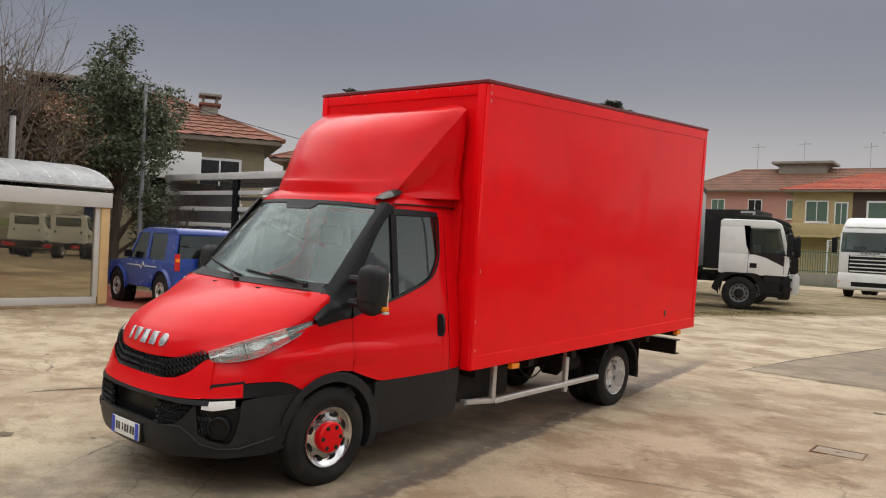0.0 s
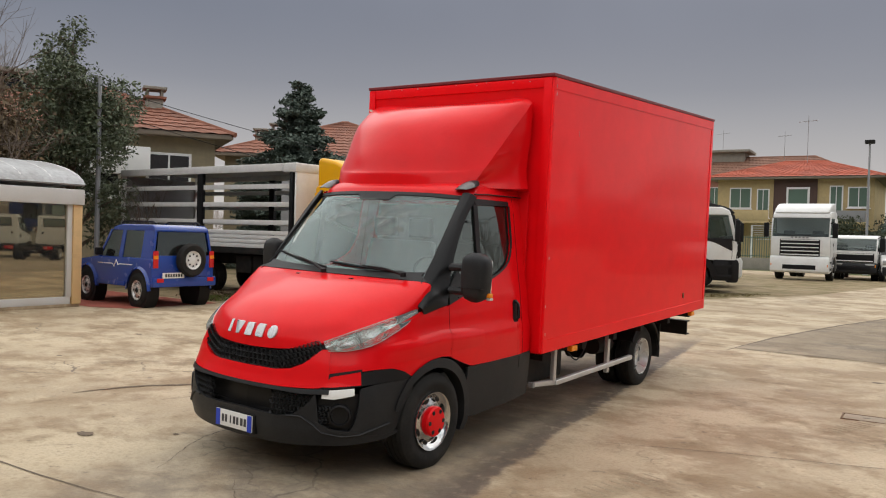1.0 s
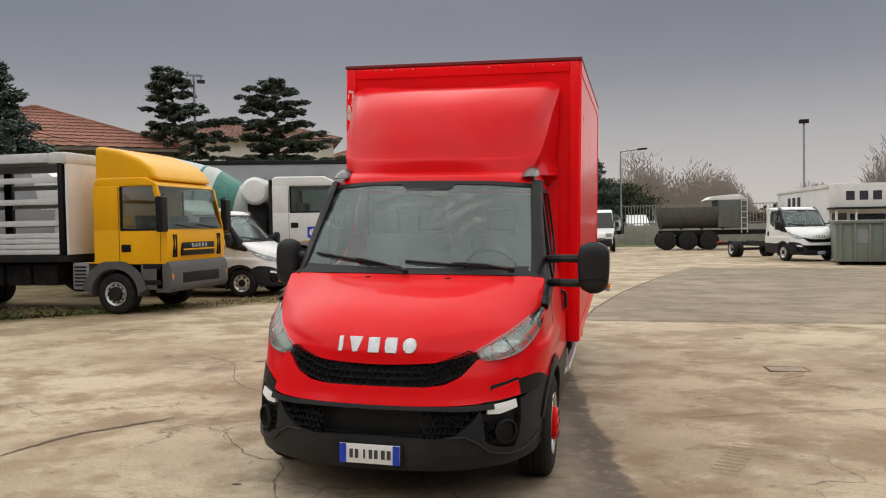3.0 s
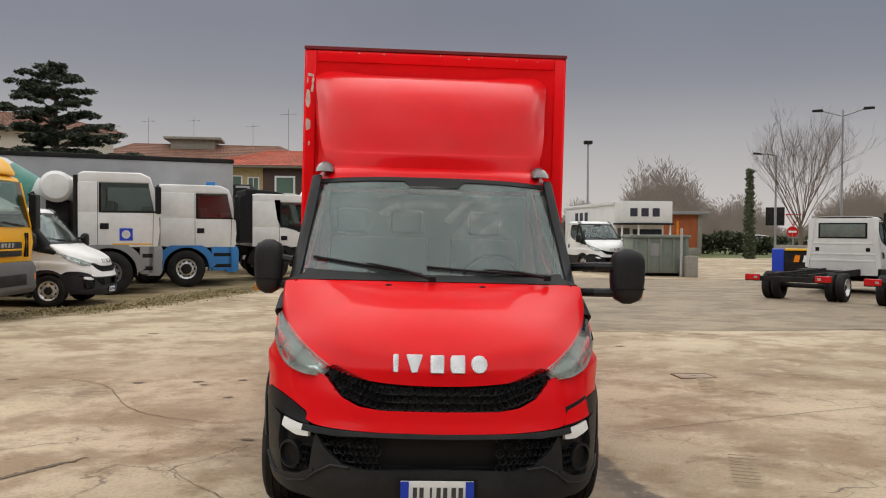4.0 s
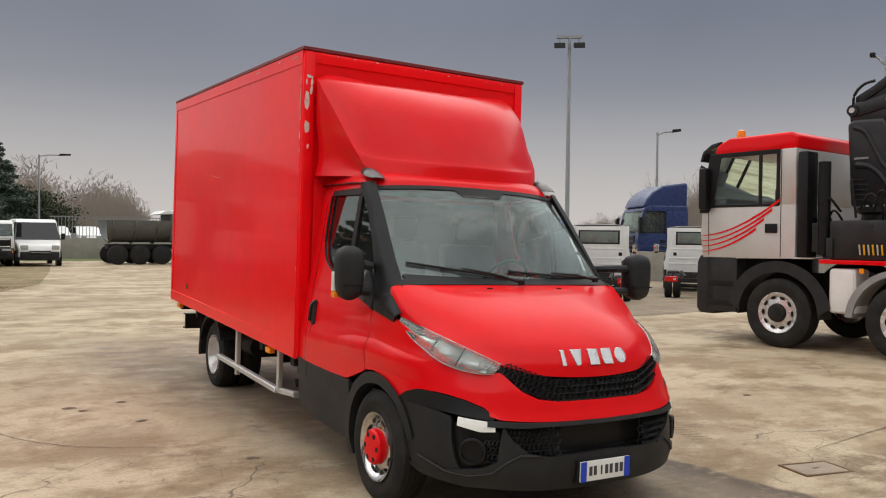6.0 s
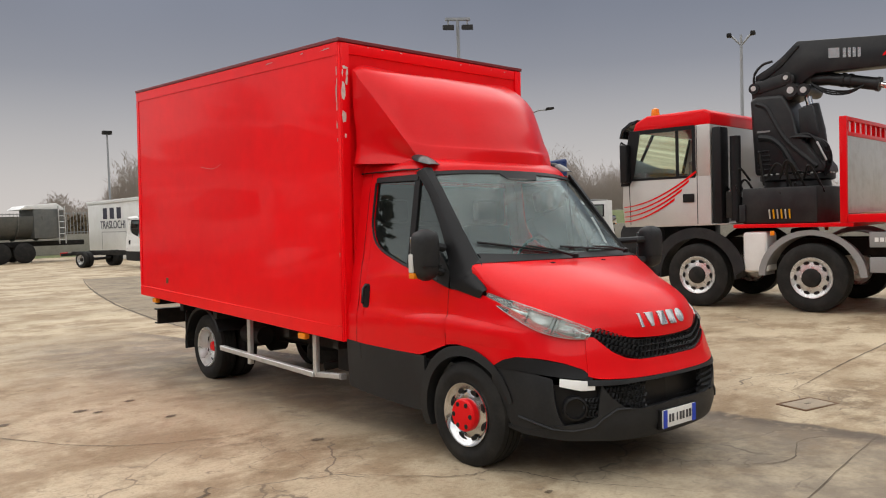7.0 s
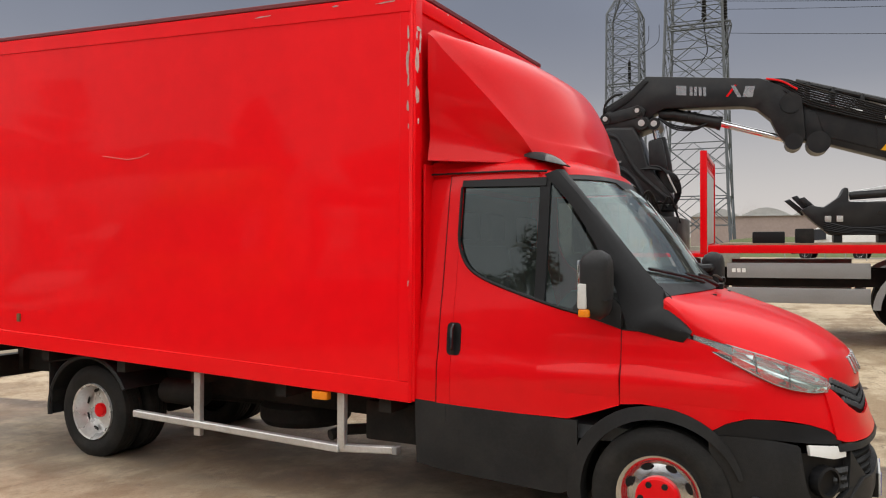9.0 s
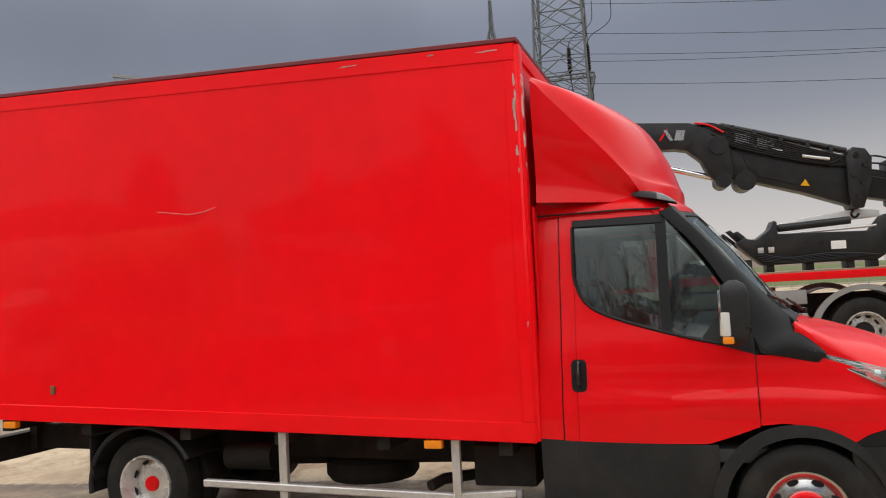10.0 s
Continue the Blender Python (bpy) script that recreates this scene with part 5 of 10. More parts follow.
def cabover(v, w=2.5, depth=1.9, sill=1.2, belt=1.85, wtop=2.7, top=2.95, rake=0.16, door=1.1, paint=None, roof_paint=None, bumper=None, bottom=0.38, axle=1.35, r=0.5, arch=None,
            grille=None, slats=4, lamp_z=0.7, fairing=0.0, visor=False, beacon=False, quarter=None, handle_dark=True, small_grille=False, mirror_out=0.20, mirror_half=0.11, mirror_y=0.0, dark_pillar=False):
    """A flat-fronted cab with see-through windows, as parts of v. The nose is at y = 0."""
    paint, bumper, arch, grille = paint or WHITE, bumper or PLASTIC, arch or PLASTIC, grille or BLACK
    roof_paint = roof_paint or paint
    h = w / 2
    body = part("cab_body", prism([(0.05, sill - 0.05), (0.0, sill + 0.35), (0.03, belt), (depth, belt), (depth, sill), (axle + 0.62, sill), (axle + 0.5, sill - 0.02)], -h, h, "x", 0.03), paint, v)
    part("cab_roof", prism([(rake + 0.0, wtop), (rake + 0.06, top - 0.10), (rake + 0.28, top), (depth - 0.1, top + 0.01), (depth, top - 0.05), (depth, wtop)], -h + 0.03, h - 0.03, "x", 0.05, 3), roof_paint, v)
    part("cab_rear_panel", box(-h, door, belt - 0.02, h, depth, wtop + 0.02, 0.03), paint, v)
    part("cab_trim", box(-h + 0.06, 0.12, belt + 0.003, h - 0.06, door, belt + 0.03), DARK_IN, v)
    part("dashboard", box(-h + 0.08, 0.10, belt + 0.03, h - 0.08, 0.42, belt + 0.13, 0.03), DARK_IN, v)
    for k in (-1, 1):
        part("seat_back", box(k * 0.62 - 0.24, door - 0.32, belt, k * 0.62 + 0.24, door - 0.12, belt + 0.28, 0.05), DARK_IN, v)
        part("pillar", prism([(0.02, belt), (0.12, belt), (rake + 0.10, wtop), (rake + 0.0, wtop)], k * h - (0.06 if k > 0 else 0), k * h + (0.06 if k < 0 else 0), "x", 0.008, 1), paint, v)
        if dark_pillar:
            cover = [(-0.02, belt - 0.10), (0.15, belt - 0.10), (0.24, belt + 0.06), (rake + 0.17, wtop - 0.06), (rake + 0.16, wtop + 0.02), (rake - 0.03, wtop + 0.02)]
            part("pillar_cover", prism(cover, min(k * h, k * (h + 0.02)), max(k * h, k * (h + 0.02)), "x", 0.006, 1), BLACK, v)
            part("window_frame", box(min(k * h, k * (h + 0.008)), 0.30, wtop - 0.05, max(k * h, k * (h + 0.008)), door, wtop + 0.02), BLACK, v)
        side = k * (h - 0.012)
        a = sheet([[(side, 0.12, belt), (side, door, belt)], [(side, rake + 0.10, wtop), (side, door, wtop)]], 0.0)
        win = part("side_window", a, CAB_GLASS if dark_pillar else DARK_GLASS, v)
        win.visible_shadow = False
        f = k * (h + 0.004)
        for y0, y1 in ((door - 0.05, door + 0.0),) + (((quarter, quarter + 0.05),) if quarter else ()):
            part("window_frame", box(min(f, f - k * 0.02), y0, belt, max(f, f - k * 0.02), y1, wtop), BLACK, win)
        part("window_frame", box(min(f, f - k * 0.02), 0.10, belt - 0.02, max(f, f - k * 0.02), door, belt + 0.02), BLACK, win)
        part("door_handle", box(min(f, f + k * 0.01), door - 0.22, belt - 0.42, max(f, f + k * 0.01), door - 0.02, belt - 0.28, 0.01), BLACK if handle_dark else paint, body)
        seam = rod([(k * (h + 0.001), 0.16, sill), (k * (h + 0.001), 0.14, belt)], 0.006, 5)
        part("door_seam", seam, BLACK, body)
        part("door_seam", rod([(k * (h + 0.001), door + 0.03, sill), (k * (h + 0.001), door + 0.03, wtop)], 0.006, 5), BLACK, body)
        # mirrors
        mir = part("mirror", box(k * (h + mirror_out) - mirror_half, mirror_y - 0.04, belt - 0.05, k * (h + mirror_out) + mirror_half, mirror_y + 0.10, belt + 0.62, 0.04, 3), BLACK, v)
        part("mirror_arm", rod([(k * h, 0.10, belt + 0.60), (k * (h + mirror_out / 2), 0.02, belt + 0.66), (k * (h + mirror_out), 0.03, belt + 0.60)], 0.02, 6), BLACK, mir)
        # arch, steps
        rows = []
        for x in (k * (h + 0.01), k * (h - 0.34)):
            rows.append([(x, axle + math.cos(radians(t)) * (r + 0.12), r + math.sin(radians(t)) * (r + 0.10)) for t in np.linspace(-5, 185, 20)])
        ar = sheet(rows, 0.02)
        lip_o = [(k * (h + 0.012), axle + math.cos(radians(t)) * (r + 0.30), min(sill + 0.02, r + math.sin(radians(t)) * (r + 0.26))) for t in np.linspace(8, 172, 20)]
        lip_i = [(k * (h + 0.012), axle + math.cos(radians(t)) * (r + 0.11), r + math.sin(radians(t)) * (r + 0.09)) for t in np.linspace(0, 180, 20)]
        join(ar, sheet([lip_o, lip_i], 0.02))
        part("wheel_arch", ar, arch, v)
        st = part("cab_step", box(min(k * h, k * (h - 0.25)), 0.10, bottom + 0.05, max(k * h, k * (h - 0.25)), axle - r - 0.16, sill, 0.03), bumper, v)
        for z in (bottom + 0.14, bottom + 0.45):
            part("tread", box(min(k * (h + 0.003), k * (h - 0.2)), 0.16, z, max(k * (h + 0.003), k * (h - 0.2)), axle - r - 0.22, z + 0.10, 0.01), BLACK, st)
        lamp = part("headlamp", box(k * (h - 0.30) - 0.20, -0.055, lamp_z, k * (h - 0.30) + 0.20, 0.05, lamp_z + 0.22, 0.03), LAMP_CLEAR, v)
        part("indicator", box(k * (h - 0.06) - 0.03, -0.062, lamp_z + 0.04, k * (h - 0.06) + 0.03, 0.0, lamp_z + 0.16, 0.015), ORANGE, lamp)
    part("bumper", prism([(-0.06, bottom + 0.08), (-0.06, sill - 0.12), (0.0, sill), (0.28, sill), (0.28, bottom), (-0.0, bottom)], -h, h, "x", 0.03), bumper, v)
    part("bumper_slot", box(-0.7, -0.066, bottom + 0.16, 0.7, -0.05, bottom + 0.36, 0.01), BLACK, v)
    if small_grille:
        gl = part("grille", box(-0.62, -0.025, sill + 0.10, 0.62, 0.06, sill + 0.36, 0.03), grille, v)
        part("grille_bar", box(-0.60, -0.035, sill + 0.205, 0.60, -0.02, sill + 0.235, 0.01), paint, gl)
        for i in range(5):
            part("maker_mark", box(-0.30 + i * 0.125, -0.04, sill + 0.255, -0.215 + i * 0.125, -0.022, sill + 0.335, 0.005), LETTER, gl)
        for k in (-1, 1):
            for x in (0.80, 0.88):
                part("front_slot", box(k * x - 0.018, -0.012, sill + 0.08, k * x + 0.018, 0.03, sill + 0.52, 0.01), BLACK, v)
        slats = 0
    else:
        gl = part("grille", box(-0.85, -0.02, sill + 0.02, 0.85, 0.06, belt - 0.12, 0.02), grille, v)
    for i in range(slats):
        z = sill + 0.08 + i * (belt - sill - 0.24) / max(1, slats - 1)
        part("grille_slat", box(-0.80, -0.035, z - 0.025, 0.80, -0.015, z + 0.025, 0.01), paint, gl)
    ws = part("windscreen", sheet([[(x, 0.035 - 0.03 * math.cos(x / h * 1.2), belt) for x in np.linspace(-h + 0.05, h - 0.05, 9)], [(x, rake + 0.02 - 0.03 * math.cos(x / h * 1.2), wtop) for x in np.linspace(-h + 0.05, h - 0.05, 9)]], 0.0), CAB_GLASS if dark_pillar else DARK_GLASS, v)
    ws.visible_shadow = False
    for x in (-0.5, 0.3):
        part("wiper", rod([(x + 0.45, -0.01, belt + 0.02), (x, 0.0, belt + 0.06), (x - 0.3, 0.0, belt + 0.09)], 0.012, 5), BLACK, ws)
    if visor:
        part("sun_visor", prism([(rake - 0.27, wtop - 0.08), (rake - 0.22, wtop + 0.08), (rake - 0.06, wtop + 0.19), (rake + 0.10, wtop + 0.22), (rake + 0.08, wtop + 0.15), (rake - 0.05, wtop + 0.12), (rake - 0.17, wtop + 0.04), (rake - 0.22, wtop - 0.08)], -h + 0.05, h - 0.05, "x", 0.01), BLACK_GLOSS, v)
    if fairing:
        part("roof_fairing", prism([(rake + 0.02, top - 0.06), (rake + 0.16, top + fairing * 0.28), (rake + 0.42, top + fairing * 0.58), (rake + 0.85, top + fairing * 0.86), (depth - 0.1, top + fairing), (depth, top + fairing * 0.98), (depth, top - 0.06)], -h + 0.08, h - 0.08, "x", 0.12, 4), roof_paint, v)
    if beacon:
        bc = part("beacon", lathe([(0.0, 0.07), (0.05, 0.075), (0.14, 0.06), (0.17, 0.0)], "z", 16, at=(h - 0.35, rake + 0.28, top)), ORANGE, v)
        part("beacon_base", lathe([(-0.02, 0.085), (0.02, 0.085)], "z", 16, at=(h - 0.35, rake + 0.28, top)), BLACK, bc)
    return body


def axle_set(v, y, w=2.5, r=0.5, dual=False, mat=None, dish=0.03, rim=0.29):
    for k in (-1, 1):
        wheel(v, k * (w / 2 - 0.01), y, r, r, 0.30, k, rim, mat or STEEL, 0.17 if dual else dish, None, 0.13, -0.08 if dual else 0.05, slots=10, steps=32)
        if dual:
            wheel(v, k * (w / 2 - 0.35), y, r, r, 0.30, k, rim, CHASSIS, 0.03, None, 0.12, 0.0, steps=24)


def rails(v, y0, y1, z=0.80, gap=0.42, hgt=0.26):
    for x in (-gap, gap):
        part("chassis_rail", box(x - 0.04, y0, z, x + 0.04, y1, z + hgt), CHASSIS, v)
    y = y0 + 0.4
    while y < y1:
        part("cross_member", box(-gap, y - 0.05, z + 0.04, gap, y + 0.05, z + 0.2), CHASSIS, v)
        y += 1.3


# crane lorry, silver and red
crane_lorry = thing("crane_lorry", frame_of(8.53, 4.94, -6), "silver and red crane lorry with an empty flatbed", "truck")
v = crane_lorry
cabover(v, 2.5, 1.62, 1.36, 2.14, 2.96, 3.22, 0.20, 1.36, SILVER, RED, PLASTIC, 0.42, 1.35, 0.52, PLASTIC, BLACK, 3, 0.75, visor=True, beacon=True, quarter=1.02, mirror_out=0.08, mirror_half=0.07, mirror_y=0.08, dark_pillar=True)
axle_set(v, 1.35, r=0.52, mat=STEEL, rim=0.31), axle_set(v, 3.15, r=0.52, mat=STEEL, rim=0.31), axle_set(v, 6.65, r=0.52, dual=True, rim=0.31), axle_set(v, 8.05, r=0.52, dual=True, rim=0.31)
rails(v, 0.5, 9.4, 0.82)
for k in (-1, 1):
    for i in range(4):
        e = 1.34 - i * 0.13
        pts = [(k * 1.254, 0.04 + e * t, 1.68 - i * 0.085 + (0.56 - 0.06 * i) * t ** 1.7) for t in np.linspace(0.0, 1.0, 14)]
        part("stripe", sheet([pts, [(p[0], p[1], p[2] - 0.012 - 0.030 * (j / 13)) for j, p in enumerate(pts)]], 0.003), RED, v, "red swoosh stripe")
    part("air_intake", box(min(k * 1.25, k * 0.95), 1.64, 1.35, max(k * 1.25, k * 0.95), 1.80, 2.92, 0.04), BLACK, v)
    part("exhaust_pipe", rod([(k * 1.12, 1.98, 1.4), (k * 1.12, 1.98, 2.75)], 0.085, 12), BLACK, v)
    part("side_tank", box(min(k * 1.24, k * 0.80), 2.12, 0.58, max(k * 1.24, k * 0.80), 2.50, 1.22, 0.07, 3), WHITE if k > 0 else CHASSIS, v, "cream rust-streaked side tank")
    part("fender_marker", box(min(k * 1.25, k * 1.27), 2.56, 1.16, max(k * 1.25, k * 1.27), 2.63, 1.23, 0.01), ORANGE, v)
    for y in (3.15, 6.65, 8.05):
        rows = [[(x, y + math.cos(radians(t)) * 0.68, 0.52 + math.sin(radians(t)) * 0.64) for t in np.linspace(2, 178, 20)] for x in (k * 1.26, k * 0.85)]
        mg = sheet(rows, 0.015)
        lo = [(k * 1.262, y + math.cos(radians(t)) * 0.78, 0.52 + math.sin(radians(t)) * 0.72) for t in np.linspace(2, 178, 20)]
        join(mg, sheet([lo, rows[0]], 0.012))
        part("mudguard", mg, GREY, v, "grey wheel mudguard")
    for z0, z1 in ((0.98, 1.20), (0.62, 0.84)):
        part("side_fairing", box(min(k * 1.20, k * 1.24), 3.95, z0, max(k * 1.20, k * 1.24), 5.85, z1, 0.01), GREY, v)
    for y, w_ in ((4.02, 0.05), (4.09, 0.05), (4.16, 0.05)):
        part("name_mark", box(min(k * 1.24, k * 1.246), y, 1.06, max(k * 1.24, k * 1.246), y + w_, 1.12), PLATE, v)
part("fender_bridge", box(-1.25, 1.98, 1.28, 1.25, 3.75, 1.34, 0.01), RED, v)
part("flatbed", box(-1.26, 3.68, 1.34, 1.26, 9.5, 1.46, 0.01), RED, v, "red steel flatbed edge")
part("bed_floor", box(-1.20, 3.85, 1.462, 1.20, 9.45, 1.485), WOOD, v)
hb = part("headboard", box(-1.25, 3.60, 1.47, 1.25, 3.65, 2.62, 0.01), ALU, v, "silver headboard in a red frame")
for x in (-1.25, 1.20):
    part("headboard_post", box(x, 3.57, 1.34, x + 0.06, 3.67, 2.88, 0.008), RED, hb)
part("headboard_rail", box(-1.25, 3.58, 2.82, 1.25, 3.66, 2.88, 0.008), RED, hb)
part("headboard_rail", box(-1.19, 3.58, 2.60, 1.19, 3.66, 2.66, 0.008), RED, hb)
for i in range(9):
    part("headboard_bar", box(-1.14 + i * 0.27, 3.595, 2.66, -1.08 + i * 0.27, 3.645, 2.82), RED, hb)
part("tool_case", box(0.35, 4.3, 1.486, 1.0, 4.75, 1.66, 0.02), BLACK, v)
part("tool_case", box(0.55, 4.9, 1.486, 0.95, 5.15, 1.70, 0.02), CHASSIS, v)
# crane
CRANE = material("crane_black", (0.012, 0.0125, 0.0135), 0.42, vary=0.25, spec=0.35, dirt=(0.055, 0.05, 0.045), dirt_amount=0.35, dirt_scale=3)
part("crane_base", box(-1.2, 2.10, 1.34, 1.2, 3.24, 1.90, 0.04), CRANE, v)
part("crane_bearing", lathe([(1.88, 0.52), (2.00, 0.50), (2.03, 0.57), (2.11, 0.57)], "z", 28, at=(0.1, 2.58, 0)), CRANE, v)
for i in range(26):
    a = 2 * math.pi * i / 26
    part("bearing_bolt", lathe([(2.10, 0.022), (2.135, 0.022)], "z", 6, at=(0.1 + 0.535 * math.cos(a), 2.58 + 0.535 * math.sin(a), 0)), ALU, v)
column = part("crane_column", prism([(1.95, 3.36), (2.05, 3.42), (2.48, 3.40), (2.62, 3.12), (2.70, 2.78), (2.92, 2.48), (3.10, 2.24), (3.13, 2.12), (2.02, 2.12), (1.99, 2.70)], -0.25, 0.45, "x", 0.07, 3), CRANE, v, "black moulded crane column")
for pts, w_ in (([(2.10, 2.74), (2.30, 2.70), (2.46, 2.56), (2.58, 2.36), (2.68, 2.16)], 0.055), ([(2.06, 3.30), (2.22, 3.22), (2.34, 3.00), (2.52, 2.68), (2.78, 2.42), (3.00, 2.22)], 0.045)):
    part("column_rib", rod(spline([(0.44, y, z) for y, z in pts], 16), w_, 8), PLASTIC, column)
for i in range(5):
    part("column_louvre", box(0.44, 2.06, 2.20 + i * 0.075, 0.465, 2.30 - i * 0.01, 2.225 + i * 0.075, 0.008), PLASTIC, column)
part("column_label", box(0.452, 2.07, 2.82, 0.458, 2.28, 2.85), GREY, column)
part("column_head", prism([(1.96, 3.34), (1.93, 3.60), (2.05, 3.70), (2.40, 3.62), (2.70, 3.56), (2.80, 3.38), (2.55, 3.30)], -0.16, 0.38, "x", 0.05, 2), CRANE, column)
for y, z, r_ in ((2.01, 3.56, 0.085), (2.53, 3.67, 0.075), (2.60, 3.46, 0.11), (2.80, 3.44, 0.10)):
    part("pivot_pin", rod([(-0.2, y, z), (0.42, y, z)], r_, 16), CRANE, column)
    part("pin_cap", rod([(0.42, y, z), (0.435, y, z)], r_ * 0.5, 12), ALU, column)
part("knee_link", prism([(1.95, 3.48), (2.0, 3.64), (2.55, 3.76), (2.66, 3.68), (2.64, 3.58), (2.1, 3.47)], 0.36, 0.40, "x", 0.01), CRANE, v)
part("lift_cylinder_rod", rod([(0.22, 2.78, 3.44), (0.22, 2.84, 3.18)], 0.055, 12), CHROME, v)
part("lift_cylinder", rod([(0.22, 2.83, 3.20), (0.22, 2.92, 2.80), (0.22, 2.98, 2.30)], 0.14, 16), CRANE, v)
part("lift_cylinder_jacket", prism([(2.70, 3.16), (2.92, 3.20), (3.00, 2.80), (3.02, 2.66), (2.72, 2.70)], 0.10, 0.40, "x", 0.04, 2), CRANE, v)
for j in range(5):
    part("hydraulic_hose", rod(spline([(0.42 + 0.02 * j, 2.55 + 0.05 * j, 2.70), (0.46, 2.86 + 0.03 * j, 2.74 - 0.02 * j), (0.48, 3.04 + 0.03 * j, 2.56), (0.46, 3.14 + 0.02 * j, 2.30), (0.40, 3.10, 2.06)], 16), 0.018, 6), BLACK, v)
part("hose_fitting", rod([(0.50, 3.02, 2.60), (0.50, 3.16, 2.30)], 0.016, 6), ALU, v)
boom = part("main_boom", prism([(1.97, 3.50), (1.98, 3.78), (2.25, 3.92), (2.42, 4.04), (2.66, 4.25), (4.42, 4.08), (4.64, 3.98), (5.02, 3.82), (5.07, 3.10), (4.95, 3.00), (4.80, 3.02), (4.68, 3.16), (4.56, 3.42), (4.35, 3.61), (4.15, 3.65), (2.95, 3.70), (2.80, 3.62), (2.60, 3.44), (2.25, 3.40), (2.05, 3.42)], -0.05, 0.28, "x", 0.03, 2), CRANE, v, "black crane boom with pale lettering marks")
part("boom_hinge_strap", prism([(2.04, 3.74), (2.30, 3.90), (2.62, 4.20), (2.70, 4.16), (2.40, 3.86), (2.10, 3.68)], 0.28, 0.30, "x", 0.008), PLASTIC, boom)
part("boom_loop", rod(spline([(0.3, 1.97, 3.60), (0.32, 1.99, 3.80), (0.32, 2.12, 3.94), (0.3, 2.28, 3.98)], 12), 0.022, 6), BLACK, boom)
part("boom_mark", prism([(3.14, 3.90), (3.30, 3.885), (3.30, 4.04), (3.14, 4.055)], 0.28, 0.287, "x"), LETTER, boom)
for k, y in enumerate((3.35, 3.42, 3.49, 3.56)):
    part("boom_mark", prism([(y, 3.88 - 0.008 * k), (y + 0.045, 3.875 - 0.008 * k), (y + 0.045, 4.02 - 0.008 * k), (y, 4.025 - 0.008 * k)], 0.28, 0.287, "x"), LETTER, boom)
part("boom_mark", prism([(3.90, 3.82), (3.94, 3.82), (4.07, 4.00), (4.03, 4.00)], 0.28, 0.287, "x"), RED, boom)
part("boom_mark", prism([(3.98, 3.99), (4.04, 3.99), (4.14, 3.80), (4.08, 3.80)], 0.288, 0.293, "x"), LETTER, boom)
part("boom_mark", prism([(4.15, 3.80), (4.30, 3.79), (4.34, 3.96), (4.20, 3.97)], 0.28, 0.287, "x"), LETTER, boom)
part("boom_cylinder", rod([(0.11, 2.85, 3.62), (0.11, 3.10, 3.60), (0.11, 3.82, 3.42)], 0.10, 16), CRANE, v)
for y, z in ((3.30, 3.555), (3.40, 3.53), (3.80, 3.425)):
    part("cylinder_collar", rod([(0.11, y - 0.02, z + 0.005), (0.11, y + 0.03, z - 0.008)], 0.112, 16), PLASTIC, v)
part("boom_cylinder_rod", rod([(0.11, 3.82, 3.42), (0.11, 4.78, 3.12)], 0.052, 14), CHROME, v)
for j in range(3):
    part("hydraulic_hose", rod(spline([(0.20 + 0.03 * j, 2.85, 3.55), (0.24, 3.1, 3.42 - 0.03 * j), (0.24, 3.4, 3.36 - 0.02 * j), (0.2, 3.62, 3.42)], 12), 0.014, 5), BLACK, v)
jib = part("outer_boom", prism([(5.00, 3.66), (5.10, 3.72), (6.10, 3.42), (6.88, 3.18), (6.88, 2.48), (6.15, 2.76), (5.40, 3.00), (5.02, 3.08)], -0.16, 0.20, "x", 0.03, 2), CRANE, v, "folded black outer crane boom")
part("jib_panel", prism([(5.20, 3.55), (6.05, 3.30), (6.05, 2.90), (5.35, 3.12)], 0.20, 0.215, "x", 0.008), PLASTIC, jib)
for i in range(3):
    part("top_pipe", rod([(0.16 - i * 0.13, 4.93, 4.00 + 0.02 * i), (0.16 - i * 0.13, 6.84, 3.40 + 0.02 * i)], 0.05, 10), CRANE, jib)
for y in (5.10, 5.45, 5.85, 6.25, 6.60):
    z = 3.96 - (y - 5.0) * 0.315
    part("pipe_bracket", box(-0.2, y - 0.03, z - 0.30, 0.26, y + 0.03, z + 0.05, 0.015), CRANE, jib)
part("silver_bar", rod([(0.26, 6.15, 3.36), (0.26, 6.56, 3.27)], 0.03, 8), ALU, jib)
part("silver_bar", rod([(0.26, 5.40, 3.60), (0.26, 5.85, 3.47)], 0.02, 8), ALU, jib)
for j in range(9):
    dz = 0.035 * j
    part("hydraulic_hose", rod(spline([(0.10 + 0.02 * (j % 4), 4.35 + 0.03 * j, 4.07), (0.24 + 0.015 * (j % 3), 4.75, 4.04 - dz * 0.6), (0.28, 5.05, 3.92 - dz), (0.27, 5.6, 3.72 - dz), (0.26, 6.3, 3.46 - dz * 0.8), (0.24, 6.85, 3.28 - dz * 0.5)], 22), 0.016, 5), BLACK if j % 3 else CHASSIS, jib)
part("red_hose", rod(spline([(0.30, 4.50, 4.06), (0.32, 4.72, 4.00), (0.30, 4.95, 3.86)], 10), 0.016, 5), RED, jib)
for y, z, r_ in ((4.90, 3.06, 0.13), (5.25, 3.03, 0.17), (4.86, 3.66, 0.16)):
    part("boom_knuckle", rod([(-0.24, y, z), (0.30, y, z)], r_, 18), CRANE, v)
clamp = part("extension_clamp", prism([(6.80, 3.30), (6.90, 3.44), (7.10, 3.40), (7.19, 3.24), (7.16, 2.86), (7.02, 2.44), (6.86, 2.44), (6.80, 2.6)], -0.26, 0.30, "x", 0.03, 2), CRANE, v)
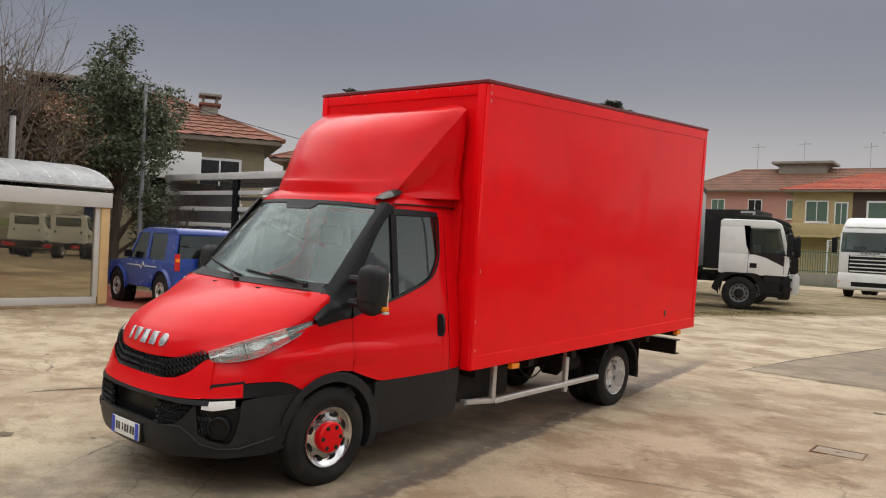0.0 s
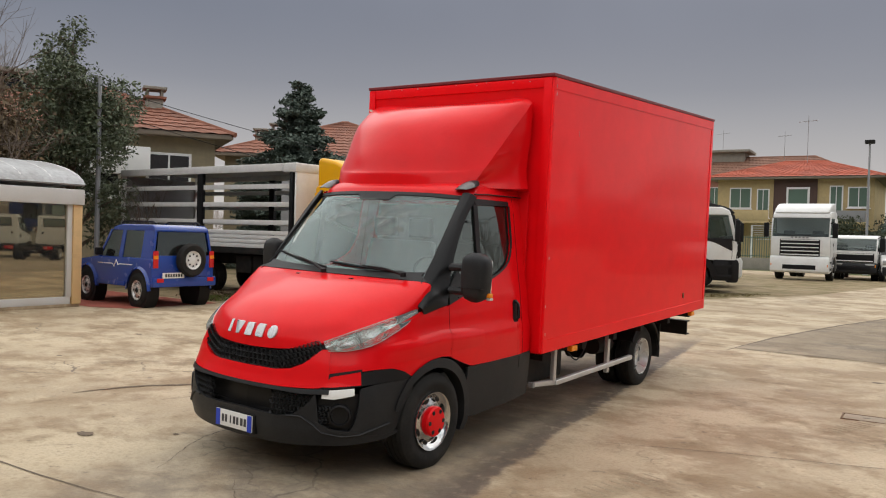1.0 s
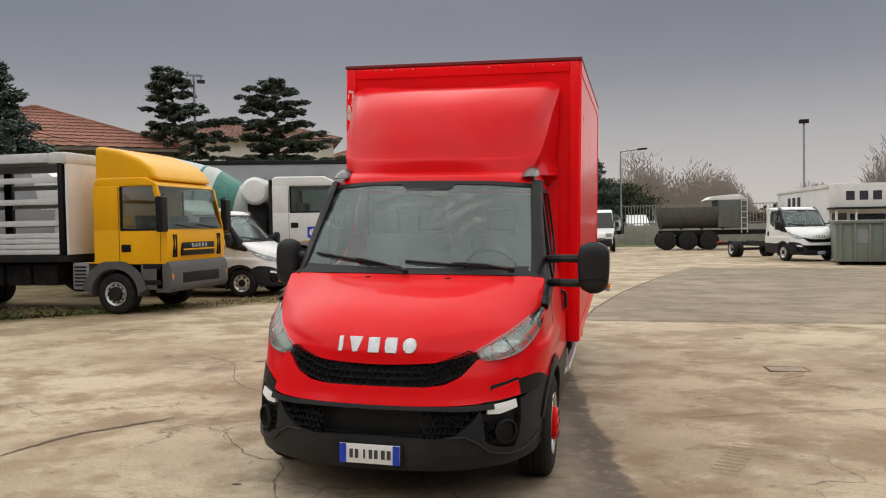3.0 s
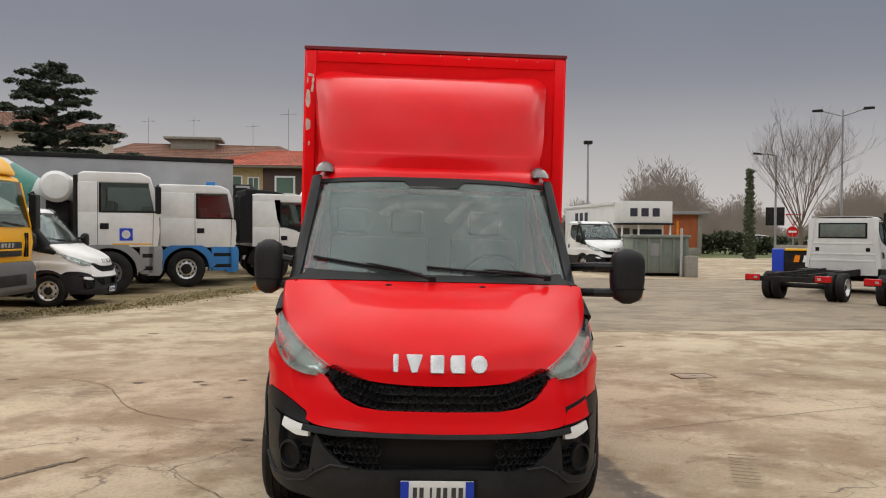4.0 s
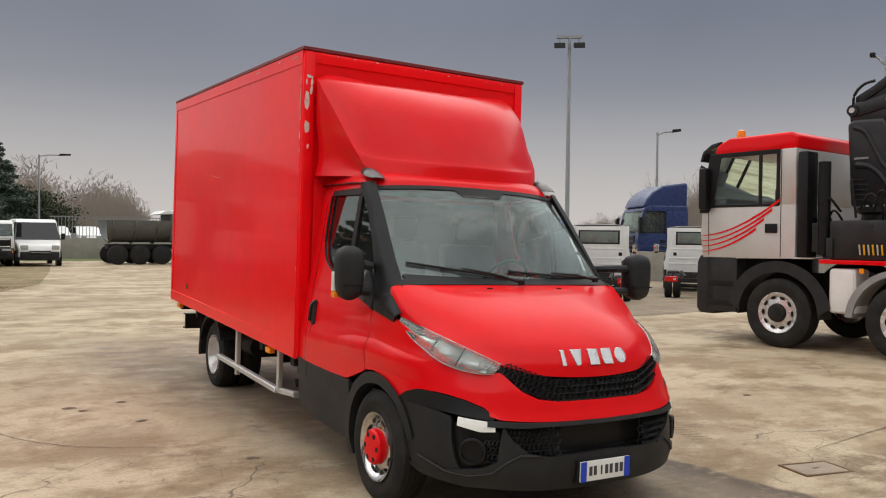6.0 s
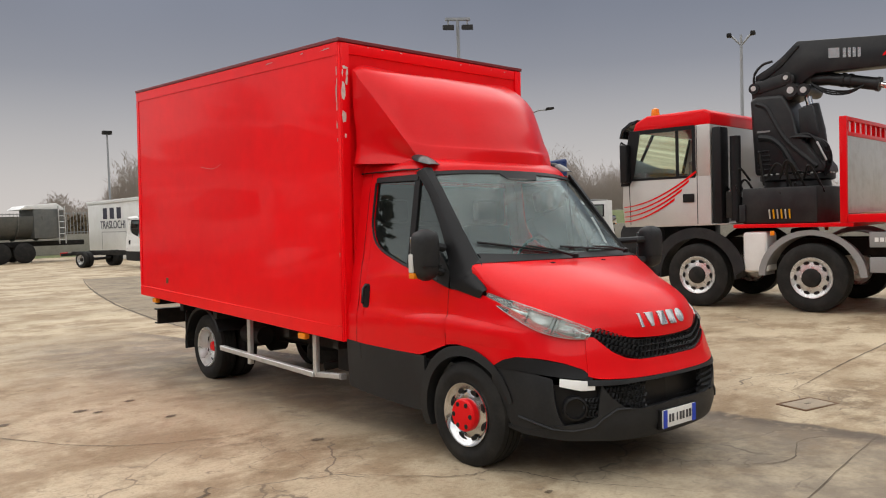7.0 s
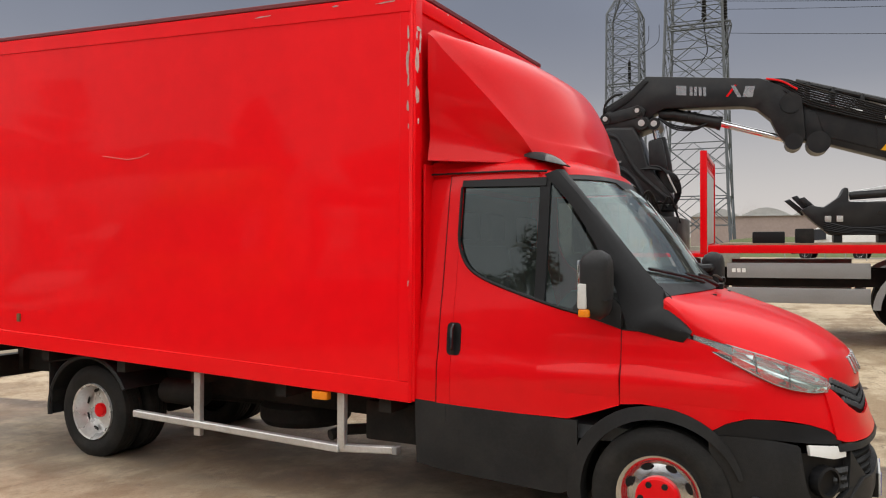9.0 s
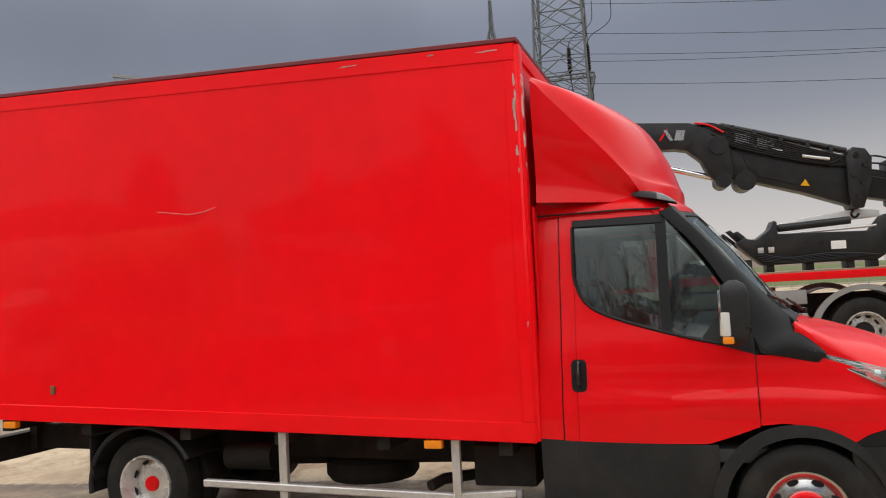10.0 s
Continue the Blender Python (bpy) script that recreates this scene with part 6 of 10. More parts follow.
for y, z in ((6.95, 3.30), (7.08, 3.14), (6.95, 2.62), (7.02, 2.86), (6.90, 2.98)):
    part("clamp_bolt", rod([(0.30, y, z), (0.325, y, z)], 0.045, 8), CHASSIS, clamp)
part("clamp_hook", rod(spline([(0.1, 6.92, 2.46), (0.1, 6.86, 2.36), (0.1, 6.92, 2.30), (0.1, 6.98, 2.36)], 10), 0.02, 6), CRANE, clamp)
part("extension", prism([(7.10, 3.10), (8.8, 2.62), (8.75, 2.26), (7.08, 2.62)], -0.16, 0.16, "x", 0.02), CRANE, v)
part("extension_clamp", prism([(7.42, 3.20), (7.62, 3.14), (7.60, 2.42), (7.44, 2.46)], -0.22, 0.24, "x", 0.03), CRANE, v)
part("extension_clamp", prism([(8.05, 3.02), (8.22, 2.98), (8.20, 2.26), (8.06, 2.30)], -0.22, 0.24, "x", 0.03), CRANE, v)
for j in range(4):
    part("hydraulic_hose", rod(spline([(0.24, 7.0, 3.25 - 0.1 * j), (0.27, 7.3, 3.25 - 0.12 * j), (0.26, 7.8, 3.02 - 0.1 * j), (0.2, 8.6, 2.66 - 0.06 * j)], 14), 0.016, 5), BLACK, v)
warn = prism([(6.10, 2.88), (6.24, 2.86), (6.18, 2.98)], 0.215, 0.222, "x")
part("warning_sticker", warn, YELLOW, jib)
# the jib's folded end, lying over the bed
fold = part("folded_jib", prism([(4.98, 1.98), (5.12, 2.06), (5.30, 2.02), (5.52, 2.18), (5.58, 2.32), (5.64, 2.30), (5.64, 2.10), (7.05, 2.06), (7.25, 2.30), (7.62, 2.40), (7.75, 2.0), (7.10, 1.60), (5.40, 1.60), (5.18, 1.78)], 0.10, 0.52, "x", 0.03, 2), CRANE, v, "folded black crane jib lying over the flatbed")
for dy, dz in ((0.0, 0.0), (0.10, 0.05), (0.20, 0.02)):
    part("jib_claw", prism([(4.76 + dy, 2.14 + dz), (4.84 + dy, 2.17 + dz), (5.08 + dy, 1.96), (5.02 + dy, 1.90)], 0.16 + dy, 0.22 + dy, "x", 0.015), CRANE, fold)
part("jib_cylinder", rod([(0.40, 5.66, 2.19), (0.40, 6.76, 2.25)], 0.062, 12), CRANE, fold)
part("cylinder_rod", rod([(0.44, 5.72, 2.09), (0.44, 7.2, 2.14)], 0.022, 8), ALU, fold)
part("jib_plate", box(0.52, 6.42, 1.80, 0.528, 6.64, 1.93), PLATE, fold)
for y in (5.36, 5.52):
    part("jib_bolt", box(0.52, y - 0.045, 1.80, 0.535, y + 0.045, 1.89, 0.01), ALU, fold)
for y, z in ((6.05, 1.93), (6.28, 1.92), (7.25, 1.95), (7.4, 2.15), (6.9, 1.72)):
    part("jib_bolt", rod([(0.52, y, z), (0.54, y, z)], 0.03, 8), CHASSIS, fold)
for j in range(5):
    part("hydraulic_hose", rod(spline([(0.54, 5.30, 1.80 - 0.03 * j), (0.57, 5.75, 1.70 - 0.02 * j), (0.56, 6.4, 1.74 - 0.025 * j), (0.55, 7.1, 1.68)], 16), 0.013, 5), BLACK, fold)
for y in (5.5, 6.1, 6.7, 7.05):
    part("rest_block", box(0.15, y - 0.06, 1.486, 0.47, y + 0.06, 1.61, 0.01), CRANE, fold)
part("jib_cover", prism([(5.62, 2.26), (6.20, 2.36), (6.95, 2.44), (7.30, 2.40), (7.30, 2.30), (5.66, 2.20)], -0.30, 0.08, "x", 0.03, 2), WHITE, fold, "white moulded jib cover")
# valves, hoses and levers beside the column
random.seed(11)
for i in range(16):
    y, x, z = random.uniform(1.85, 3.1), random.uniform(0.75, 1.2), random.uniform(1.36, 1.5)
    part("valve_block", box(x - 0.06, y - 0.05, z, x + 0.06, y + 0.05, z + random.uniform(0.15, 0.5), 0.015), random.choice([BLACK, CHASSIS, PLASTIC]), v)
for i in range(18):
    y0, z0 = random.uniform(1.8, 3.0), random.uniform(1.5, 2.1)
    y1, z1 = y0 + random.uniform(-0.4, 0.5), random.uniform(1.5, 2.3)
    part("hydraulic_hose", rod(spline([(1.0, y0, z0), (1.12 + random.uniform(-0.1, 0.08), (y0 + y1) / 2, max(z0, z1) + random.uniform(0.0, 0.3)), (0.9, y1, z1)], 12), 0.018, 6), random.choice([BLACK, BLACK, CHASSIS]), v)
for i in range(6):
    part("control_lever", rod([(1.22, 2.55 + i * 0.06, 1.42), (1.25, 2.55 + i * 0.06, 1.56)], 0.012, 5), YELLOW if i % 2 else ALU, v)

# yellow lorry with an open curtain frame
yellow_lorry = thing("curtain_lorry", frame_of(-6.97, 9.40, 90), "yellow-cabbed lorry with an open aluminium curtain body", "truck")
v = yellow_lorry
cabover(v, 2.2, 1.58, 1.0, 1.62, 2.44, 2.62, 0.20, 1.00, YELLOW, YELLOW, DGREY, 0.42, 1.15, 0.395, DGREY, BLACK, 3, 0.62, fairing=0.62, small_grille=True, mirror_out=0.13)
axle_set(v, 1.15, 2.2, 0.395, mat=STEEL, rim=0.23), axle_set(v, 5.65, 2.2, 0.395, dual=True, rim=0.23)
rails(v, 0.4, 9.0, 0.72, 0.38)
part("battery_cover", box(-1.08, 1.73, 0.48, -0.75, 2.09, 1.0, 0.03), GREY, v)
for i in range(6):
    part("cover_slot", box(-1.09, 1.78, 0.55 + i * 0.07, -1.08, 2.04, 0.58 + i * 0.07), BLACK, v)
part("load_floor", box(-1.2, 2.08, 1.02, 1.2, 8.85, 1.16, 0.01), CHASSIS, v)
part("front_wall", box(-1.2, 2.05, 1.16, 1.2, 2.11, 3.10, 0.02), WHITE, v, "cream front wall of the body")
part("roof_front_corner", box(-1.24, 2.03, 2.92, 1.24, 2.47, 3.14, 0.05), SLAT, v)
for k in (-1, 1):
    part("cant_rail", box(k * 1.22 - 0.04, 2.45, 2.95, k * 1.22 + 0.04, 8.85, 3.13, 0.02), SLAT, v, "white aluminium roof rail")
    for y in (2.15, 5.35, 8.75):
        part("body_post", box(k * 1.18 - 0.05, y, 1.16, k * 1.18 + 0.05, y + 0.10 + (0.1 if y == 5.35 else 0), 2.96, 0.01), BLACK if y < 6 else SLAT, v)
    for z in (1.72, 2.14, 2.56):
        part("side_slat", box(k * 1.17 - 0.015, 2.26, z, k * 1.17 + 0.015, 8.74, z + 0.11, 0.004), SLAT, v, "aluminium side slat")
    for i in range(4):
        part("drop_side_board", box(k * 1.2 - 0.02, 2.26, 1.17 + i * 0.105, k * 1.2 + 0.02, 8.74, 1.265 + i * 0.105, 0.012), SLAT, v)
part("tarpaulin_roof", box(-1.2, 2.45, 3.09, 1.2, 8.85, 3.12), TARP, v)
part("rear_wall", box(-1.2, 8.79, 1.16, 1.2, 8.85, 2.97, 0.01), GREY, v)
for i in range(3):
    part("under_box", box(-1.0, 2.5 + i * 0.62, 0.55, -0.55, 3.05 + i * 0.62, 0.98, 0.03), CHASSIS, v)

# white mixer lorry
mixer = thing("concrete_mixer_lorry", frame_of(-6.40, 16.47, 74), "white concrete mixer lorry with green striped drum", "truck")
v = mixer
cabover(v, 2.4, 1.85, 1.20, 2.02, 2.72, 2.98, 0.16, 1.38, WHITE, WHITE, GREY, 0.45, 1.15, 0.53, GREY, GREY, 3, 0.72)
axle_set(v, 1.15, r=0.53, rim=0.29, mat=DULL_RIM), axle_set(v, 3.2, r=0.53, rim=0.29, mat=DULL_RIM), axle_set(v, 5.6, r=0.53, dual=True, rim=0.29), axle_set(v, 6.95, r=0.53, dual=True, rim=0.29)
rails(v, 0.5, 8.2, 0.82)
part("door_sticker", box(-1.206, 0.62, 1.32, -1.20, 0.92, 1.62), PLATE_BLUE, v, "dark blue square door sticker")
part("sticker_mark", lathe([(-1.208, 0.10), (-1.212, 0.10), (-1.212, 0.07), (-1.208, 0.07)], "x", 20, at=(0, 0.77, 1.47)), PLATE, v)
part("door_stripe", box(-1.204, 0.18, 1.22, -1.20, 1.08, 1.25), YELLOW, v)
part("warning_bar", box(-0.9, 0.35, 2.86, -0.5, 0.6, 2.98, 0.03), RED_LENS, v)
tank = part("water_tank", lathe([(-1.05, 0.0), (-1.0, 0.30), (-0.92, 0.38), (0.92, 0.38), (1.0, 0.30), (1.05, 0.0)], "x", 24, at=(0, 2.35, 2.62)), WHITE, v, "white cylindrical water tank")
part("tank_stand", box(-0.7, 2.1, 1.1, 0.7, 2.6, 2.3, 0.02), CHASSIS, v)
part("exhaust_pipe", rod([(-1.05, 1.9, 1.2), (-1.05, 1.9, 2.9)], 0.06, 10), CHASSIS, v)
GREEN = material("green_paint", (0.015, 0.16, 0.12), 0.5, vary=0.15, dirt=(0.3, 0.28, 0.25), dirt_amount=0.3)
drum_m = Matrix.Translation((0, 4.95, 2.52)) @ Matrix.Rotation(radians(12), 4, "X")
DRUM = [(-2.5, 0.45), (-2.45, 0.62), (-1.2, 1.08), (0.2, 1.14), (1.2, 0.98), (2.6, 0.52)]
dr = lathe(DRUM, "y", 32)
drum = part("drum", dr, material("pale_drum_paint", (0.46, 0.50, 0.47), 0.5, vary=0.12, dirt=(0.34, 0.33, 0.30), dirt_amount=0.6), v, "pale mixer drum", m=drum_m)
for y0, y1 in ((-2.0, -0.9), (0.5, 1.0)):
    ra, rb = np.interp(y0, *zip(*DRUM)) + 0.012, np.interp(y1, *zip(*DRUM)) + 0.012
    band = lathe([(y0, ra - 0.02), (y0, ra), ((y0 + y1) / 2, np.interp((y0 + y1) / 2, *zip(*DRUM)) + 0.014), (y1, rb), (y1, rb - 0.02)], "y", 32)
    part("drum_band", band, GREEN, drum, "green painted band")
part("drum_stand", box(-0.7, 3.0, 1.05, 0.7, 3.2, 2.0, 0.03), CHASSIS, v)
part("hopper", prism([(7.6, 2.9), (8.3, 3.5), (8.5, 3.5), (8.2, 2.2), (7.8, 2.2)], -0.6, 0.6, "x", 0.03), WHITE, v)

# white and blue tractor unit
tractor_blue = thing("tractor_unit", frame_of(-5.13, 19.31, 72), "white tractor unit with light blue lower cab", "truck")
v = tractor_blue
cabover(v, 2.4, 2.15, 1.14, 1.92, 2.60, 2.84, 0.16, 1.10, WHITE, WHITE, LIGHT_BLUE, 0.40, 1.36, 0.51, LIGHT_BLUE, WHITE, 2, 0.66)
axle_set(v, 1.36, r=0.51, rim=0.28), axle_set(v, 5.0, r=0.51, dual=True, rim=0.28)
rails(v, 0.5, 5.9, 0.82)
part("roof_lamp", box(-0.95, 0.55, 2.84, -0.65, 0.8, 2.96, 0.03), LIGHT_BLUE, v)
for k in (-1, 1):
    part("cab_recess", box(k * 1.2 - 0.004, 1.45, 1.98, k * 1.2 + 0.006, 1.85, 2.55, 0.02), WHITE, v)

# long grey tilt trailer behind the row
tilt = thing("tilt_trailer", frame_of(-5.63, 21.13, 70), "long grey tilt trailer with a dark roof edge", "trailer")
v = tilt
part("trailer_floor", box(-1.25, 0, 1.1, 1.25, 13.0, 1.25, 0.01), CHASSIS, v)
part("curtain", box(-1.26, 0.02, 1.25, 1.26, 13.0, 3.62, 0.02), TARP, v, "grey tarpaulin curtain")
part("roof_edge", box(-1.29, 0, 3.62, 1.29, 13.02, 3.75, 0.02), CHASSIS, v)
for y in (9.4, 10.7, 12.0):
    axle_set(v, y, 2.5, 0.5, rim=0.28)
part("landing_leg", box(-0.9, 4.4, 0.1, -0.75, 4.6, 1.1), CHASSIS, v)
part("landing_leg", box(0.75, 4.4, 0.1, 0.9, 4.6, 1.1), CHASSIS, v)

# white tractor unit with dark lower cab, and the dark one beside it
def highway_tractor(m, paint, label, lower=None, fairing=0.0):
    v = thing("tractor_unit", m, label, "truck")
    cabover(v, 2.4, 1.98, 1.10, 1.70, 2.46, 2.72, 0.20, 1.12, paint, paint, lower or BLACK, 0.38, 1.36, 0.5, lower or BLACK, BLACK, 3, 0.66, handle_dark=True, fairing=fairing)
    for k in (-1, 1):
        w_ = prism([(0.16, 1.36), (0.16, 1.74), (1.12, 1.74), (1.22, 1.95), (1.30, 2.54), (1.12, 2.54), (1.12, 1.72), (0.66, 1.60)], k * 1.198, k * 1.206, "x")
        part("dark_window_swoop", w_, BLACK_GLOSS, v)
    axle_set(v, 1.36, 2.4, 0.5, rim=0.28, mat=DULL_RIM), axle_set(v, 5.0, 2.4, 0.5, dual=True, rim=0.28)
    rails(v, 0.5, 5.8, 0.80)
    part("air_deflector", prism([(1.98, 1.2), (1.98, 2.8), (2.35, 2.6), (2.35, 1.2)], -1.18, -1.14, "x"), BLACK, v)
    return v


highway_tractor(frame_of(-3.23, 22.0, 70), WHITE, "white tractor unit with black lower cab")
highway_tractor(frame_of(-4.1, 25.6, 70), CHASSIS, "dark tractor unit with a white bumper parked in the row", WHITE, 0.35)
dark_box = thing("dark_trailer", frame_of(-6.0, 27.6, 84), "dark box trailer with a pale corner", "trailer")
part("trailer_body", box(-1.25, 0, 1.1, 1.25, 9, 3.35, 0.03), CHASSIS, dark_box)
part("corner_plate", prism([(0.02, 3.30), (0.55, 3.30), (0.55, 3.22), (0.12, 3.22), (0.12, 2.9), (0.02, 2.9)], -1.26, -1.25, "x"), ALU, dark_box)
for y in (6.2, 7.5):
    axle_set(dark_box, y, 2.5, 0.5, rim=0.28)

# far row, noses to the yard
far_tractor = thing("tractor_unit", frame_of(-3.85, 34.5, 178), "tall white tractor unit with black grille slots", "truck")
cabover(far_tractor, 2.5, 2.2, 1.10, 2.0, 2.85, 3.15, 0.18, 1.15, WHITE, WHITE, WHITE, 0.35, 1.4, 0.5, GREY, BLACK, 5, 0.6, fairing=0.45)
axle_set(far_tractor, 1.4, r=0.5, rim=0.28), axle_set(far_tractor, 5.0, r=0.5, dual=True, rim=0.28)
rails(far_tractor, 0.5, 5.8, 0.8)
for x in (-0.32, -0.16, 0, 0.16, 0.32):
    part("maker_mark", box(x - 0.05, -0.045, 1.93, x + 0.05, -0.03, 2.02), GREY, far_tractor)
light_truck = thing("light_truck", frame_of(-2.1, 37.8, 178), "old white light truck with a dark bumper", "truck")
cabover(light_truck, 1.95, 1.7, 0.85, 1.42, 1.98, 2.15, 0.30, 1.15, WHITE, WHITE, PLASTIC, 0.32, 0.95, 0.34, PLASTIC, BLACK, 2, 0.60)
axle_set(light_truck, 0.95, 1.95, 0.34, rim=0.20), axle_set(light_truck, 3.8, 1.95, 0.34, rim=0.20)
part("light_truck_bed", box(-0.97, 1.8, 0.75, 0.97, 4.9, 1.2, 0.02), WHITE, light_truck)
blue_tractor = thing("tractor_unit", frame_of(20.75, 20.5, -65), "dark blue tractor unit with tall roof fairing", "truck")
NAVY = material("navy_paint", (0.012, 0.03, 0.12), 0.3, coat=0.3, vary=0.08)
cabover(blue_tractor, 2.5, 2.1, 1.10, 1.9, 2.75, 3.0, 0.20, 1.15, NAVY, NAVY, NAVY, 0.36, 1.4, 0.5, PLASTIC, BLACK, 4, 0.6, fairing=0.95)
axle_set(blue_tractor, 1.4, r=0.5, rim=0.28), axle_set(blue_tractor, 5.0, r=0.5, dual=True, rim=0.28)
rails(blue_tractor, 0.5, 5.8, 0.8)
for i in range(5):
    part("fairing_mark", box(-1.14, 0.9 + i * 0.16, 3.36, -1.125, 1.02 + i * 0.16, 3.46), PLATE, blue_tractor)

# ---- white vans and chassis cabs of the same make ----
REAR_PANE = material("grey_green_pane", (0.16, 0.19, 0.165), 0.08, vary=0.25, scale=3, spec=0.6)


def chassis_cab(m, label, length=6.2, base=4.1, group=""):
    v = thing("chassis_cab", m, label, "truck", group)
    van_cab(v, WHITE)
    for x in (-0.42, 0.42):
        part("chassis_rail", box(x - 0.035, 0.9, 0.50, x + 0.035, length - 0.9, 0.66), CHASSIS, v)
    for y in (1.8, 2.8, 3.7, 4.6):
        part("cross_member", box(-0.42, y - 0.04, 0.52, 0.42, y + 0.04, 0.63), CHASSIS, v)
    part("rear_bar", box(-0.95, length - 0.95, 0.48, 0.95, length - 0.87, 0.60, 0.01), CHASSIS, v)
    for k in (-1, 1):
        tl = part("tail_lamp", box(k * 0.78 - 0.17, length - 0.90, 0.50, k * 0.78 + 0.17, length - 0.84, 0.64, 0.02), RED_LENS, v, "red tail lamp")
        part("reverse_lamp", box(k * 0.70 - 0.04, length - 0.842, 0.545, k * 0.70 + 0.03, length - 0.836, 0.595), LAMP_CLEAR, tl)
        wheel(v, k * 0.945, 0.0, 0.335, 0.335, 0.20, k, 0.205, STEEL, 0.03, None, 0.08, 0.02, slots=8, steps=28)
        wheel(v, k * 0.93, base, 0.335, 0.335, 0.19, k, 0.205, STEEL, 0.105, None, 0.075, -0.03, slots=8, steps=28)
        wheel(v, k * 0.70, base, 0.335, 0.335, 0.19, k, 0.205, CHASSIS, 0.03, None, 0.08, 0.0, steps=20)
    part("rear_axle", rod([(-0.6, base, 0.34), (0.6, base, 0.34)], 0.06, 10), CHASSIS, v)
    part("fuel_tank", box(0.48, 1.5, 0.40, 0.85, 2.3, 0.66, 0.04), CHASSIS, v)
    gasket = part("window_gasket", box(-0.60, 1.333, 1.46, 0.60, 1.342, 1.87, 0.004), BLACK, v)
    part("rear_window", box(-0.55, 1.3425, 1.50, 0.55, 1.347, 1.83, 0.002), REAR_PANE, gasket)
    for x in (-0.36, 0.14, 0.42):
        part("headrest", box(x - 0.09, 1.3475, 1.505, x + 0.09, 1.349, 1.62, 0.0007), DARK_IN, gasket)
    for x in (-0.62, 0.62):
        part("vent", box(x - 0.05, 1.334, 1.12, x + 0.05, 1.345, 1.22, 0.01), BLACK, v)
    for z in (0.85, 1.02, 1.30):
        part("pressing", box(-0.80, 1.333, z, 0.80, 1.341, z + 0.05, 0.012), WHITE, v)
    return v


cab_a = chassis_cab(frame_of(0, 0, 0), "new white chassis cab with a bare black frame", group="chassis cabs in the yard")


def by_rear_axle(x, y, heading, base=4.1):
    """The pose of a chassis cab whose rear axle stands at (x, y); heading from +y towards +x."""
    a = radians(heading)
    return pose(x + base * math.sin(a), y + base * math.cos(a), 0, 0, 0, 180 - heading)


CABS = [(9.5, 13.7, 46), (11.1, 11.65, 44), (14.45, 11.1, 46)]
cab_a.matrix_basis = by_rear_axle(*CABS[0])
for q in CABS[1:]:
    copy_thing(cab_a, by_rear_axle(*q))
garage_cab = copy_thing(cab_a, pose(8.13, 27.24, 0, 0, 0, 20))
garage_cab["label"] = "white chassis cab in front of the removals container"
del garage_cab["group"]

# white panel van in the row
van = thing("panel_van", pose(-7.25, 12.72, 0, 0, 0, 90), "white panel van with dark lower trim", "van")
van_cab(van, WHITE)
part("cargo_body", prism([(1.34, 0.42), (4.9, 0.42), (5.0, 0.9), (4.92, 2.25), (4.75, 2.34), (1.9, 2.34), (1.34, 2.05)], -0.98, 0.98, "x", 0.06, 3), WHITE, van)
for k in (-1, 1):
    part("side_trim", box(k * 0.985 - 0.008, 1.4, 0.42, k * 0.985 + 0.008, 4.9, 0.70, 0.01), PLASTIC, van)
    wheel(van, k * 0.945, 0.0, 0.335, 0.335, 0.20, k, 0.205, STEEL, 0.03, None, 0.08, 0.02, slots=8, steps=28)
    wheel(van, k * 0.945, 3.5, 0.335, 0.335, 0.20, k, 0.205, STEEL, 0.03, None, 0.08, 0.02, slots=8, steps=28)


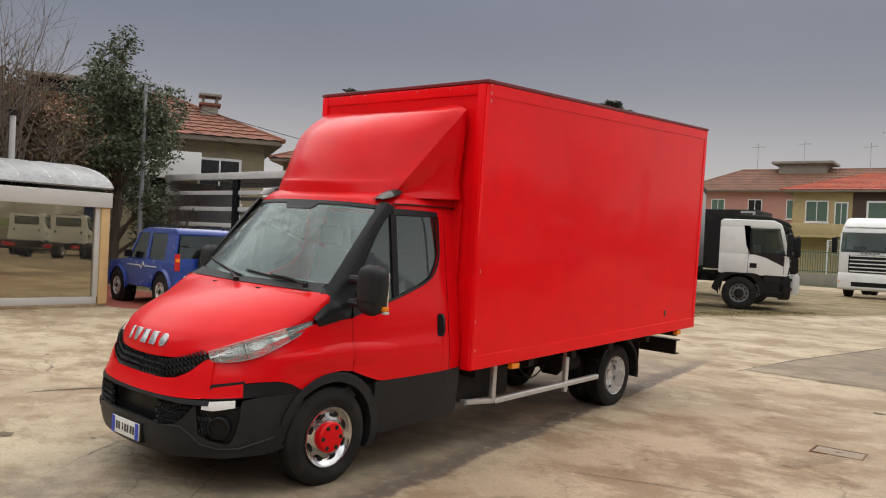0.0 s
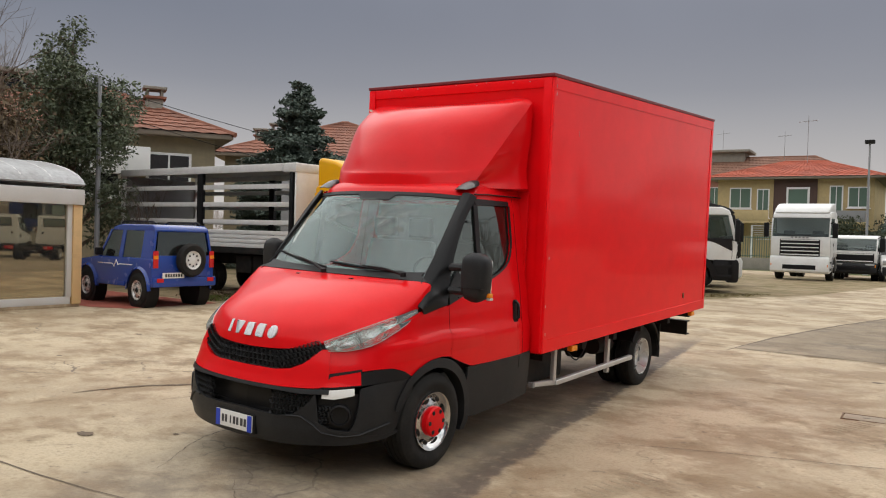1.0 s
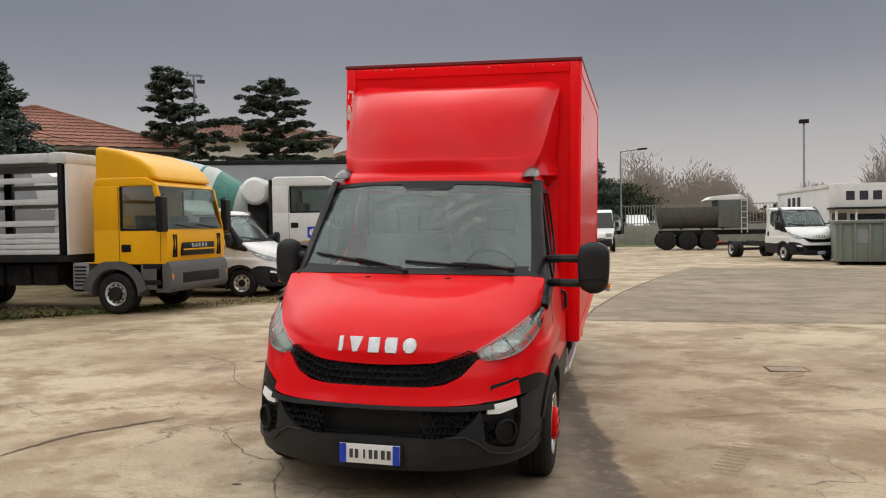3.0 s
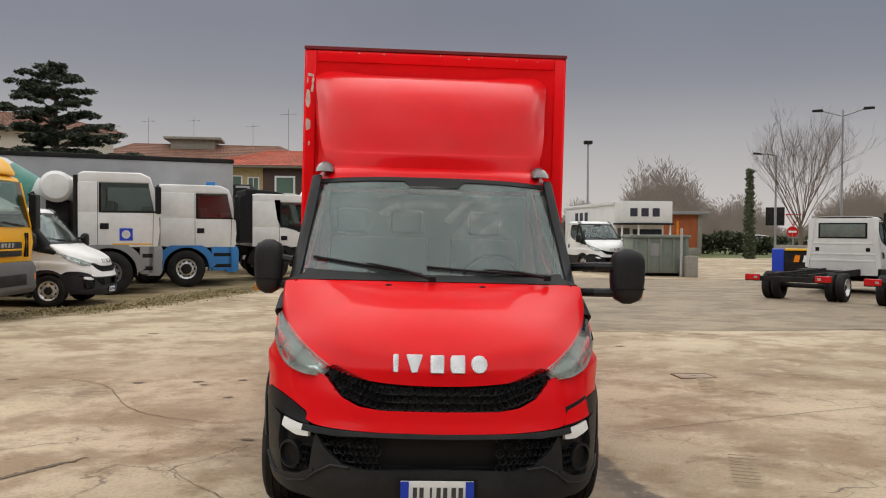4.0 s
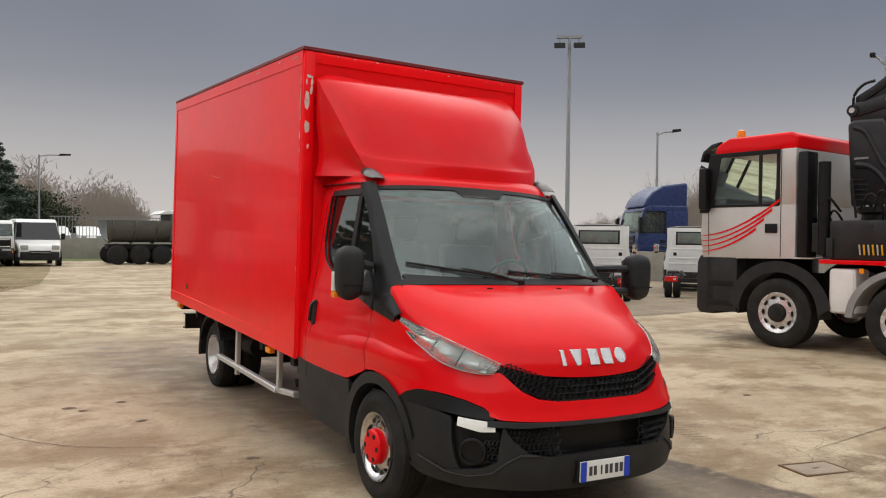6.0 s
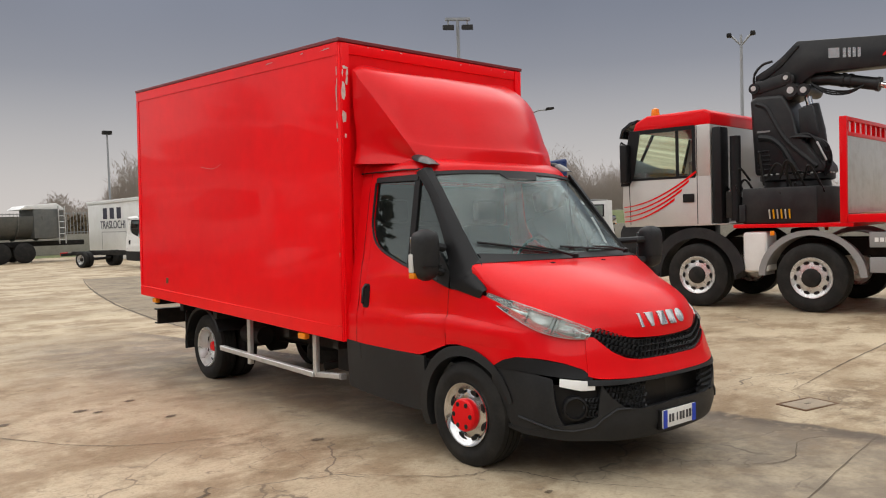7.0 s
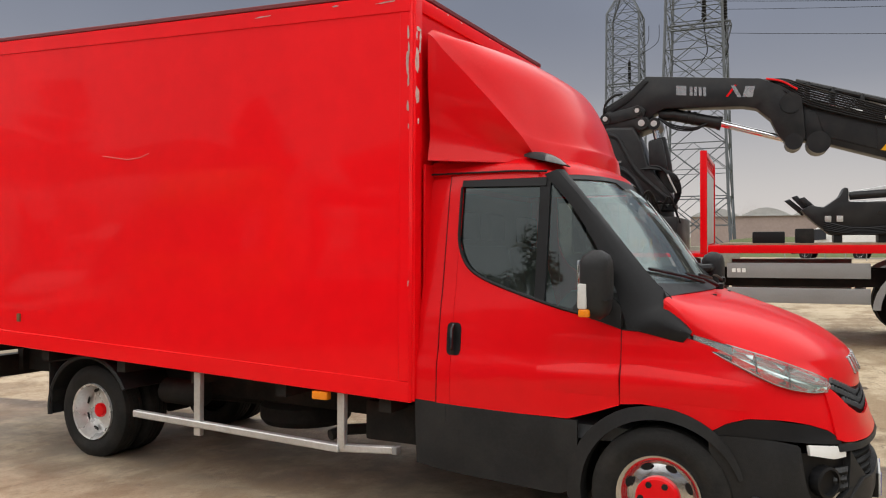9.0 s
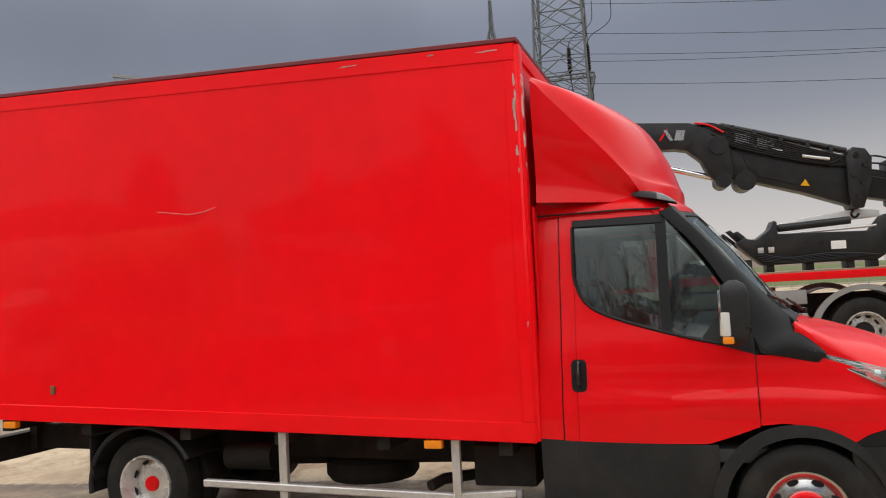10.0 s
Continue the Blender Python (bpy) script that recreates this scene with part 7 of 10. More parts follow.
def car(m, label, paint, kind="hatchback", category="car"):
    """A small car or van, nose at y = 0."""
    v = thing(kind, m, label, category)
    if kind == "delivery_van":
        L, h, w = 5.4, 2.3, 2.0
        prof = [(0.05, 0.42), (0.0, 0.75), (0.15, 1.0), (0.95, 1.22), (1.55, 2.1), (1.9, 2.25), (5.3, 2.3), (5.4, 2.0), (5.4, 0.42)]
        glassy = [(0.98, 1.25), (1.55, 2.06), (2.3, 2.06), (2.3, 1.35)]
        ax, r = (0.95, 4.4), 0.34
    else:
        L, h, w = 4.0, 1.47, 1.7
        prof = [(0.05, 0.30), (0.0, 0.55), (0.12, 0.75), (0.95, 0.95), (1.55, 1.40), (2.2, 1.47), (3.2, 1.42), (3.8, 1.02), (3.98, 0.8), (3.95, 0.32)]
        glassy = [(1.05, 0.97), (1.6, 1.36), (2.2, 1.41), (3.1, 1.37), (3.55, 1.02)]
        ax, r = (0.75, 3.25), 0.31
    belt = 1.2 if h > 2 else 0.92

    def shape(bm):
        """Narrows the glasshouse towards the roof and rounds the nose and tail in plan."""
        for p in bm.verts:
            nose, tail = max(0.0, 0.9 - p.co.y) / 0.9, max(0.0, p.co.y - L + 0.5) / 0.5
            p.co.x *= (1 - 0.13 * max(0.0, p.co.z - belt) / (h - belt)) * (1 - 0.17 * nose ** 2) * (1 - 0.06 * tail ** 2)
        return bm

    hull = prism(prof, -w / 2, w / 2, "x", 0.09, 3)
    body = part("car_body", shape(hull), paint, v)
    for k in (-1, 1):
        part("side_glass", shape(prism(glassy, k * (w / 2 + 0.002), k * (w / 2 - 0.03), "x", 0.0)), BLACK_GLOSS, v)
        part("headlamp", box(k * (w / 2 - 0.34) - 0.16, -0.01, 0.62 if h < 2 else 0.8, k * (w / 2 - 0.34) + 0.16, 0.2, 0.78 if h < 2 else 1.0, 0.03), LAMP_CLEAR, v)
        part("mirror", box(k * (w / 2 + 0.12) - 0.09, glassy[0][0] + 0.1, glassy[0][1] + 0.02, k * (w / 2 + 0.12) + 0.09, glassy[0][0] + 0.25, glassy[0][1] + (0.18 if h < 2 else 0.32), 0.03), BLACK, v)
        for y in ax:
            wheel(v, k * (w / 2 + 0.002), y, r, r, 0.2, k, r * 0.62, STEEL, 0.03, None, 0.06, 0.0, steps=24)
            part("wheel_arch", lathe([(k * (w / 2 - 0.2), r + 0.07), (k * (w / 2 + 0.001), r + 0.07)], "x", 24, at=(0, y, r)), BLACK, v)
    g0, g1 = glassy[0], glassy[1]
    ws = sheet([[(x, g0[0] - 0.03, g0[1] + 0.015) for x in (-w / 2 + 0.04, 0, w / 2 - 0.04)], [(x, g1[0] - 0.03, g1[1] + 0.03) for x in (-w / 2 + 0.06, 0, w / 2 - 0.06)]], 0.01)
    part("windscreen", shape(ws), BLACK_GLOSS, v)
    part("bumper", shape(box(-w / 2 + 0.02, -0.05, 0.30, w / 2 - 0.02, 0.10, 0.52 if h < 2 else 0.70, 0.05)), PLASTIC if h > 2 else paint, v)
    if h > 2:
        gr = part("grille", box(-0.46, -0.06, 0.56, 0.46, -0.03, 0.74, 0.02), BLACK, v)
        part("grille_bar", box(-0.42, -0.066, 0.64, 0.42, -0.056, 0.665, 0.004), CHROME, gr)
    else:
        part("grille", box(-0.5, -0.055, 0.4, 0.5, -0.04, 0.5, 0.01), BLACK, v)
    return v


car(frame_of(-0.05, 37.6, 178), "white delivery van with black bumper", WHITE, "delivery_van", "van")
car(pose(31.0, 58.0, 0, 0, 0, 80), "pale silver hatchback parked on the road", SILVER)
terrace = part("raised_pavement", box(-2.0, 55.4, 0.0, 12.0, 61.0, 0.62, 0.02), material("far_paving", (0.30, 0.28, 0.25), 0.9, vary=0.2, scale=2))
tagged(terrace, "raised grey paving beyond the yard wall", "pavement", kind="structure")
for i in range(5):
    car(pose(0.4 + i * 2.05, 55.9 + i * 0.15, 0.62, 0, 0, 4), "pale car parked beyond the yard wall", random.choice([WHITE, SILVER, WHITE]))

TINTED = glass("tinted_car_glass", (0.45, 0.55, 0.52), 0.4, 0.02, dirt=0.03, ior=2.0)
# blue off-road car
suv = thing("off_road_car", pose(-12.30, 5.62, 0.0, 0, 0, -92) @ Matrix.Diagonal((0.93, 0.86, 0.99, 1)), "metallic blue small off-road car with rear spare wheel", "car")
v = suv
low = part("car_body", prism([(0.0, 0.42), (-0.03, 0.62), (0.05, 0.88), (1.05, 0.98), (3.35, 1.0), (3.42, 0.95), (3.42, 0.42)], -0.76, 0.76, "x", 0.05, 3), BLUE, v)
part("roof", prism([(1.48, 1.52), (1.62, 1.62), (1.9, 1.66), (3.2, 1.66), (3.33, 1.60), (3.35, 1.52)], -0.66, 0.66, "x", 0.04, 3), BLUE, v)
for k in (-1, 1):
    for y0, y1, t0, t1 in ((1.08, 1.18, 1.46, 1.54), (1.98, 2.14, 2.0, 2.14), (2.92, 3.38, 2.90, 3.33)):
        bm = bmesh.new()
        a = [(k * 0.75, y0, 0.98), (k * 0.75, y1, 0.98), (k * 0.655, t1, 1.55), (k * 0.655, t0, 1.55)]
        b = [(x - k * 0.05, y, z) for x, y, z in a]
        va, vb = [bm.verts.new(p) for p in a], [bm.verts.new(p) for p in b]
        bm.faces.new(va), bm.faces.new(vb[::-1])
        for i in range(4):
            bm.faces.new((va[i], vb[i], vb[(i + 1) % 4], va[(i + 1) % 4]))
        bmesh.ops.recalc_face_normals(bm, faces=bm.faces)
        part("pillar", bm, BLUE, v)
    g = sheet([[(k * 0.735, 1.12, 0.99), (k * 0.735, 3.33, 0.99)], [(k * 0.645, 1.50, 1.55), (k * 0.645, 3.30, 1.55)]], 0.006)
    part("side_window", g, TINTED, v)
    part("roof_rail", rod([(k * 0.55, 1.75, 1.68), (k * 0.55, 1.85, 1.72), (k * 0.55, 3.05, 1.72), (k * 0.55, 3.15, 1.68)], 0.018, 6), BLACK, v)
    part("sill_trim", box(k * 0.765 - 0.02, 0.95, 0.40, k * 0.765 + 0.02, 2.3, 0.50, 0.01), BLUE, v)
    for y in (0.62, 2.86):
        ar = sheet([[(k * 0.80, y + math.cos(radians(t)) * 0.43, 0.345 + math.sin(radians(t)) * 0.42) for t in np.linspace(0, 180, 16)], [(k * 0.74, y + math.cos(radians(t)) * 0.48, 0.345 + math.sin(radians(t)) * 0.47) for t in np.linspace(0, 180, 16)]], 0.02)
        part("wheel_arch_flare", ar, BLUE, v)
        part("wheel_well", lathe([(k * 0.5, 0.42), (k * 0.772, 0.42)], "x", 24, at=(0, y, 0.345)), BLACK, v)
        wheel(v, k * 0.80, y, 0.345, 0.345, 0.2, k, 0.20, STEEL, 0.03, None, 0.05, 0.01, slots=6, steps=28)
    tl = part("tail_lamp", box(k * 0.69 - 0.06, 3.41, 0.80, k * 0.69 + 0.06, 3.44, 1.14, 0.015), RED_LENS, v, "red tail lamp")
    part("tail_indicator", box(k * 0.69 - 0.055, 3.435, 0.98, k * 0.69 + 0.055, 3.445, 1.05), ORANGE, tl)
    part("mirror", box(k * 0.86 - 0.09, 1.28, 1.0, k * 0.86 + 0.09, 1.36, 1.16, 0.03), BLACK, v)
    zig = [(k * 0.769, y, z) for y, z in ((1.1, 0.84), (1.75, 0.84), (1.82, 0.78), (1.92, 0.92), (2.0, 0.82), (2.06, 0.84), (2.6, 0.84))]
    part("pulse_stripe", rod(zig, 0.010, 5), PLATE, v, "white pulse-line stripe")
    part("rear_reflector", box(k * 0.62 - 0.08, 3.50, 0.52, k * 0.62 + 0.08, 3.515, 0.60, 0.01), RED_LENS, v)
part("rear_glass", sheet([[(-0.64, 3.36, 1.05), (0.64, 3.36, 1.05)], [(-0.57, 3.31, 1.52), (0.57, 3.31, 1.52)]], 0.006), TINTED, v)
part("tailgate", box(-0.70, 3.36, 0.50, 0.70, 3.425, 1.05, 0.02), BLUE, v)
part("rear_bumper", box(-0.78, 3.34, 0.42, 0.78, 3.50, 0.62, 0.04), BLUE, v)
part("front_bumper", box(-0.78, -0.08, 0.42, 0.78, 0.1, 0.62, 0.04), BLUE, v)
part("windscreen", sheet([[(-0.68, 1.10, 0.99), (0.68, 1.10, 0.99)], [(-0.6, 1.48, 1.54), (0.6, 1.48, 1.54)]], 0.006), TINTED, v)
spare = part("spare_wheel", lathe([(3.45, 0.17), (3.44, 0.30), (3.47, 0.335), (3.60, 0.335), (3.635, 0.30), (3.63, 0.20), (3.60, 0.185)], "y", 28, at=(-0.10, 0, 0.96)), RUBBER, v, "spare wheel with white steel rim")
part("spare_rim", lathe([(3.60, 0.19), (3.635, 0.185), (3.60, 0.14), (3.62, 0.07), (3.63, 0.0)], "y", 24, at=(-0.10, 0, 0.96)), WHITE, spare)
for i in range(8):
    a = 2 * math.pi * i / 8
    part("rim_hole", lathe([(3.618, 0.022), (3.624, 0.0)], "y", 8, at=(-0.10 + 0.12 * math.cos(a), 0, 0.96 + 0.12 * math.sin(a))), BLACK, spare)
pl = part("number_plate", box(0.05, 3.50, 0.60, 0.57, 3.515, 0.71, 0.003), PLATE, v)
for i in range(7):
    part("plate_bar", box(0.10 + i * 0.062, 3.515, 0.625, 0.14 + i * 0.062, 3.518, 0.69), BLACK, pl)
for x in (-0.34, 0.34):
    part("seat_back", box(x - 0.22, 1.95, 0.95, x + 0.22, 2.08, 1.40, 0.04), DARK_IN, v)
    part("headrest", box(x - 0.12, 2.0, 1.40, x + 0.12, 2.08, 1.56, 0.03), DARK_IN, v)
part("cabin_floor", box(-0.72, 1.1, 0.985, 0.72, 3.3, 1.003), DARK_IN, v)

# ---- laid surfaces, marks and covers ----
flat("asphalt_patch", [(0.75, 8.0), (6, 7.9), (12, 8.2), (40, 8.6), (40, 20), (9, 22), (3.6, 23), (1.9, 16), (0.95, 10.5)], 0.004, ASPHALT, "darker old asphalt patch with worn edges", "asphalt")
flat("dirt_strip", [(-9.6, 6.7), (-8.0, 8.3), (-6.2, 10.2), (-5.1, 12.5), (-4.2, 14.8), (-2.6, 19.0), (-1.1, 23.0), (-0.2, 31), (0.6, 40), (-60, 40), (-60, 6.7)], 0.004, DIRT, "brown gravel and dirt under the parked lorries", "dirt")
flat("red_paving", [(-10.45, 4.15), (-9.7, 4.5), (-9.65, 6.6), (-16, 6.6), (-16, 4.15)], 0.008, RED_PAVING, "reddish paving beside the showroom", "paving")
flat("grass_verge", [(-20, 46), (60, 44), (120, 60), (120, 140), (-20, 140)], 0.006, GRASS_SOIL, "dull winter grass beyond the yard", "grass")

random.seed(7)


def ribbon(name, pts, width, mat, label, z=0.005, jitter=0.35, parent=None):
    """A thin uneven line laid on the ground."""
    fine = spline([(x, y) for x, y in pts], max(12, int(22 * len(pts))))
    L, R, wander = [], [], 0.0
    for i, p in enumerate(fine):
        d = fine[min(i + 1, len(fine) - 1)] - fine[max(i - 1, 0)]
        d = d / (np.hypot(*d) + 1e-9)
        n = np.array([-d[1], d[0]])
        taper = min(1.0, 0.25 + 3 * min(i, len(fine) - 1 - i) / len(fine))
        w = width * taper * (1 + 0.6 * random.uniform(-jitter, jitter)) / 2
        wander = 0.82 * wander + random.uniform(-jitter, jitter)
        q = p + n * wander * (0.25 * width + 0.008)
        L.append((*(q + n * w), lean(*(q + n * w)) + z)), R.append((*(q - n * w), lean(*(q - n * w)) + z))
    ob = part(name, sheet([R, L]), mat, parent, smooth=False)
    return tagged(ob, label, "ground mark", kind="structure")


CRACK = material("crack_dirt", (0.115, 0.088, 0.064), 0.95, vary=0.3, scale=10)
DAMP = material("damp_stain", (0.125, 0.09, 0.058), 0.8, vary=0.3, scale=4)
ribbon("slab_joint", [(1.3, 1.40), (2.2, 1.72), (3.48, 2.09), (5.0, 2.5)], 0.008, CRACK, "thin joint between concrete slabs")
ribbon("slab_joint", [(2.5, -0.45), (4.2, -0.28), (5.9, -0.1), (7.5, 0.23), (11, 0.6)], 0.012, CRACK, "thin joint between concrete slabs")
ribbon("slab_joint", [(0.9, 7.93), (4, 7.8), (8, 7.95), (14, 8.2)], 0.022, CRACK, "dark joint along the asphalt edge")
ribbon("slab_joint", [(0.72, 7.75), (0.80, 9.0), (0.95, 10.5), (1.35, 13.2), (1.9, 16.0), (2.7, 19.5), (3.6, 23.0)], 0.05, CRACK, "dark joint along the asphalt edge")
ribbon("slab_joint", [(-9.0, -2.2), (-5, -1.7), (-1.5, -1.9), (1.6, -1.5)], 0.010, CRACK, "thin joint between concrete slabs")
ribbon("ground_crack", [(-0.33, -1.31), (-0.71, -0.67), (-0.86, -0.22), (-1.21, -0.08), (-1.8, 0.66)], 0.008, CRACK, "branching crack in the concrete", jitter=0.9)
ribbon("ground_crack", [(0.2, -1.1), (0.6, -1.35), (1.2, -1.2), (1.6, -1.6)], 0.007, CRACK, "branching crack in the concrete", jitter=0.9)
ribbon("ground_crack", [(-1.2, 1.5), (-2.4, 2.2), (-3.3, 3.6), (-4.8, 4.2)], 0.007, CRACK, "fine crack in the concrete", jitter=0.9)
ribbon("drain_stain", [(-2.95, -0.4), (-2.79, 0.2), (-2.53, 0.54), (-2.3, 0.8)], 0.05, DAMP, "dark damp streak on the concrete", jitter=0.5)
SPOTS = [(-1.41, -1.16, 0.17), (-4.24, 3.85, 0.14), (-1.3, 1.2, 0.10), (-1.76, 2.72, 0.11), (-2.23, 3.54, 0.13), (-2.13, 3.37, 0.09), (-2.84, 3.55, 0.15), (-1.79, 3.59, 0.11), (-3.1, 1.1, 0.07), (-0.95, -0.7, 0.06),
         (3.9, 1.2, 0.12), (4.6, -0.9, 0.16), (2.9, 6.2, 0.15), (-3.6, -1.6, 0.08), (-5.2, 0.7, 0.10), (-6.3, 2.5, 0.16), (-3.9, 7.6, 0.2)]
for x, y, r in SPOTS:
    r *= 0.36
    bm = bmesh.new()
    n = 30
    ring = [bm.verts.new((x + 1.5 * r * random.uniform(0.45, 1.15) * math.cos(2 * math.pi * i / n), y + r * random.uniform(0.55, 1.1) * math.sin(2 * math.pi * i / n), 0)) for i in range(n)]
    for q in ring:
        q.co.z = lean(q.co.x, q.co.y) + 0.0045
    bm.faces.new(ring)
    tagged(part("oil_spot", bm, DAMP, smooth=False), "small dark oil spot on the concrete", "ground mark", kind="structure")
def cover(x, y, rot):
    v = thing("drain_cover", pose(x, y, lean(x, y) + 0.004, 0, 0.4, rot), "rusty square drain cover set in the concrete", "drain cover")
    rust = RUST
    for a, b, c, d in ((-0.21, -0.14, 0.21, -0.125), (-0.21, 0.125, 0.21, 0.14), (-0.21, -0.125, -0.195, 0.125), (0.195, -0.125, 0.21, 0.125)):
        part("cover_frame", box(a, b, -0.02, c, d, 0.003, 0.001), rust, v)
    part("cover_plate", box(-0.185, -0.115, -0.02, 0.185, 0.115, 0.001, 0.001), COVER, v)
    part("lifting_hole", box(-0.03, -0.012, 0.0, 0.03, 0.012, 0.002), CRACK, v)
    return v


PRINT = material("faint_print", (0.35, 0.28, 0.19), 0.9, vary=0.4, scale=12)
COVER = material("concrete_lid", (0.30, 0.245, 0.18), 0.85, vary=0.3, scale=9, bump=0.2, bump_scale=60)
RUST = material("rusty_iron", (0.16, 0.095, 0.055), 0.85, vary=0.35, scale=12)
cover(3.10, 3.92, 5), cover(2.17, -0.75, -12)
for x, y, rot in ((3.05, 3.4, 72), (2.14, 0.46, 70)):
    for i in range(9):
        a = radians(rot)
        bm = box(-0.09, -0.007, 0.001, 0.09, 0.007, 0.004)
        tagged(part("tyre_print", bm, PRINT, m=pose(x + math.cos(a) * (i - 4) * 0.08, y + math.sin(a) * (i - 4) * 0.08, 0, 0, 0, rot - 90), smooth=False), "faint tyre print on the concrete", "ground mark", kind="structure")

# ---- showroom ----
FRAME = material("white_aluminium", (0.56, 0.56, 0.54), 0.45, vary=0.06, dirt=(0.4, 0.38, 0.34), dirt_amount=0.4)
CREAM = material("cream_panel", (0.62, 0.42, 0.20), 0.6, vary=0.12)
PANE = glass("showroom_glass", (0.85, 0.72, 0.50), 0.7, 0.015, dirt=0.04, ior=4.2, shine=(0.95, 0.84, 0.60))
show = thing("showroom", Matrix(), "white glazed showroom pavilion with a curved ribbed roof", "building")
part("showroom_floor", box(-16.3, -8, 0.0, -10.66, 4.08, 0.06, 0.01), CONCRETE, show)
part("sill_beam", box(-10.78, -8, 0.06, -10.66, 3.88, 0.20, 0.01), FRAME, show)
part("gutter_beam", box(-10.80, -8, 1.98, -10.58, 4.10, 2.28, 0.02), FRAME, show)
part("end_beam", box(-16.3, 4.0, 1.98, -10.82, 4.10, 2.28, 0.02), FRAME, show)
part("corner_post", box(-10.82, 3.90, 0.06, -10.62, 4.08, 1.98, 0.015), CREAM, show, "ochre painted corner post")
part("corner_trim", box(-10.72, 3.80, 0.2, -10.66, 3.90, 1.98, 0.01), FRAME, show)
for y in (-7.9, -4.0, -0.1):
    part("mullion", box(-10.76, y, 0.20, -10.68, y + 0.08, 1.98, 0.01), FRAME, show)
for y0, y1 in ((-7.8, -4.02), (-3.9, -0.12), (0.0, 3.8)):
    part("pane", box(-10.725, y0, 0.2, -10.715, y1, 1.98), PANE, show, "large brown reflective pane")
part("end_wall", box(-16.3, 4.02, 0.06, -10.84, 4.08, 1.98, 0.01), FRAME, show)
part("back_wall", box(-16.4, -8, 0.06, -16.3, 4.08, 2.2, 0.01), WHITE, show)
rows = []
for y in (-8.0, 4.12):
    rows.append([(-10.62 - 5.72 * (0.5 - 0.5 * math.cos(t)), y, 2.28 + 0.62 * math.sin(t)) for t in np.linspace(0.12, math.pi - 0.12, 20)])
part("vault_roof", sheet(rows, 0.04), material("ribbed_plastic_roof", (0.34, 0.345, 0.35), 0.45, vary=0.3, scale=1.5, dirt=(0.16, 0.15, 0.13), dirt_amount=0.8, dirt_scale=1.2), show)
for i in range(22):
    y = -7.9 + i * 0.57
    part("roof_rib", rod([(-10.62 - 5.72 * (0.5 - 0.5 * math.cos(t)), y, 2.31 + 0.62 * math.sin(t)) for t in np.linspace(0.12, math.pi - 0.12, 16)], 0.02, 5), ALU, show)
part("flue", rod([(-12.6, 2.9, 2.6), (-12.6, 2.9, 3.8)], 0.06, 10), ALU, show)
part("flue_cap", lathe([(3.8, 0.09), (3.92, 0.09), (3.98, 0.0)], "z", 12, at=(-12.6, 2.9, 0)), CHASSIS, show)
gable = bmesh.new()
vs = [gable.verts.new((-10.62 - 5.72 * (0.5 - 0.5 * math.cos(t)), 4.09, 2.28 + 0.62 * math.sin(t))) for t in np.linspace(0.12, math.pi - 0.12, 20)]
gable.faces.new(vs)
part("gable", gable, FRAME, show)

# ---- houses ----
def tiles(name, color):
    return material(name, color, 0.85, vary=0.3, scale=1.2, bump=0.4, bump_scale=14, dirt=(color[0] * 0.45, color[1] * 0.5, color[2] * 0.5), dirt_amount=0.7, dirt_scale=0.9)


TILE, TILE_BROWN, TILE_RED = tiles("old_roof_tiles", (0.25, 0.10, 0.062)), tiles("brown_roof_tiles", (0.20, 0.095, 0.06)), tiles("red_roof_tiles", (0.42, 0.10, 0.055))
PLASTER_Y = material("ochre_plaster", (0.52, 0.40, 0.20), 0.9, vary=0.12, scale=0.7, dirt=(0.33, 0.26, 0.15), dirt_amount=0.5)
PLASTER_P = material("pink_plaster", (0.52, 0.27, 0.21), 0.9, vary=0.1, scale=0.6)
PLASTER_G = material("grey_green_plaster", (0.30, 0.25, 0.16), 0.9, vary=0.15, scale=0.8, dirt=(0.2, 0.18, 0.13), dirt_amount=0.5)
BROWN_WALL = material("dark_brown_plaster", (0.09, 0.055, 0.045), 0.9, vary=0.15)
SHUTTER = material("green_shutter", (0.10, 0.16, 0.12), 0.6, vary=0.1)
STONE = material("old_wall", (0.28, 0.26, 0.22), 0.9, vary=0.25, scale=2, bump=0.3, bump_scale=20)


EAVES = material("brown_eaves", (0.24, 0.20, 0.155), 0.85, vary=0.15, scale=2)


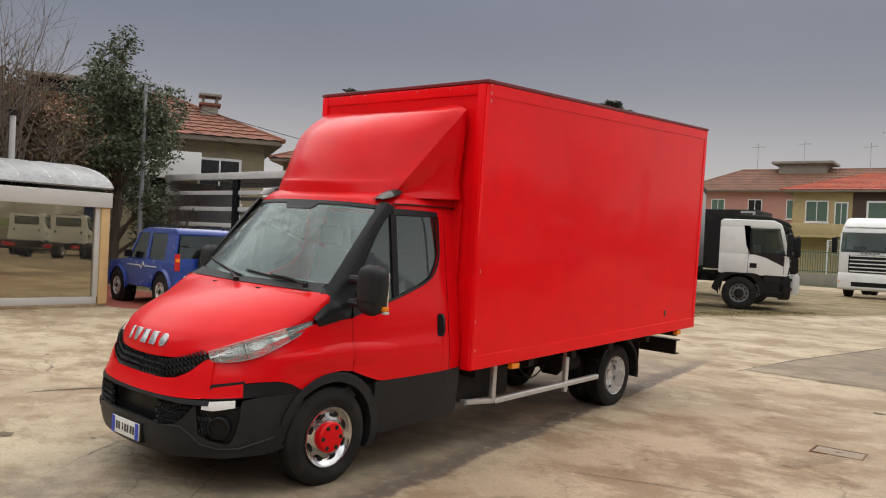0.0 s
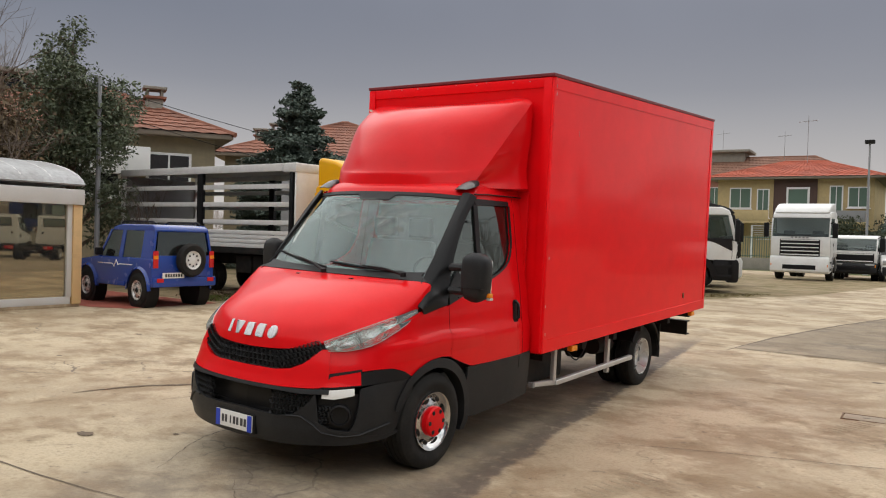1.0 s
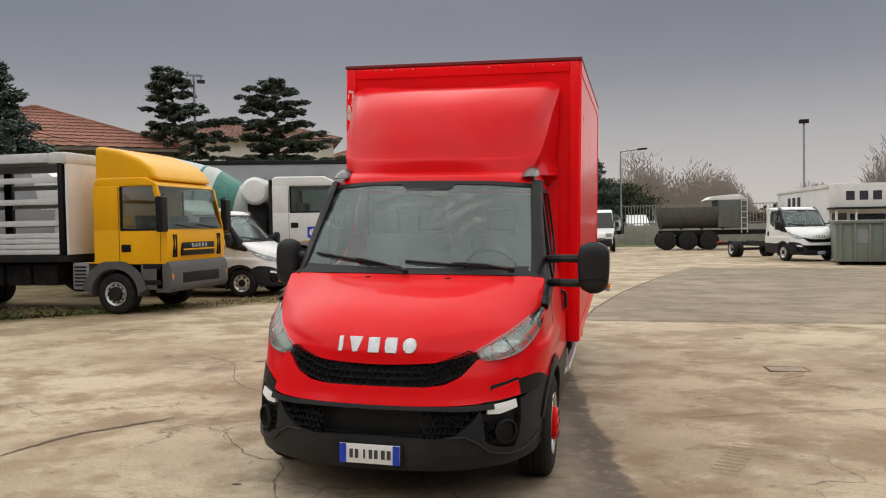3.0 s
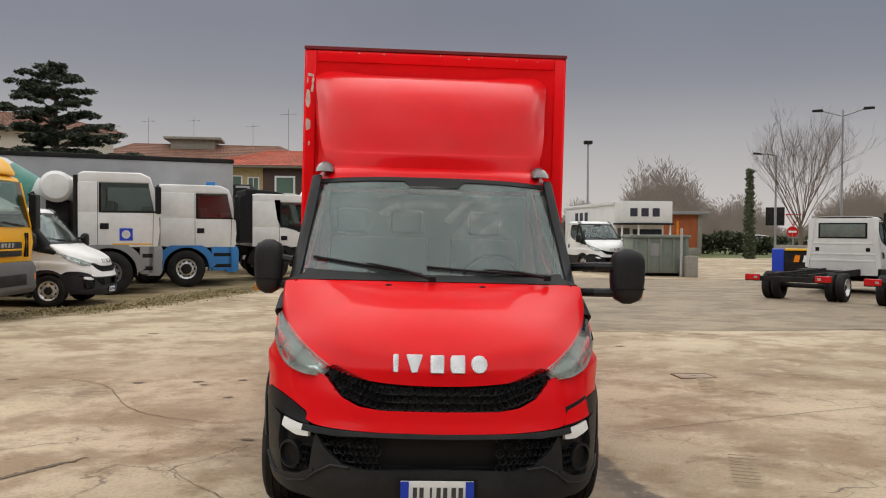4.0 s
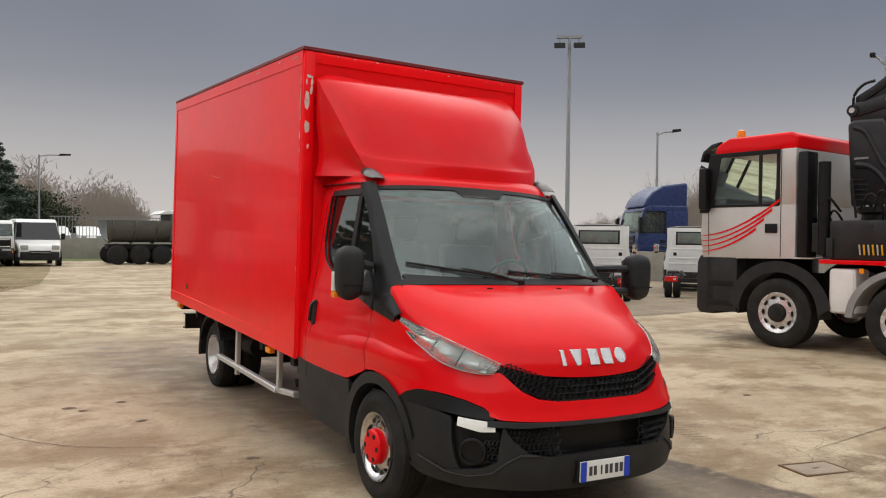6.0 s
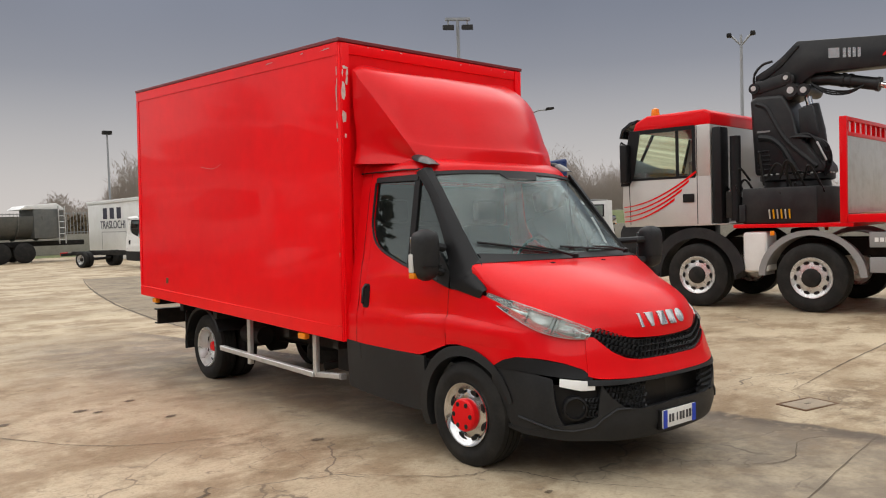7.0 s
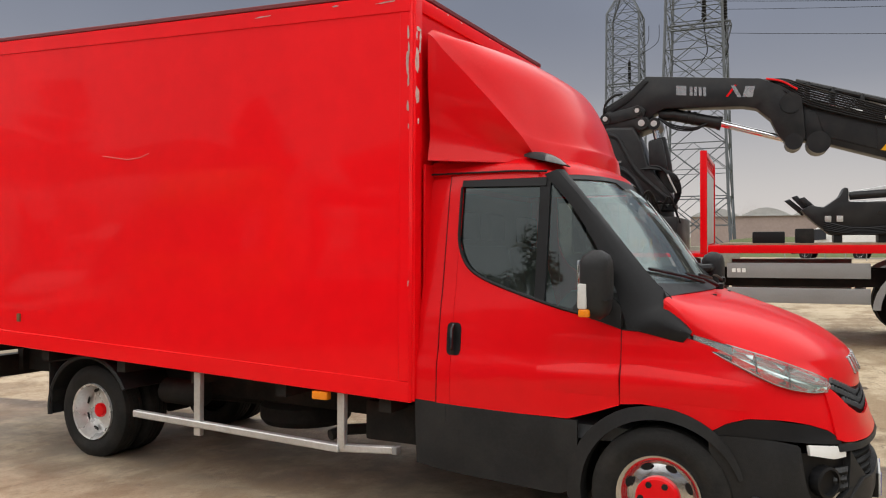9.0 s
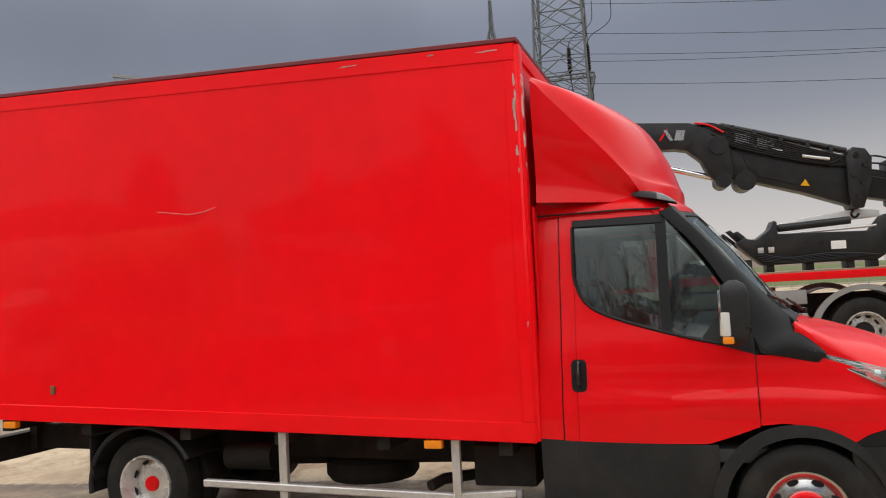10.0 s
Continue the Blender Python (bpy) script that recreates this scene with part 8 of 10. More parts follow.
def house(name, m, w, d, base, eave, ridge, wall, roof, label, windows=(), overhang=0.55, hip=0.8, chimneys=(), doors=()):
    """A house: local x along its front, the front at y = 0, depth along +y."""
    v = thing(name, m, label, "house")
    t = 0.3
    for a in (box(0, 0, base, w, t, eave, 0.0), box(0, d - t, base, w, d, eave), box(0, t, base, t, d - t, eave), box(w - t, t, base, w, d - t, eave)):
        part("wall", a, wall, v)
    part("ceiling_slab", box(t, t, eave - 0.25, w - t, d - t, eave - 0.05), wall, v)
    o = overhang
    part("eaves_board", box(-o, -o, eave, w + o, d + o, eave + 0.16, 0.02), EAVES, v)
    x0, x1, y0, y1, z0 = -o - 0.05, w + o + 0.05, -o - 0.05, d + o + 0.05, eave + 0.17
    in_x = min((y1 - y0) / 2 * hip, (x1 - x0) / 2 - 0.2)
    ra, rb = (x0 + in_x, (y0 + y1) / 2, ridge), (x1 - in_x, (y0 + y1) / 2, ridge)

    def slope(p0, p1, q1, q0, n):
        """A tiled plane from an eave p0-p1 up to q0-q1, with rolled tile columns."""
        p0, p1, q1, q0 = [np.array(p, float) for p in (p0, p1, q1, q0)]
        nrm = np.cross(p1 - p0, q0 - p0 + q1 - p1)
        nrm = nrm / np.linalg.norm(nrm)
        rows = []
        steps = 12
        for j in range(steps + 1):
            for lift in ((0.0, 0.035) if 0 < j else (0.0,)):
                tt = (j if lift == 0.0 else j) / steps
                a, b = p0 + (q0 - p0) * tt, p1 + (q1 - p1) * tt
                rows.append([a + (b - a) * i / n + nrm * (0.035 * (i % 2) + (lift if j < steps else 0)) for i in range(n + 1)])
        return sheet(rows)

    roofs = [slope((x0, y0, z0), (x1, y0, z0), rb, ra, int(w * 4)), slope((x1, y1, z0), (x0, y1, z0), ra, rb, int(w * 4)), slope((x0, y1, z0), (x0, y0, z0), ra, ra, int(d * 4)), slope((x1, y0, z0), (x1, y1, z0), rb, rb, int(d * 4))]
    for bm in roofs:
        part("roof_slope", bm, roof, v, smooth=False)
    part("ridge", rod([ra, rb], 0.12, 8), roof, v)
    for c in ((x0, y0), (x0, y1)):
        part("hip_ridge", rod([(*c, z0), ra], 0.10, 6), roof, v)
    for c in ((x1, y0), (x1, y1)):
        part("hip_ridge", rod([(*c, z0), rb], 0.10, 6), roof, v)
    for x, z, ww, hh, kind in windows:
        win = part("window", box(x, -0.05, z, x + ww, 0.02, z + hh, 0.01), PLATE, v)
        part("pane", box(x + 0.09, -0.058, z + 0.09, x + ww / 2 - 0.03, -0.04, z + hh - 0.09), SHUTTER if kind == "s" else BLACK_GLOSS, win)
        part("pane", box(x + ww / 2 + 0.03, -0.058, z + 0.09, x + ww - 0.09, -0.04, z + hh - 0.09), SHUTTER if kind == "s" else BLACK_GLOSS, win)
        part("sill", box(x - 0.08, -0.14, z - 0.08, x + ww + 0.08, 0.0, z, 0.01), PLATE, win)
    for x, y, hgt in chimneys:
        ch = part("chimney", box(x - 0.3, y - 0.3, eave + 0.3, x + 0.3, y + 0.3, ridge + hgt, 0.02), STONE, v)
        part("chimney_cap", box(x - 0.4, y - 0.4, ridge + hgt, x + 0.4, y + 0.4, ridge + hgt + 0.1, 0.02), TILE, ch)
        for dx in (-0.25, 0.25):
            part("cap_leg", box(x + dx - 0.05, y - 0.25, ridge + hgt + 0.1, x + dx + 0.05, y + 0.25, ridge + hgt + 0.35), STONE, ch)
        part("cap_top", box(x - 0.42, y - 0.42, ridge + hgt + 0.35, x + 0.42, y + 0.42, ridge + hgt + 0.45, 0.02), STONE, ch)
    return v


h1 = house("villa", pose(-24.95, 3.85, 0, 0, 0, 60), 11.6, 9, 0, 4.75, 6.9, PLASTER_G, TILE, "old villa with a worn terracotta hipped roof", [(9.3, 2.6, 1.5, 1.6, "d"), (6.9, 2.6, 1.6, 1.6, "d")], chimneys=((9.7, 2.4, -0.55),))
part("white_awning", box(7.2, -0.6, 3.35, 9.4, -0.2, 4.3, 0.03), PLATE, h1)
part("dormer", prism([(3.6, 6.2), (5.4, 6.2), (5.4, 7.0), (3.6, 7.0)], 3.5, 5.6, "y", 0.02), BLACK_GLOSS, h1)
part("dormer_roof", box(3.1, 3.0, 7.0, 6.0, 6.1, 7.15, 0.03), STONE, h1)
house("villa", pose(-27.8, 21.3, 0, 0, 0, 41), 11.4, 10, 0, 5.2, 7.75, PLASTER_G, TILE, "low house with a terracotta hipped roof", [(2, 3.2, 1.3, 1.5, "s"), (6, 3.2, 1.3, 1.5, "s")], hip=1.15, chimneys=((2.2, 3.0, -0.9), (1.0, 5.5, -0.9)))
house("house", pose(-33.0, 45.6, 0, 0, 0, 25), 14.5, 9, 0, 8.0, 9.7, material("pale_plaster", (0.62, 0.58, 0.50), 0.9, vary=0.08), TILE_BROWN, "pale house with brown tiles behind the pines", [(9, 5.6, 1.3, 1.5, "s"), (11.6, 5.6, 1.3, 1.5, "s")], chimneys=((4, 4, -0.3),))
apt = house("apartment_house", pose(-35.0, 84.0, 0, 0, 0, 6), 26.0, 12, 0, 8.6, 11.6, PLASTER_P, TILE_BROWN, "pink apartment house with a brown tiled roof", [(x, z, 1.5, 2.1, "d" if (x + int(z)) % 3 == 0 else "s") for z in (2.0, 5.7) for x in (3, 7, 11, 15, 19, 23)], 0.8)
part("roof_terrace", box(9.0, 4.5, 10.9, 14.0, 8.0, 12.1, 0.05), STONE, apt)
part("terrace_slab", box(8.3, 4.0, 12.1, 14.7, 8.6, 12.4, 0.05), STONE, apt)
for x in (6.4, 14.4, 18.4):
    bal = part("balcony", box(x, -1.2, 5.3, x + 3.0, 0.0, 5.5, 0.02), PLASTER_P, apt)
    part("balcony_rail", box(x, -1.2, 5.5, x + 3.0, -1.12, 6.4, 0.02), PLASTER_P, bal)
yel = house("house", pose(-14.9, 58.6, 0, 0, 0, 3), 10.8, 10, 0, 6.5, 8.25, PLASTER_Y, TILE_RED, "ochre two-storey house with a red hipped roof", [(0.9, 4.3, 1.6, 1.6, "s"), (2.9, 3.6, 0.9, 2.2, "s"), (5.1, 4.5, 1.5, 1.4, "s"), (7.9, 3.7, 0.9, 2.3, "s"), (9.1, 4.4, 1.4, 1.5, "s")], 0.7)
part("brown_bay", box(4.1, -0.12, 3.2, 7.1, 0.0, 6.5, 0.02), BROWN_WALL, yel)
part("bay_window", box(5.0, -0.17, 4.4, 6.6, -0.12, 5.9, 0.02), PLATE, yel)
part("bay_pane", box(5.15, -0.18, 4.55, 6.45, -0.165, 5.75), SHUTTER, yel)
for x0, x1 in ((0.0, 4.0), (7.2, 10.4)):
    b = part("balcony", box(x0, -1.3, 3.15, x1, 0, 3.35, 0.02), PLASTER_Y, yel)
    part("balcony_rail", box(x0, -1.3, 3.35, x1, -1.2, 4.15, 0.02), PLASTER_Y if x0 < 1 else GREY, b)
part("lower_door", box(8.8, -0.06, 0.2, 10.2, 0.0, 2.6, 0.02), BROWN_WALL, yel)
for x, y, z in ((-29.5, 91, 10.2), (-24.0, 90, 10.2), (-17, 89, 9.5), (-9.4, 63, 7.2)):
    an = thing("roof_aerial", pose(x, y, z), "thin metal television aerial on a roof", "aerial")
    part("mast", rod([(0, 0, 0), (0, 0, 4.6)], 0.022, 5), GREY, an)
    part("boom", rod([(-0.7, 0, 4.1), (0.7, 0, 4.2)], 0.02, 4), GREY, an)
    for i in range(5):
        part("element", rod([(-0.6 + i * 0.3, -0.3, 4.13), (-0.6 + i * 0.3, 0.3, 4.13)], 0.012, 4), GREY, an)

# garden awning and pale steps at the ochre house
aw = thing("garden_awning", pose(-11.5, 55.5, 0, 0, 0, 3), "white slatted garden awning by the fence", "awning")
for i in range(7):
    part("awning_slat", box(0, i * 0.3, 2.9 - i * 0.16, 4.2, i * 0.3 + 0.22, 2.96 - i * 0.16), PLATE, aw)
for x in (0, 4.1):
    part("awning_post", box(x, 0, 0, x + 0.1, 0.1, 2.9), PLATE, aw)

# ---- yard walls and fences ----
def wall(name, x0, y0, x1, y1, h, mat, label, t=0.2, z=0.0):
    L, a = math.hypot(x1 - x0, y1 - y0), math.atan2(y1 - y0, x1 - x0)
    ob = part(name, box(0, -t / 2, z, L, t / 2, h, 0.02), mat, m=pose(x0, y0, 0, 0, 0, math.degrees(a)))
    return tagged(ob, label, "wall", kind="structure")


def fence(x0, y0, x1, y1, z0, z1, gap, label, mat):
    L, a = math.hypot(x1 - x0, y1 - y0), math.atan2(y1 - y0, x1 - x0)
    v = thing("fence", pose(x0, y0, 0, 0, 0, math.degrees(a)), label, "fence")
    for z in (z0 + 0.1, z1 - 0.1):
        part("rail", box(0, -0.02, z, L, 0.02, z + 0.05), mat, v)
    me = None
    n = int(L / gap)
    for i in range(min(n, 290)):
        if me is None:
            ob = part("picket", box(-0.02, -0.015, z0, 0.02, 0.015, z1), mat, v, smooth=False)
            me = ob.data
        else:
            ob = new("picket", me)
            ob.parent = v
        ob.matrix_basis = pose((i + 0.5) * gap, 0, 0)
    return v


wall("boundary_wall", -40, 12.5, -14.0, 4.9, 1.95, STONE, "low grey garden wall behind the parked car")
wall("boundary_wall", -16, 47.0, 1.0, 47.6, 0.75, STONE, "low concrete yard wall")
fence(-16, 46.98, 1.0, 47.58, 0.75, 2.1, 0.14, "green iron fence on a low wall", SHUTTER)
wall("boundary_wall", 1.4, 51.0, 18.0, 49.5, 1.3, STONE, "concrete yard wall under a mesh fence")
fence(1.4, 51.0, 18.0, 49.5, 1.3, 2.7, 0.20, "grey wire fence above the yard wall", GREY)
wall("boundary_wall", 14.0, 24.6, 34.0, 4.0, 1.15, STONE, "low concrete wall behind the chassis cabs")

# ---- office container, removals box, kiosk ----
INK = material("dark_ink", (0.03, 0.03, 0.05), 0.7, vary=0.05)
office = thing("site_office", pose(10.5, 32.9, 0, 0, 0, 4.7), "long white removals cabin with dark lettering and a sign board", "cabin")
part("cabin_body", box(0, 0.9, 0.0, 2.5, 9.35, 2.95, 0.03), WHITE, office)
part("cabin_roof", prism([(0.9, 2.95), (9.4, 2.90), (9.4, 3.06), (0.9, 3.12)], -0.05, 2.55, "x", 0.01), WHITE, office)
part("cabin_plinth", box(0.05, 0.95, 0.0, 2.45, 9.3, 0.10), CHASSIS, office)
sign = part("sign_board", box(-0.02, 0.0, 2.05, 2.55, 0.9, 3.1, 0.02), WHITE, office, "white sign board with dark lettering marks")
for i, x in enumerate((0.42, 0.98, 1.54)):
    part("sign_mark", box(x, -0.012, 2.36, x + 0.36, 0.0, 2.76), INK, sign)
part("canopy_edge", box(-0.10, -0.10, 1.96, 2.60, 0.92, 2.045, 0.01), PLASTIC, office)
part("front_window", box(0.9, 0.885, 0.5, 2.4, 0.905, 1.75, 0.01), BLACK_GLOSS, office)
part("front_door", box(0.12, 0.88, 0.1, 0.75, 0.905, 1.8, 0.01), DARK_IN, office)
for x in (0.0, 0.82, 2.42):
    part("canopy_post", box(x, 0.02, 0, x + 0.08, 0.10, 1.96), WHITE, office)
for y in (7.35, 6.50, 5.65):
    part("letter_mark", box(-0.012, y - 0.50, 2.08, 0.0, y, 2.66), INK, office)
fc = bpy.data.curves.new("word", "FONT")
fc.body, fc.size, fc.extrude = "TRASLOCHI", 0.58, 0.004
wd = new("word", fc)
wd.data.materials.append(INK)
wd.parent, wd.matrix_basis = office, pose(-0.012, 7.75, 1.58, 90, 0, -90)
part("panel_line", box(-0.008, 4.6, 1.38, 0.0, 7.6, 1.41), GREY, office)
for y in (4.6, 7.6):
    part("panel_line", box(-0.008, y - 0.015, 0.45, 0.0, y + 0.015, 1.38), GREY, office)
# grey-green skip before the cabin
OLIVE = material("faded_green_steel", (0.17, 0.20, 0.17), 0.6, vary=0.2, dirt=(0.20, 0.15, 0.10), dirt_amount=0.4)
skip = thing("steel_container", pose(8.35, 23.9, 0, 0, 0, -10), "faded grey-green steel waste container", "container")
part("container_shell", box(0, 0, 0.12, 2.0, 3.2, 1.45, 0.02), OLIVE, skip)
for i in range(5):
    part("shell_rib", box(0.1 + i * 0.44, -0.06, 0.15, 0.18 + i * 0.44, 0.0, 1.42, 0.01), OLIVE, skip)
part("container_rim", box(-0.06, -0.08, 1.40, 2.06, 3.26, 1.50, 0.02), OLIVE, skip)
part("label_plate", box(0.62, -0.012, 0.75, 0.98, 0.0, 1.2), GREY, skip)
for y in (0.3, 2.6):
    part("container_skid", box(0.1, y, 0.0, 1.9, y + 0.2, 0.13), CHASSIS, skip)
post = thing("steel_post", pose(9.95, 23.3, 0), "pale steel post set in a low block", "post")
part("pole", rod([(0, 0, 0), (0, 0, 1.75)], 0.05, 8), ALU, post)
part("block", box(0.10, -0.2, 0, 0.55, 0.6, 0.75, 0.02), STONE, post)
kiosk = thing("brick_hut", pose(18.0, 50.0, 0, 0, 0, -6), "orange brick hut with a flat grey roof", "hut")
BRICK = material("orange_brick", (0.38, 0.105, 0.035), 0.85, vary=0.25, scale=3, bump=0.3, bump_scale=25)
part("hut_wall", box(-0.2, 0, 0.55, 2.9, 3, 2.85, 0.02), BRICK, kiosk)
part("hut_plinth", box(-0.03, -0.03, 0, 2.93, 3.03, 0.55, 0.02), STONE, kiosk)
part("hut_roof", box(-0.35, -0.4, 2.85, 3.4, 3.4, 3.05, 0.03), GREY, kiosk)
part("hut_corner", box(2.65, -0.05, 0.55, 2.94, 0.02, 2.85, 0.01), STONE, kiosk)
part("hut_door", box(1.2, -0.03, 0.3, 1.35, 0.01, 2.4, 0.01), ORANGE, kiosk)

# tipper trailer, far bin, distant vans
tip = thing("tipper_trailer", pose(3.05, 40.5, 0, 0, 0, 2), "dark grey half-round tipper trailer", "trailer")
TIPPER = material("tipper_grey", (0.10, 0.105, 0.10), 0.6, vary=0.2, dirt=(0.2, 0.18, 0.15), dirt_amount=0.4)
rows = []
for x in (0, 0.25, 4.3, 4.5):
    k = 0.55 if x in (0, 4.5) else 1.0
    rows.append([(x + (0.3 if x < 1 else 0) * (1 - abs(math.cos(t))), -1.2 * math.cos(t), 1.15 + (1.15 - 1.15 * math.sin(t) * 1.0)) for t in np.linspace(0, math.pi, 14)])
part("tipper_bowl", sheet(rows, 0.05), TIPPER, tip)
for x in (0.3, 1.4, 2.5, 3.6):
    part("bowl_rib", rod([(x, -1.24 * math.cos(t), 1.13 + (1.17 - 1.19 * math.sin(t))) for t in np.linspace(0, math.pi, 12)], 0.05, 6), TIPPER, tip)
part("tipper_headboard", box(3.2, -1.25, 1.2, 4.6, 1.25, 2.65, 0.05), TIPPER, tip)
part("tipper_hood", prism([(2.6, 2.65), (4.7, 2.65), (4.3, 2.95), (2.9, 2.85)], -1.2, 1.2, "y", 0.03), WHITE, tip)
for x in (4.65, 4.95):
    part("ladder_rail", rod([(x - 0.3, -1.3, 0.9), (x - 0.3, -1.3, 2.8)], 0.03, 5), ALU, tip)
for i in range(6):
    part("ladder_rung", rod([(4.35, -1.3, 1.1 + i * 0.3), (4.65, -1.3, 1.1 + i * 0.3)], 0.02, 5), ALU, tip)
part("tipper_chassis", box(0.2, -0.5, 0.8, 5.8, 0.5, 1.05, 0.02), CHASSIS, tip)
for x in (0.55, 1.65, 2.75):
    for k in (-1, 1):
        t_ = part("wheel", lathe([(k * 0.0, 0.28), (k * -0.03, 0.46), (k * -0.06, 0.5), (k * -0.28, 0.5), (k * -0.3, 0.28)], "y", 24, at=(x, k * 1.22, 0.5)), RUBBER, tip)
        part("rim", lathe([(k * -0.04, 0.28), (k * -0.08, 0.1), (k * -0.03, 0.0)], "y", 18, at=(x, k * 1.225, 0.5)), STEEL, t_)
bin_ = thing("skip_bin", pose(12.6, 21.6, 0, 0, 0, -26), "dark waste bin with pale painted marks and blue end", "bin")
part("bin_body", prism([(0, 0.25), (1.9, 0.25), (2.0, 1.0), (-0.1, 1.0)], 0, 1.0, "y", 0.03), CHASSIS, bin_)
part("bin_end", box(-0.12, -0.03, 0.25, 0.25, 1.03, 1.05, 0.03), PLATE_BLUE, bin_)
part("bin_rim", box(0.3, -0.05, 1.0, 1.1, 1.05, 1.06, 0.02), YELLOW, bin_)
for i in range(5):
    part("bin_mark", prism([(0.55 + i * 0.28, 0.62), (0.72 + i * 0.28, 0.62), (0.76 + i * 0.28, 0.85), (0.60 + i * 0.28, 0.85)], -0.03, -0.01, "y"), PLATE if i % 2 else ORANGE, bin_)
car(pose(58.0, 3.2, 0, 0, 0, 170), "white van parked far behind the crane lorry", WHITE, "delivery_van", "van")

# ---- lamps, wires, pylons ----
POLE = material("galvanised_pole", (0.30, 0.31, 0.32), 0.55, metal=0.4, vary=0.1)


def lamp_post(x, y, h, kind, label, rot=0.0, arm=1.5):
    v = thing("street_lamp", pose(x, y, 0, 0, 0, rot), label, "street lamp")
    part("post", rod([(0, 0, 0), (0, 0, h * 0.5), (0, 0, h)], 0.085, 8, taper=0.05), POLE, v)
    part("base", lathe([(0, 0.14), (0.4, 0.13), (0.45, 0.09)], "z", 10), POLE, v)
    if kind == "flood":
        cross = part("cross_bar", box(-0.42, -0.05, h - 0.05, 0.42, 0.05, h + 0.04), POLE, v)
        for sx in (-0.32, 0.32):
            part("floodlight", prism([(-0.22, h - 0.42), (0.22, h - 0.30), (0.22, h - 0.16), (-0.15, h - 0.22)], sx - 0.18, sx + 0.18, "x", 0.02), CHASSIS, cross)
            part("lamp_bracket", box(sx - 0.03, -0.03, h - 0.25, sx + 0.03, 0.03, h), POLE, cross)
    elif kind == "twin":
        for k in (-1, 1):
            part("arm", rod([(0, 0, h - 0.4), (k * 0.6 * arm, 0, h - 0.15), (k * arm, 0, h)], 0.045, 6), POLE, v)
            part("lamp_head", prism([(k * arm * 0.9, h - 0.06), (k * arm * 1.45, h - 0.04), (k * arm * 1.42, h + 0.09), (k * arm * 0.95, h + 0.10)], -0.14, 0.14, "y", 0.03), CHASSIS, v)
    elif kind == "single":
        part("arm", rod([(0, 0, h - 0.1), (0.4 * arm, 0, h + 0.02), (arm, 0, h + 0.06)], 0.045, 6), POLE, v)
        part("lamp_head", prism([(arm * 0.85, h - 0.0), (arm * 1.4, h + 0.06), (arm * 1.38, h + 0.17), (arm * 0.9, h + 0.14)], -0.14, 0.14, "y", 0.03), CHASSIS, v)
    else:
        part("lamp_head", box(-0.25, -0.16, h - 0.05, 0.25, 0.16, h + 0.16, 0.03), CHASSIS, v)
    return v


lamp_post(14.0, 16.3, 8.25, "flood", "tall grey floodlight mast with two heads", -37)
lamp_post(24.6, 11.9, 8.2, "twin", "two-headed grey lamp post", -65, 0.36)
lamp_post(11.35, 43.4, 7.0, "head", "slim grey lamp post by the office")
lamp_post(-2.75, 46.2, 7.5, "head", "slim grey lamp post by the fence")
lamp_post(1.2, 56.5, 6.9, "single", "grey street lamp with a curved arm", 0, 1.4)
lamp_post(27.1, 43.0, 9.2, "twin", "two-headed street lamp by the road", -30, 1.2)
lamp_post(23.8, 44.8, 6.6, "single", "grey street lamp with one arm", 150, 1.0)
lamp_post(26.2, 24.2, 6.9, "single", "grey street lamp with one arm", -40, 0.8)
lamp_post(-18.4, 29.3, 8.9, "flood", "grey floodlight mast among the pines", 30)
pole = thing("utility_pole", pose(-15.6, 7.35, 0), "weathered grey pole carrying overhead wires", "pole")
part("post", rod([(0, 0, 0), (0, 0, 2.7), (0, 0, 5.5)], 0.075, 8, taper=0.05), POLE, pole)
part("wire_bracket", rod([(-0.18, 0, 5.3), (0.18, 0, 5.3)], 0.025, 6), POLE, pole)


def wire(a, b, sag, r, label):
    pts = [tuple(np.array(a) + (np.array(b) - np.array(a)) * t - np.array((0, 0, 4 * sag * t * (1 - t)))) for t in np.linspace(0, 1, 16)]
    tagged(part("overhead_wire", rod(pts, r, 4), CHASSIS), label, "wire")


wire((-15.6, 7.35, 5.3), (-10.0, 26, 3.4), 0.5, 0.009, "thin sagging overhead wire")
wire((-15.6, 7.35, 4.7), (-10.5, 22, 3.1), 0.6, 0.009, "thin sagging overhead wire")
wire((-15.6, 7.35, 5.2), (-20, -4, 5.6), 0.5, 0.009, "thin sagging overhead wire")


LATTICE = material("weathered_lattice_steel", (0.13, 0.14, 0.15), 0.7, metal=0.2, vary=0.2, scale=0.6)


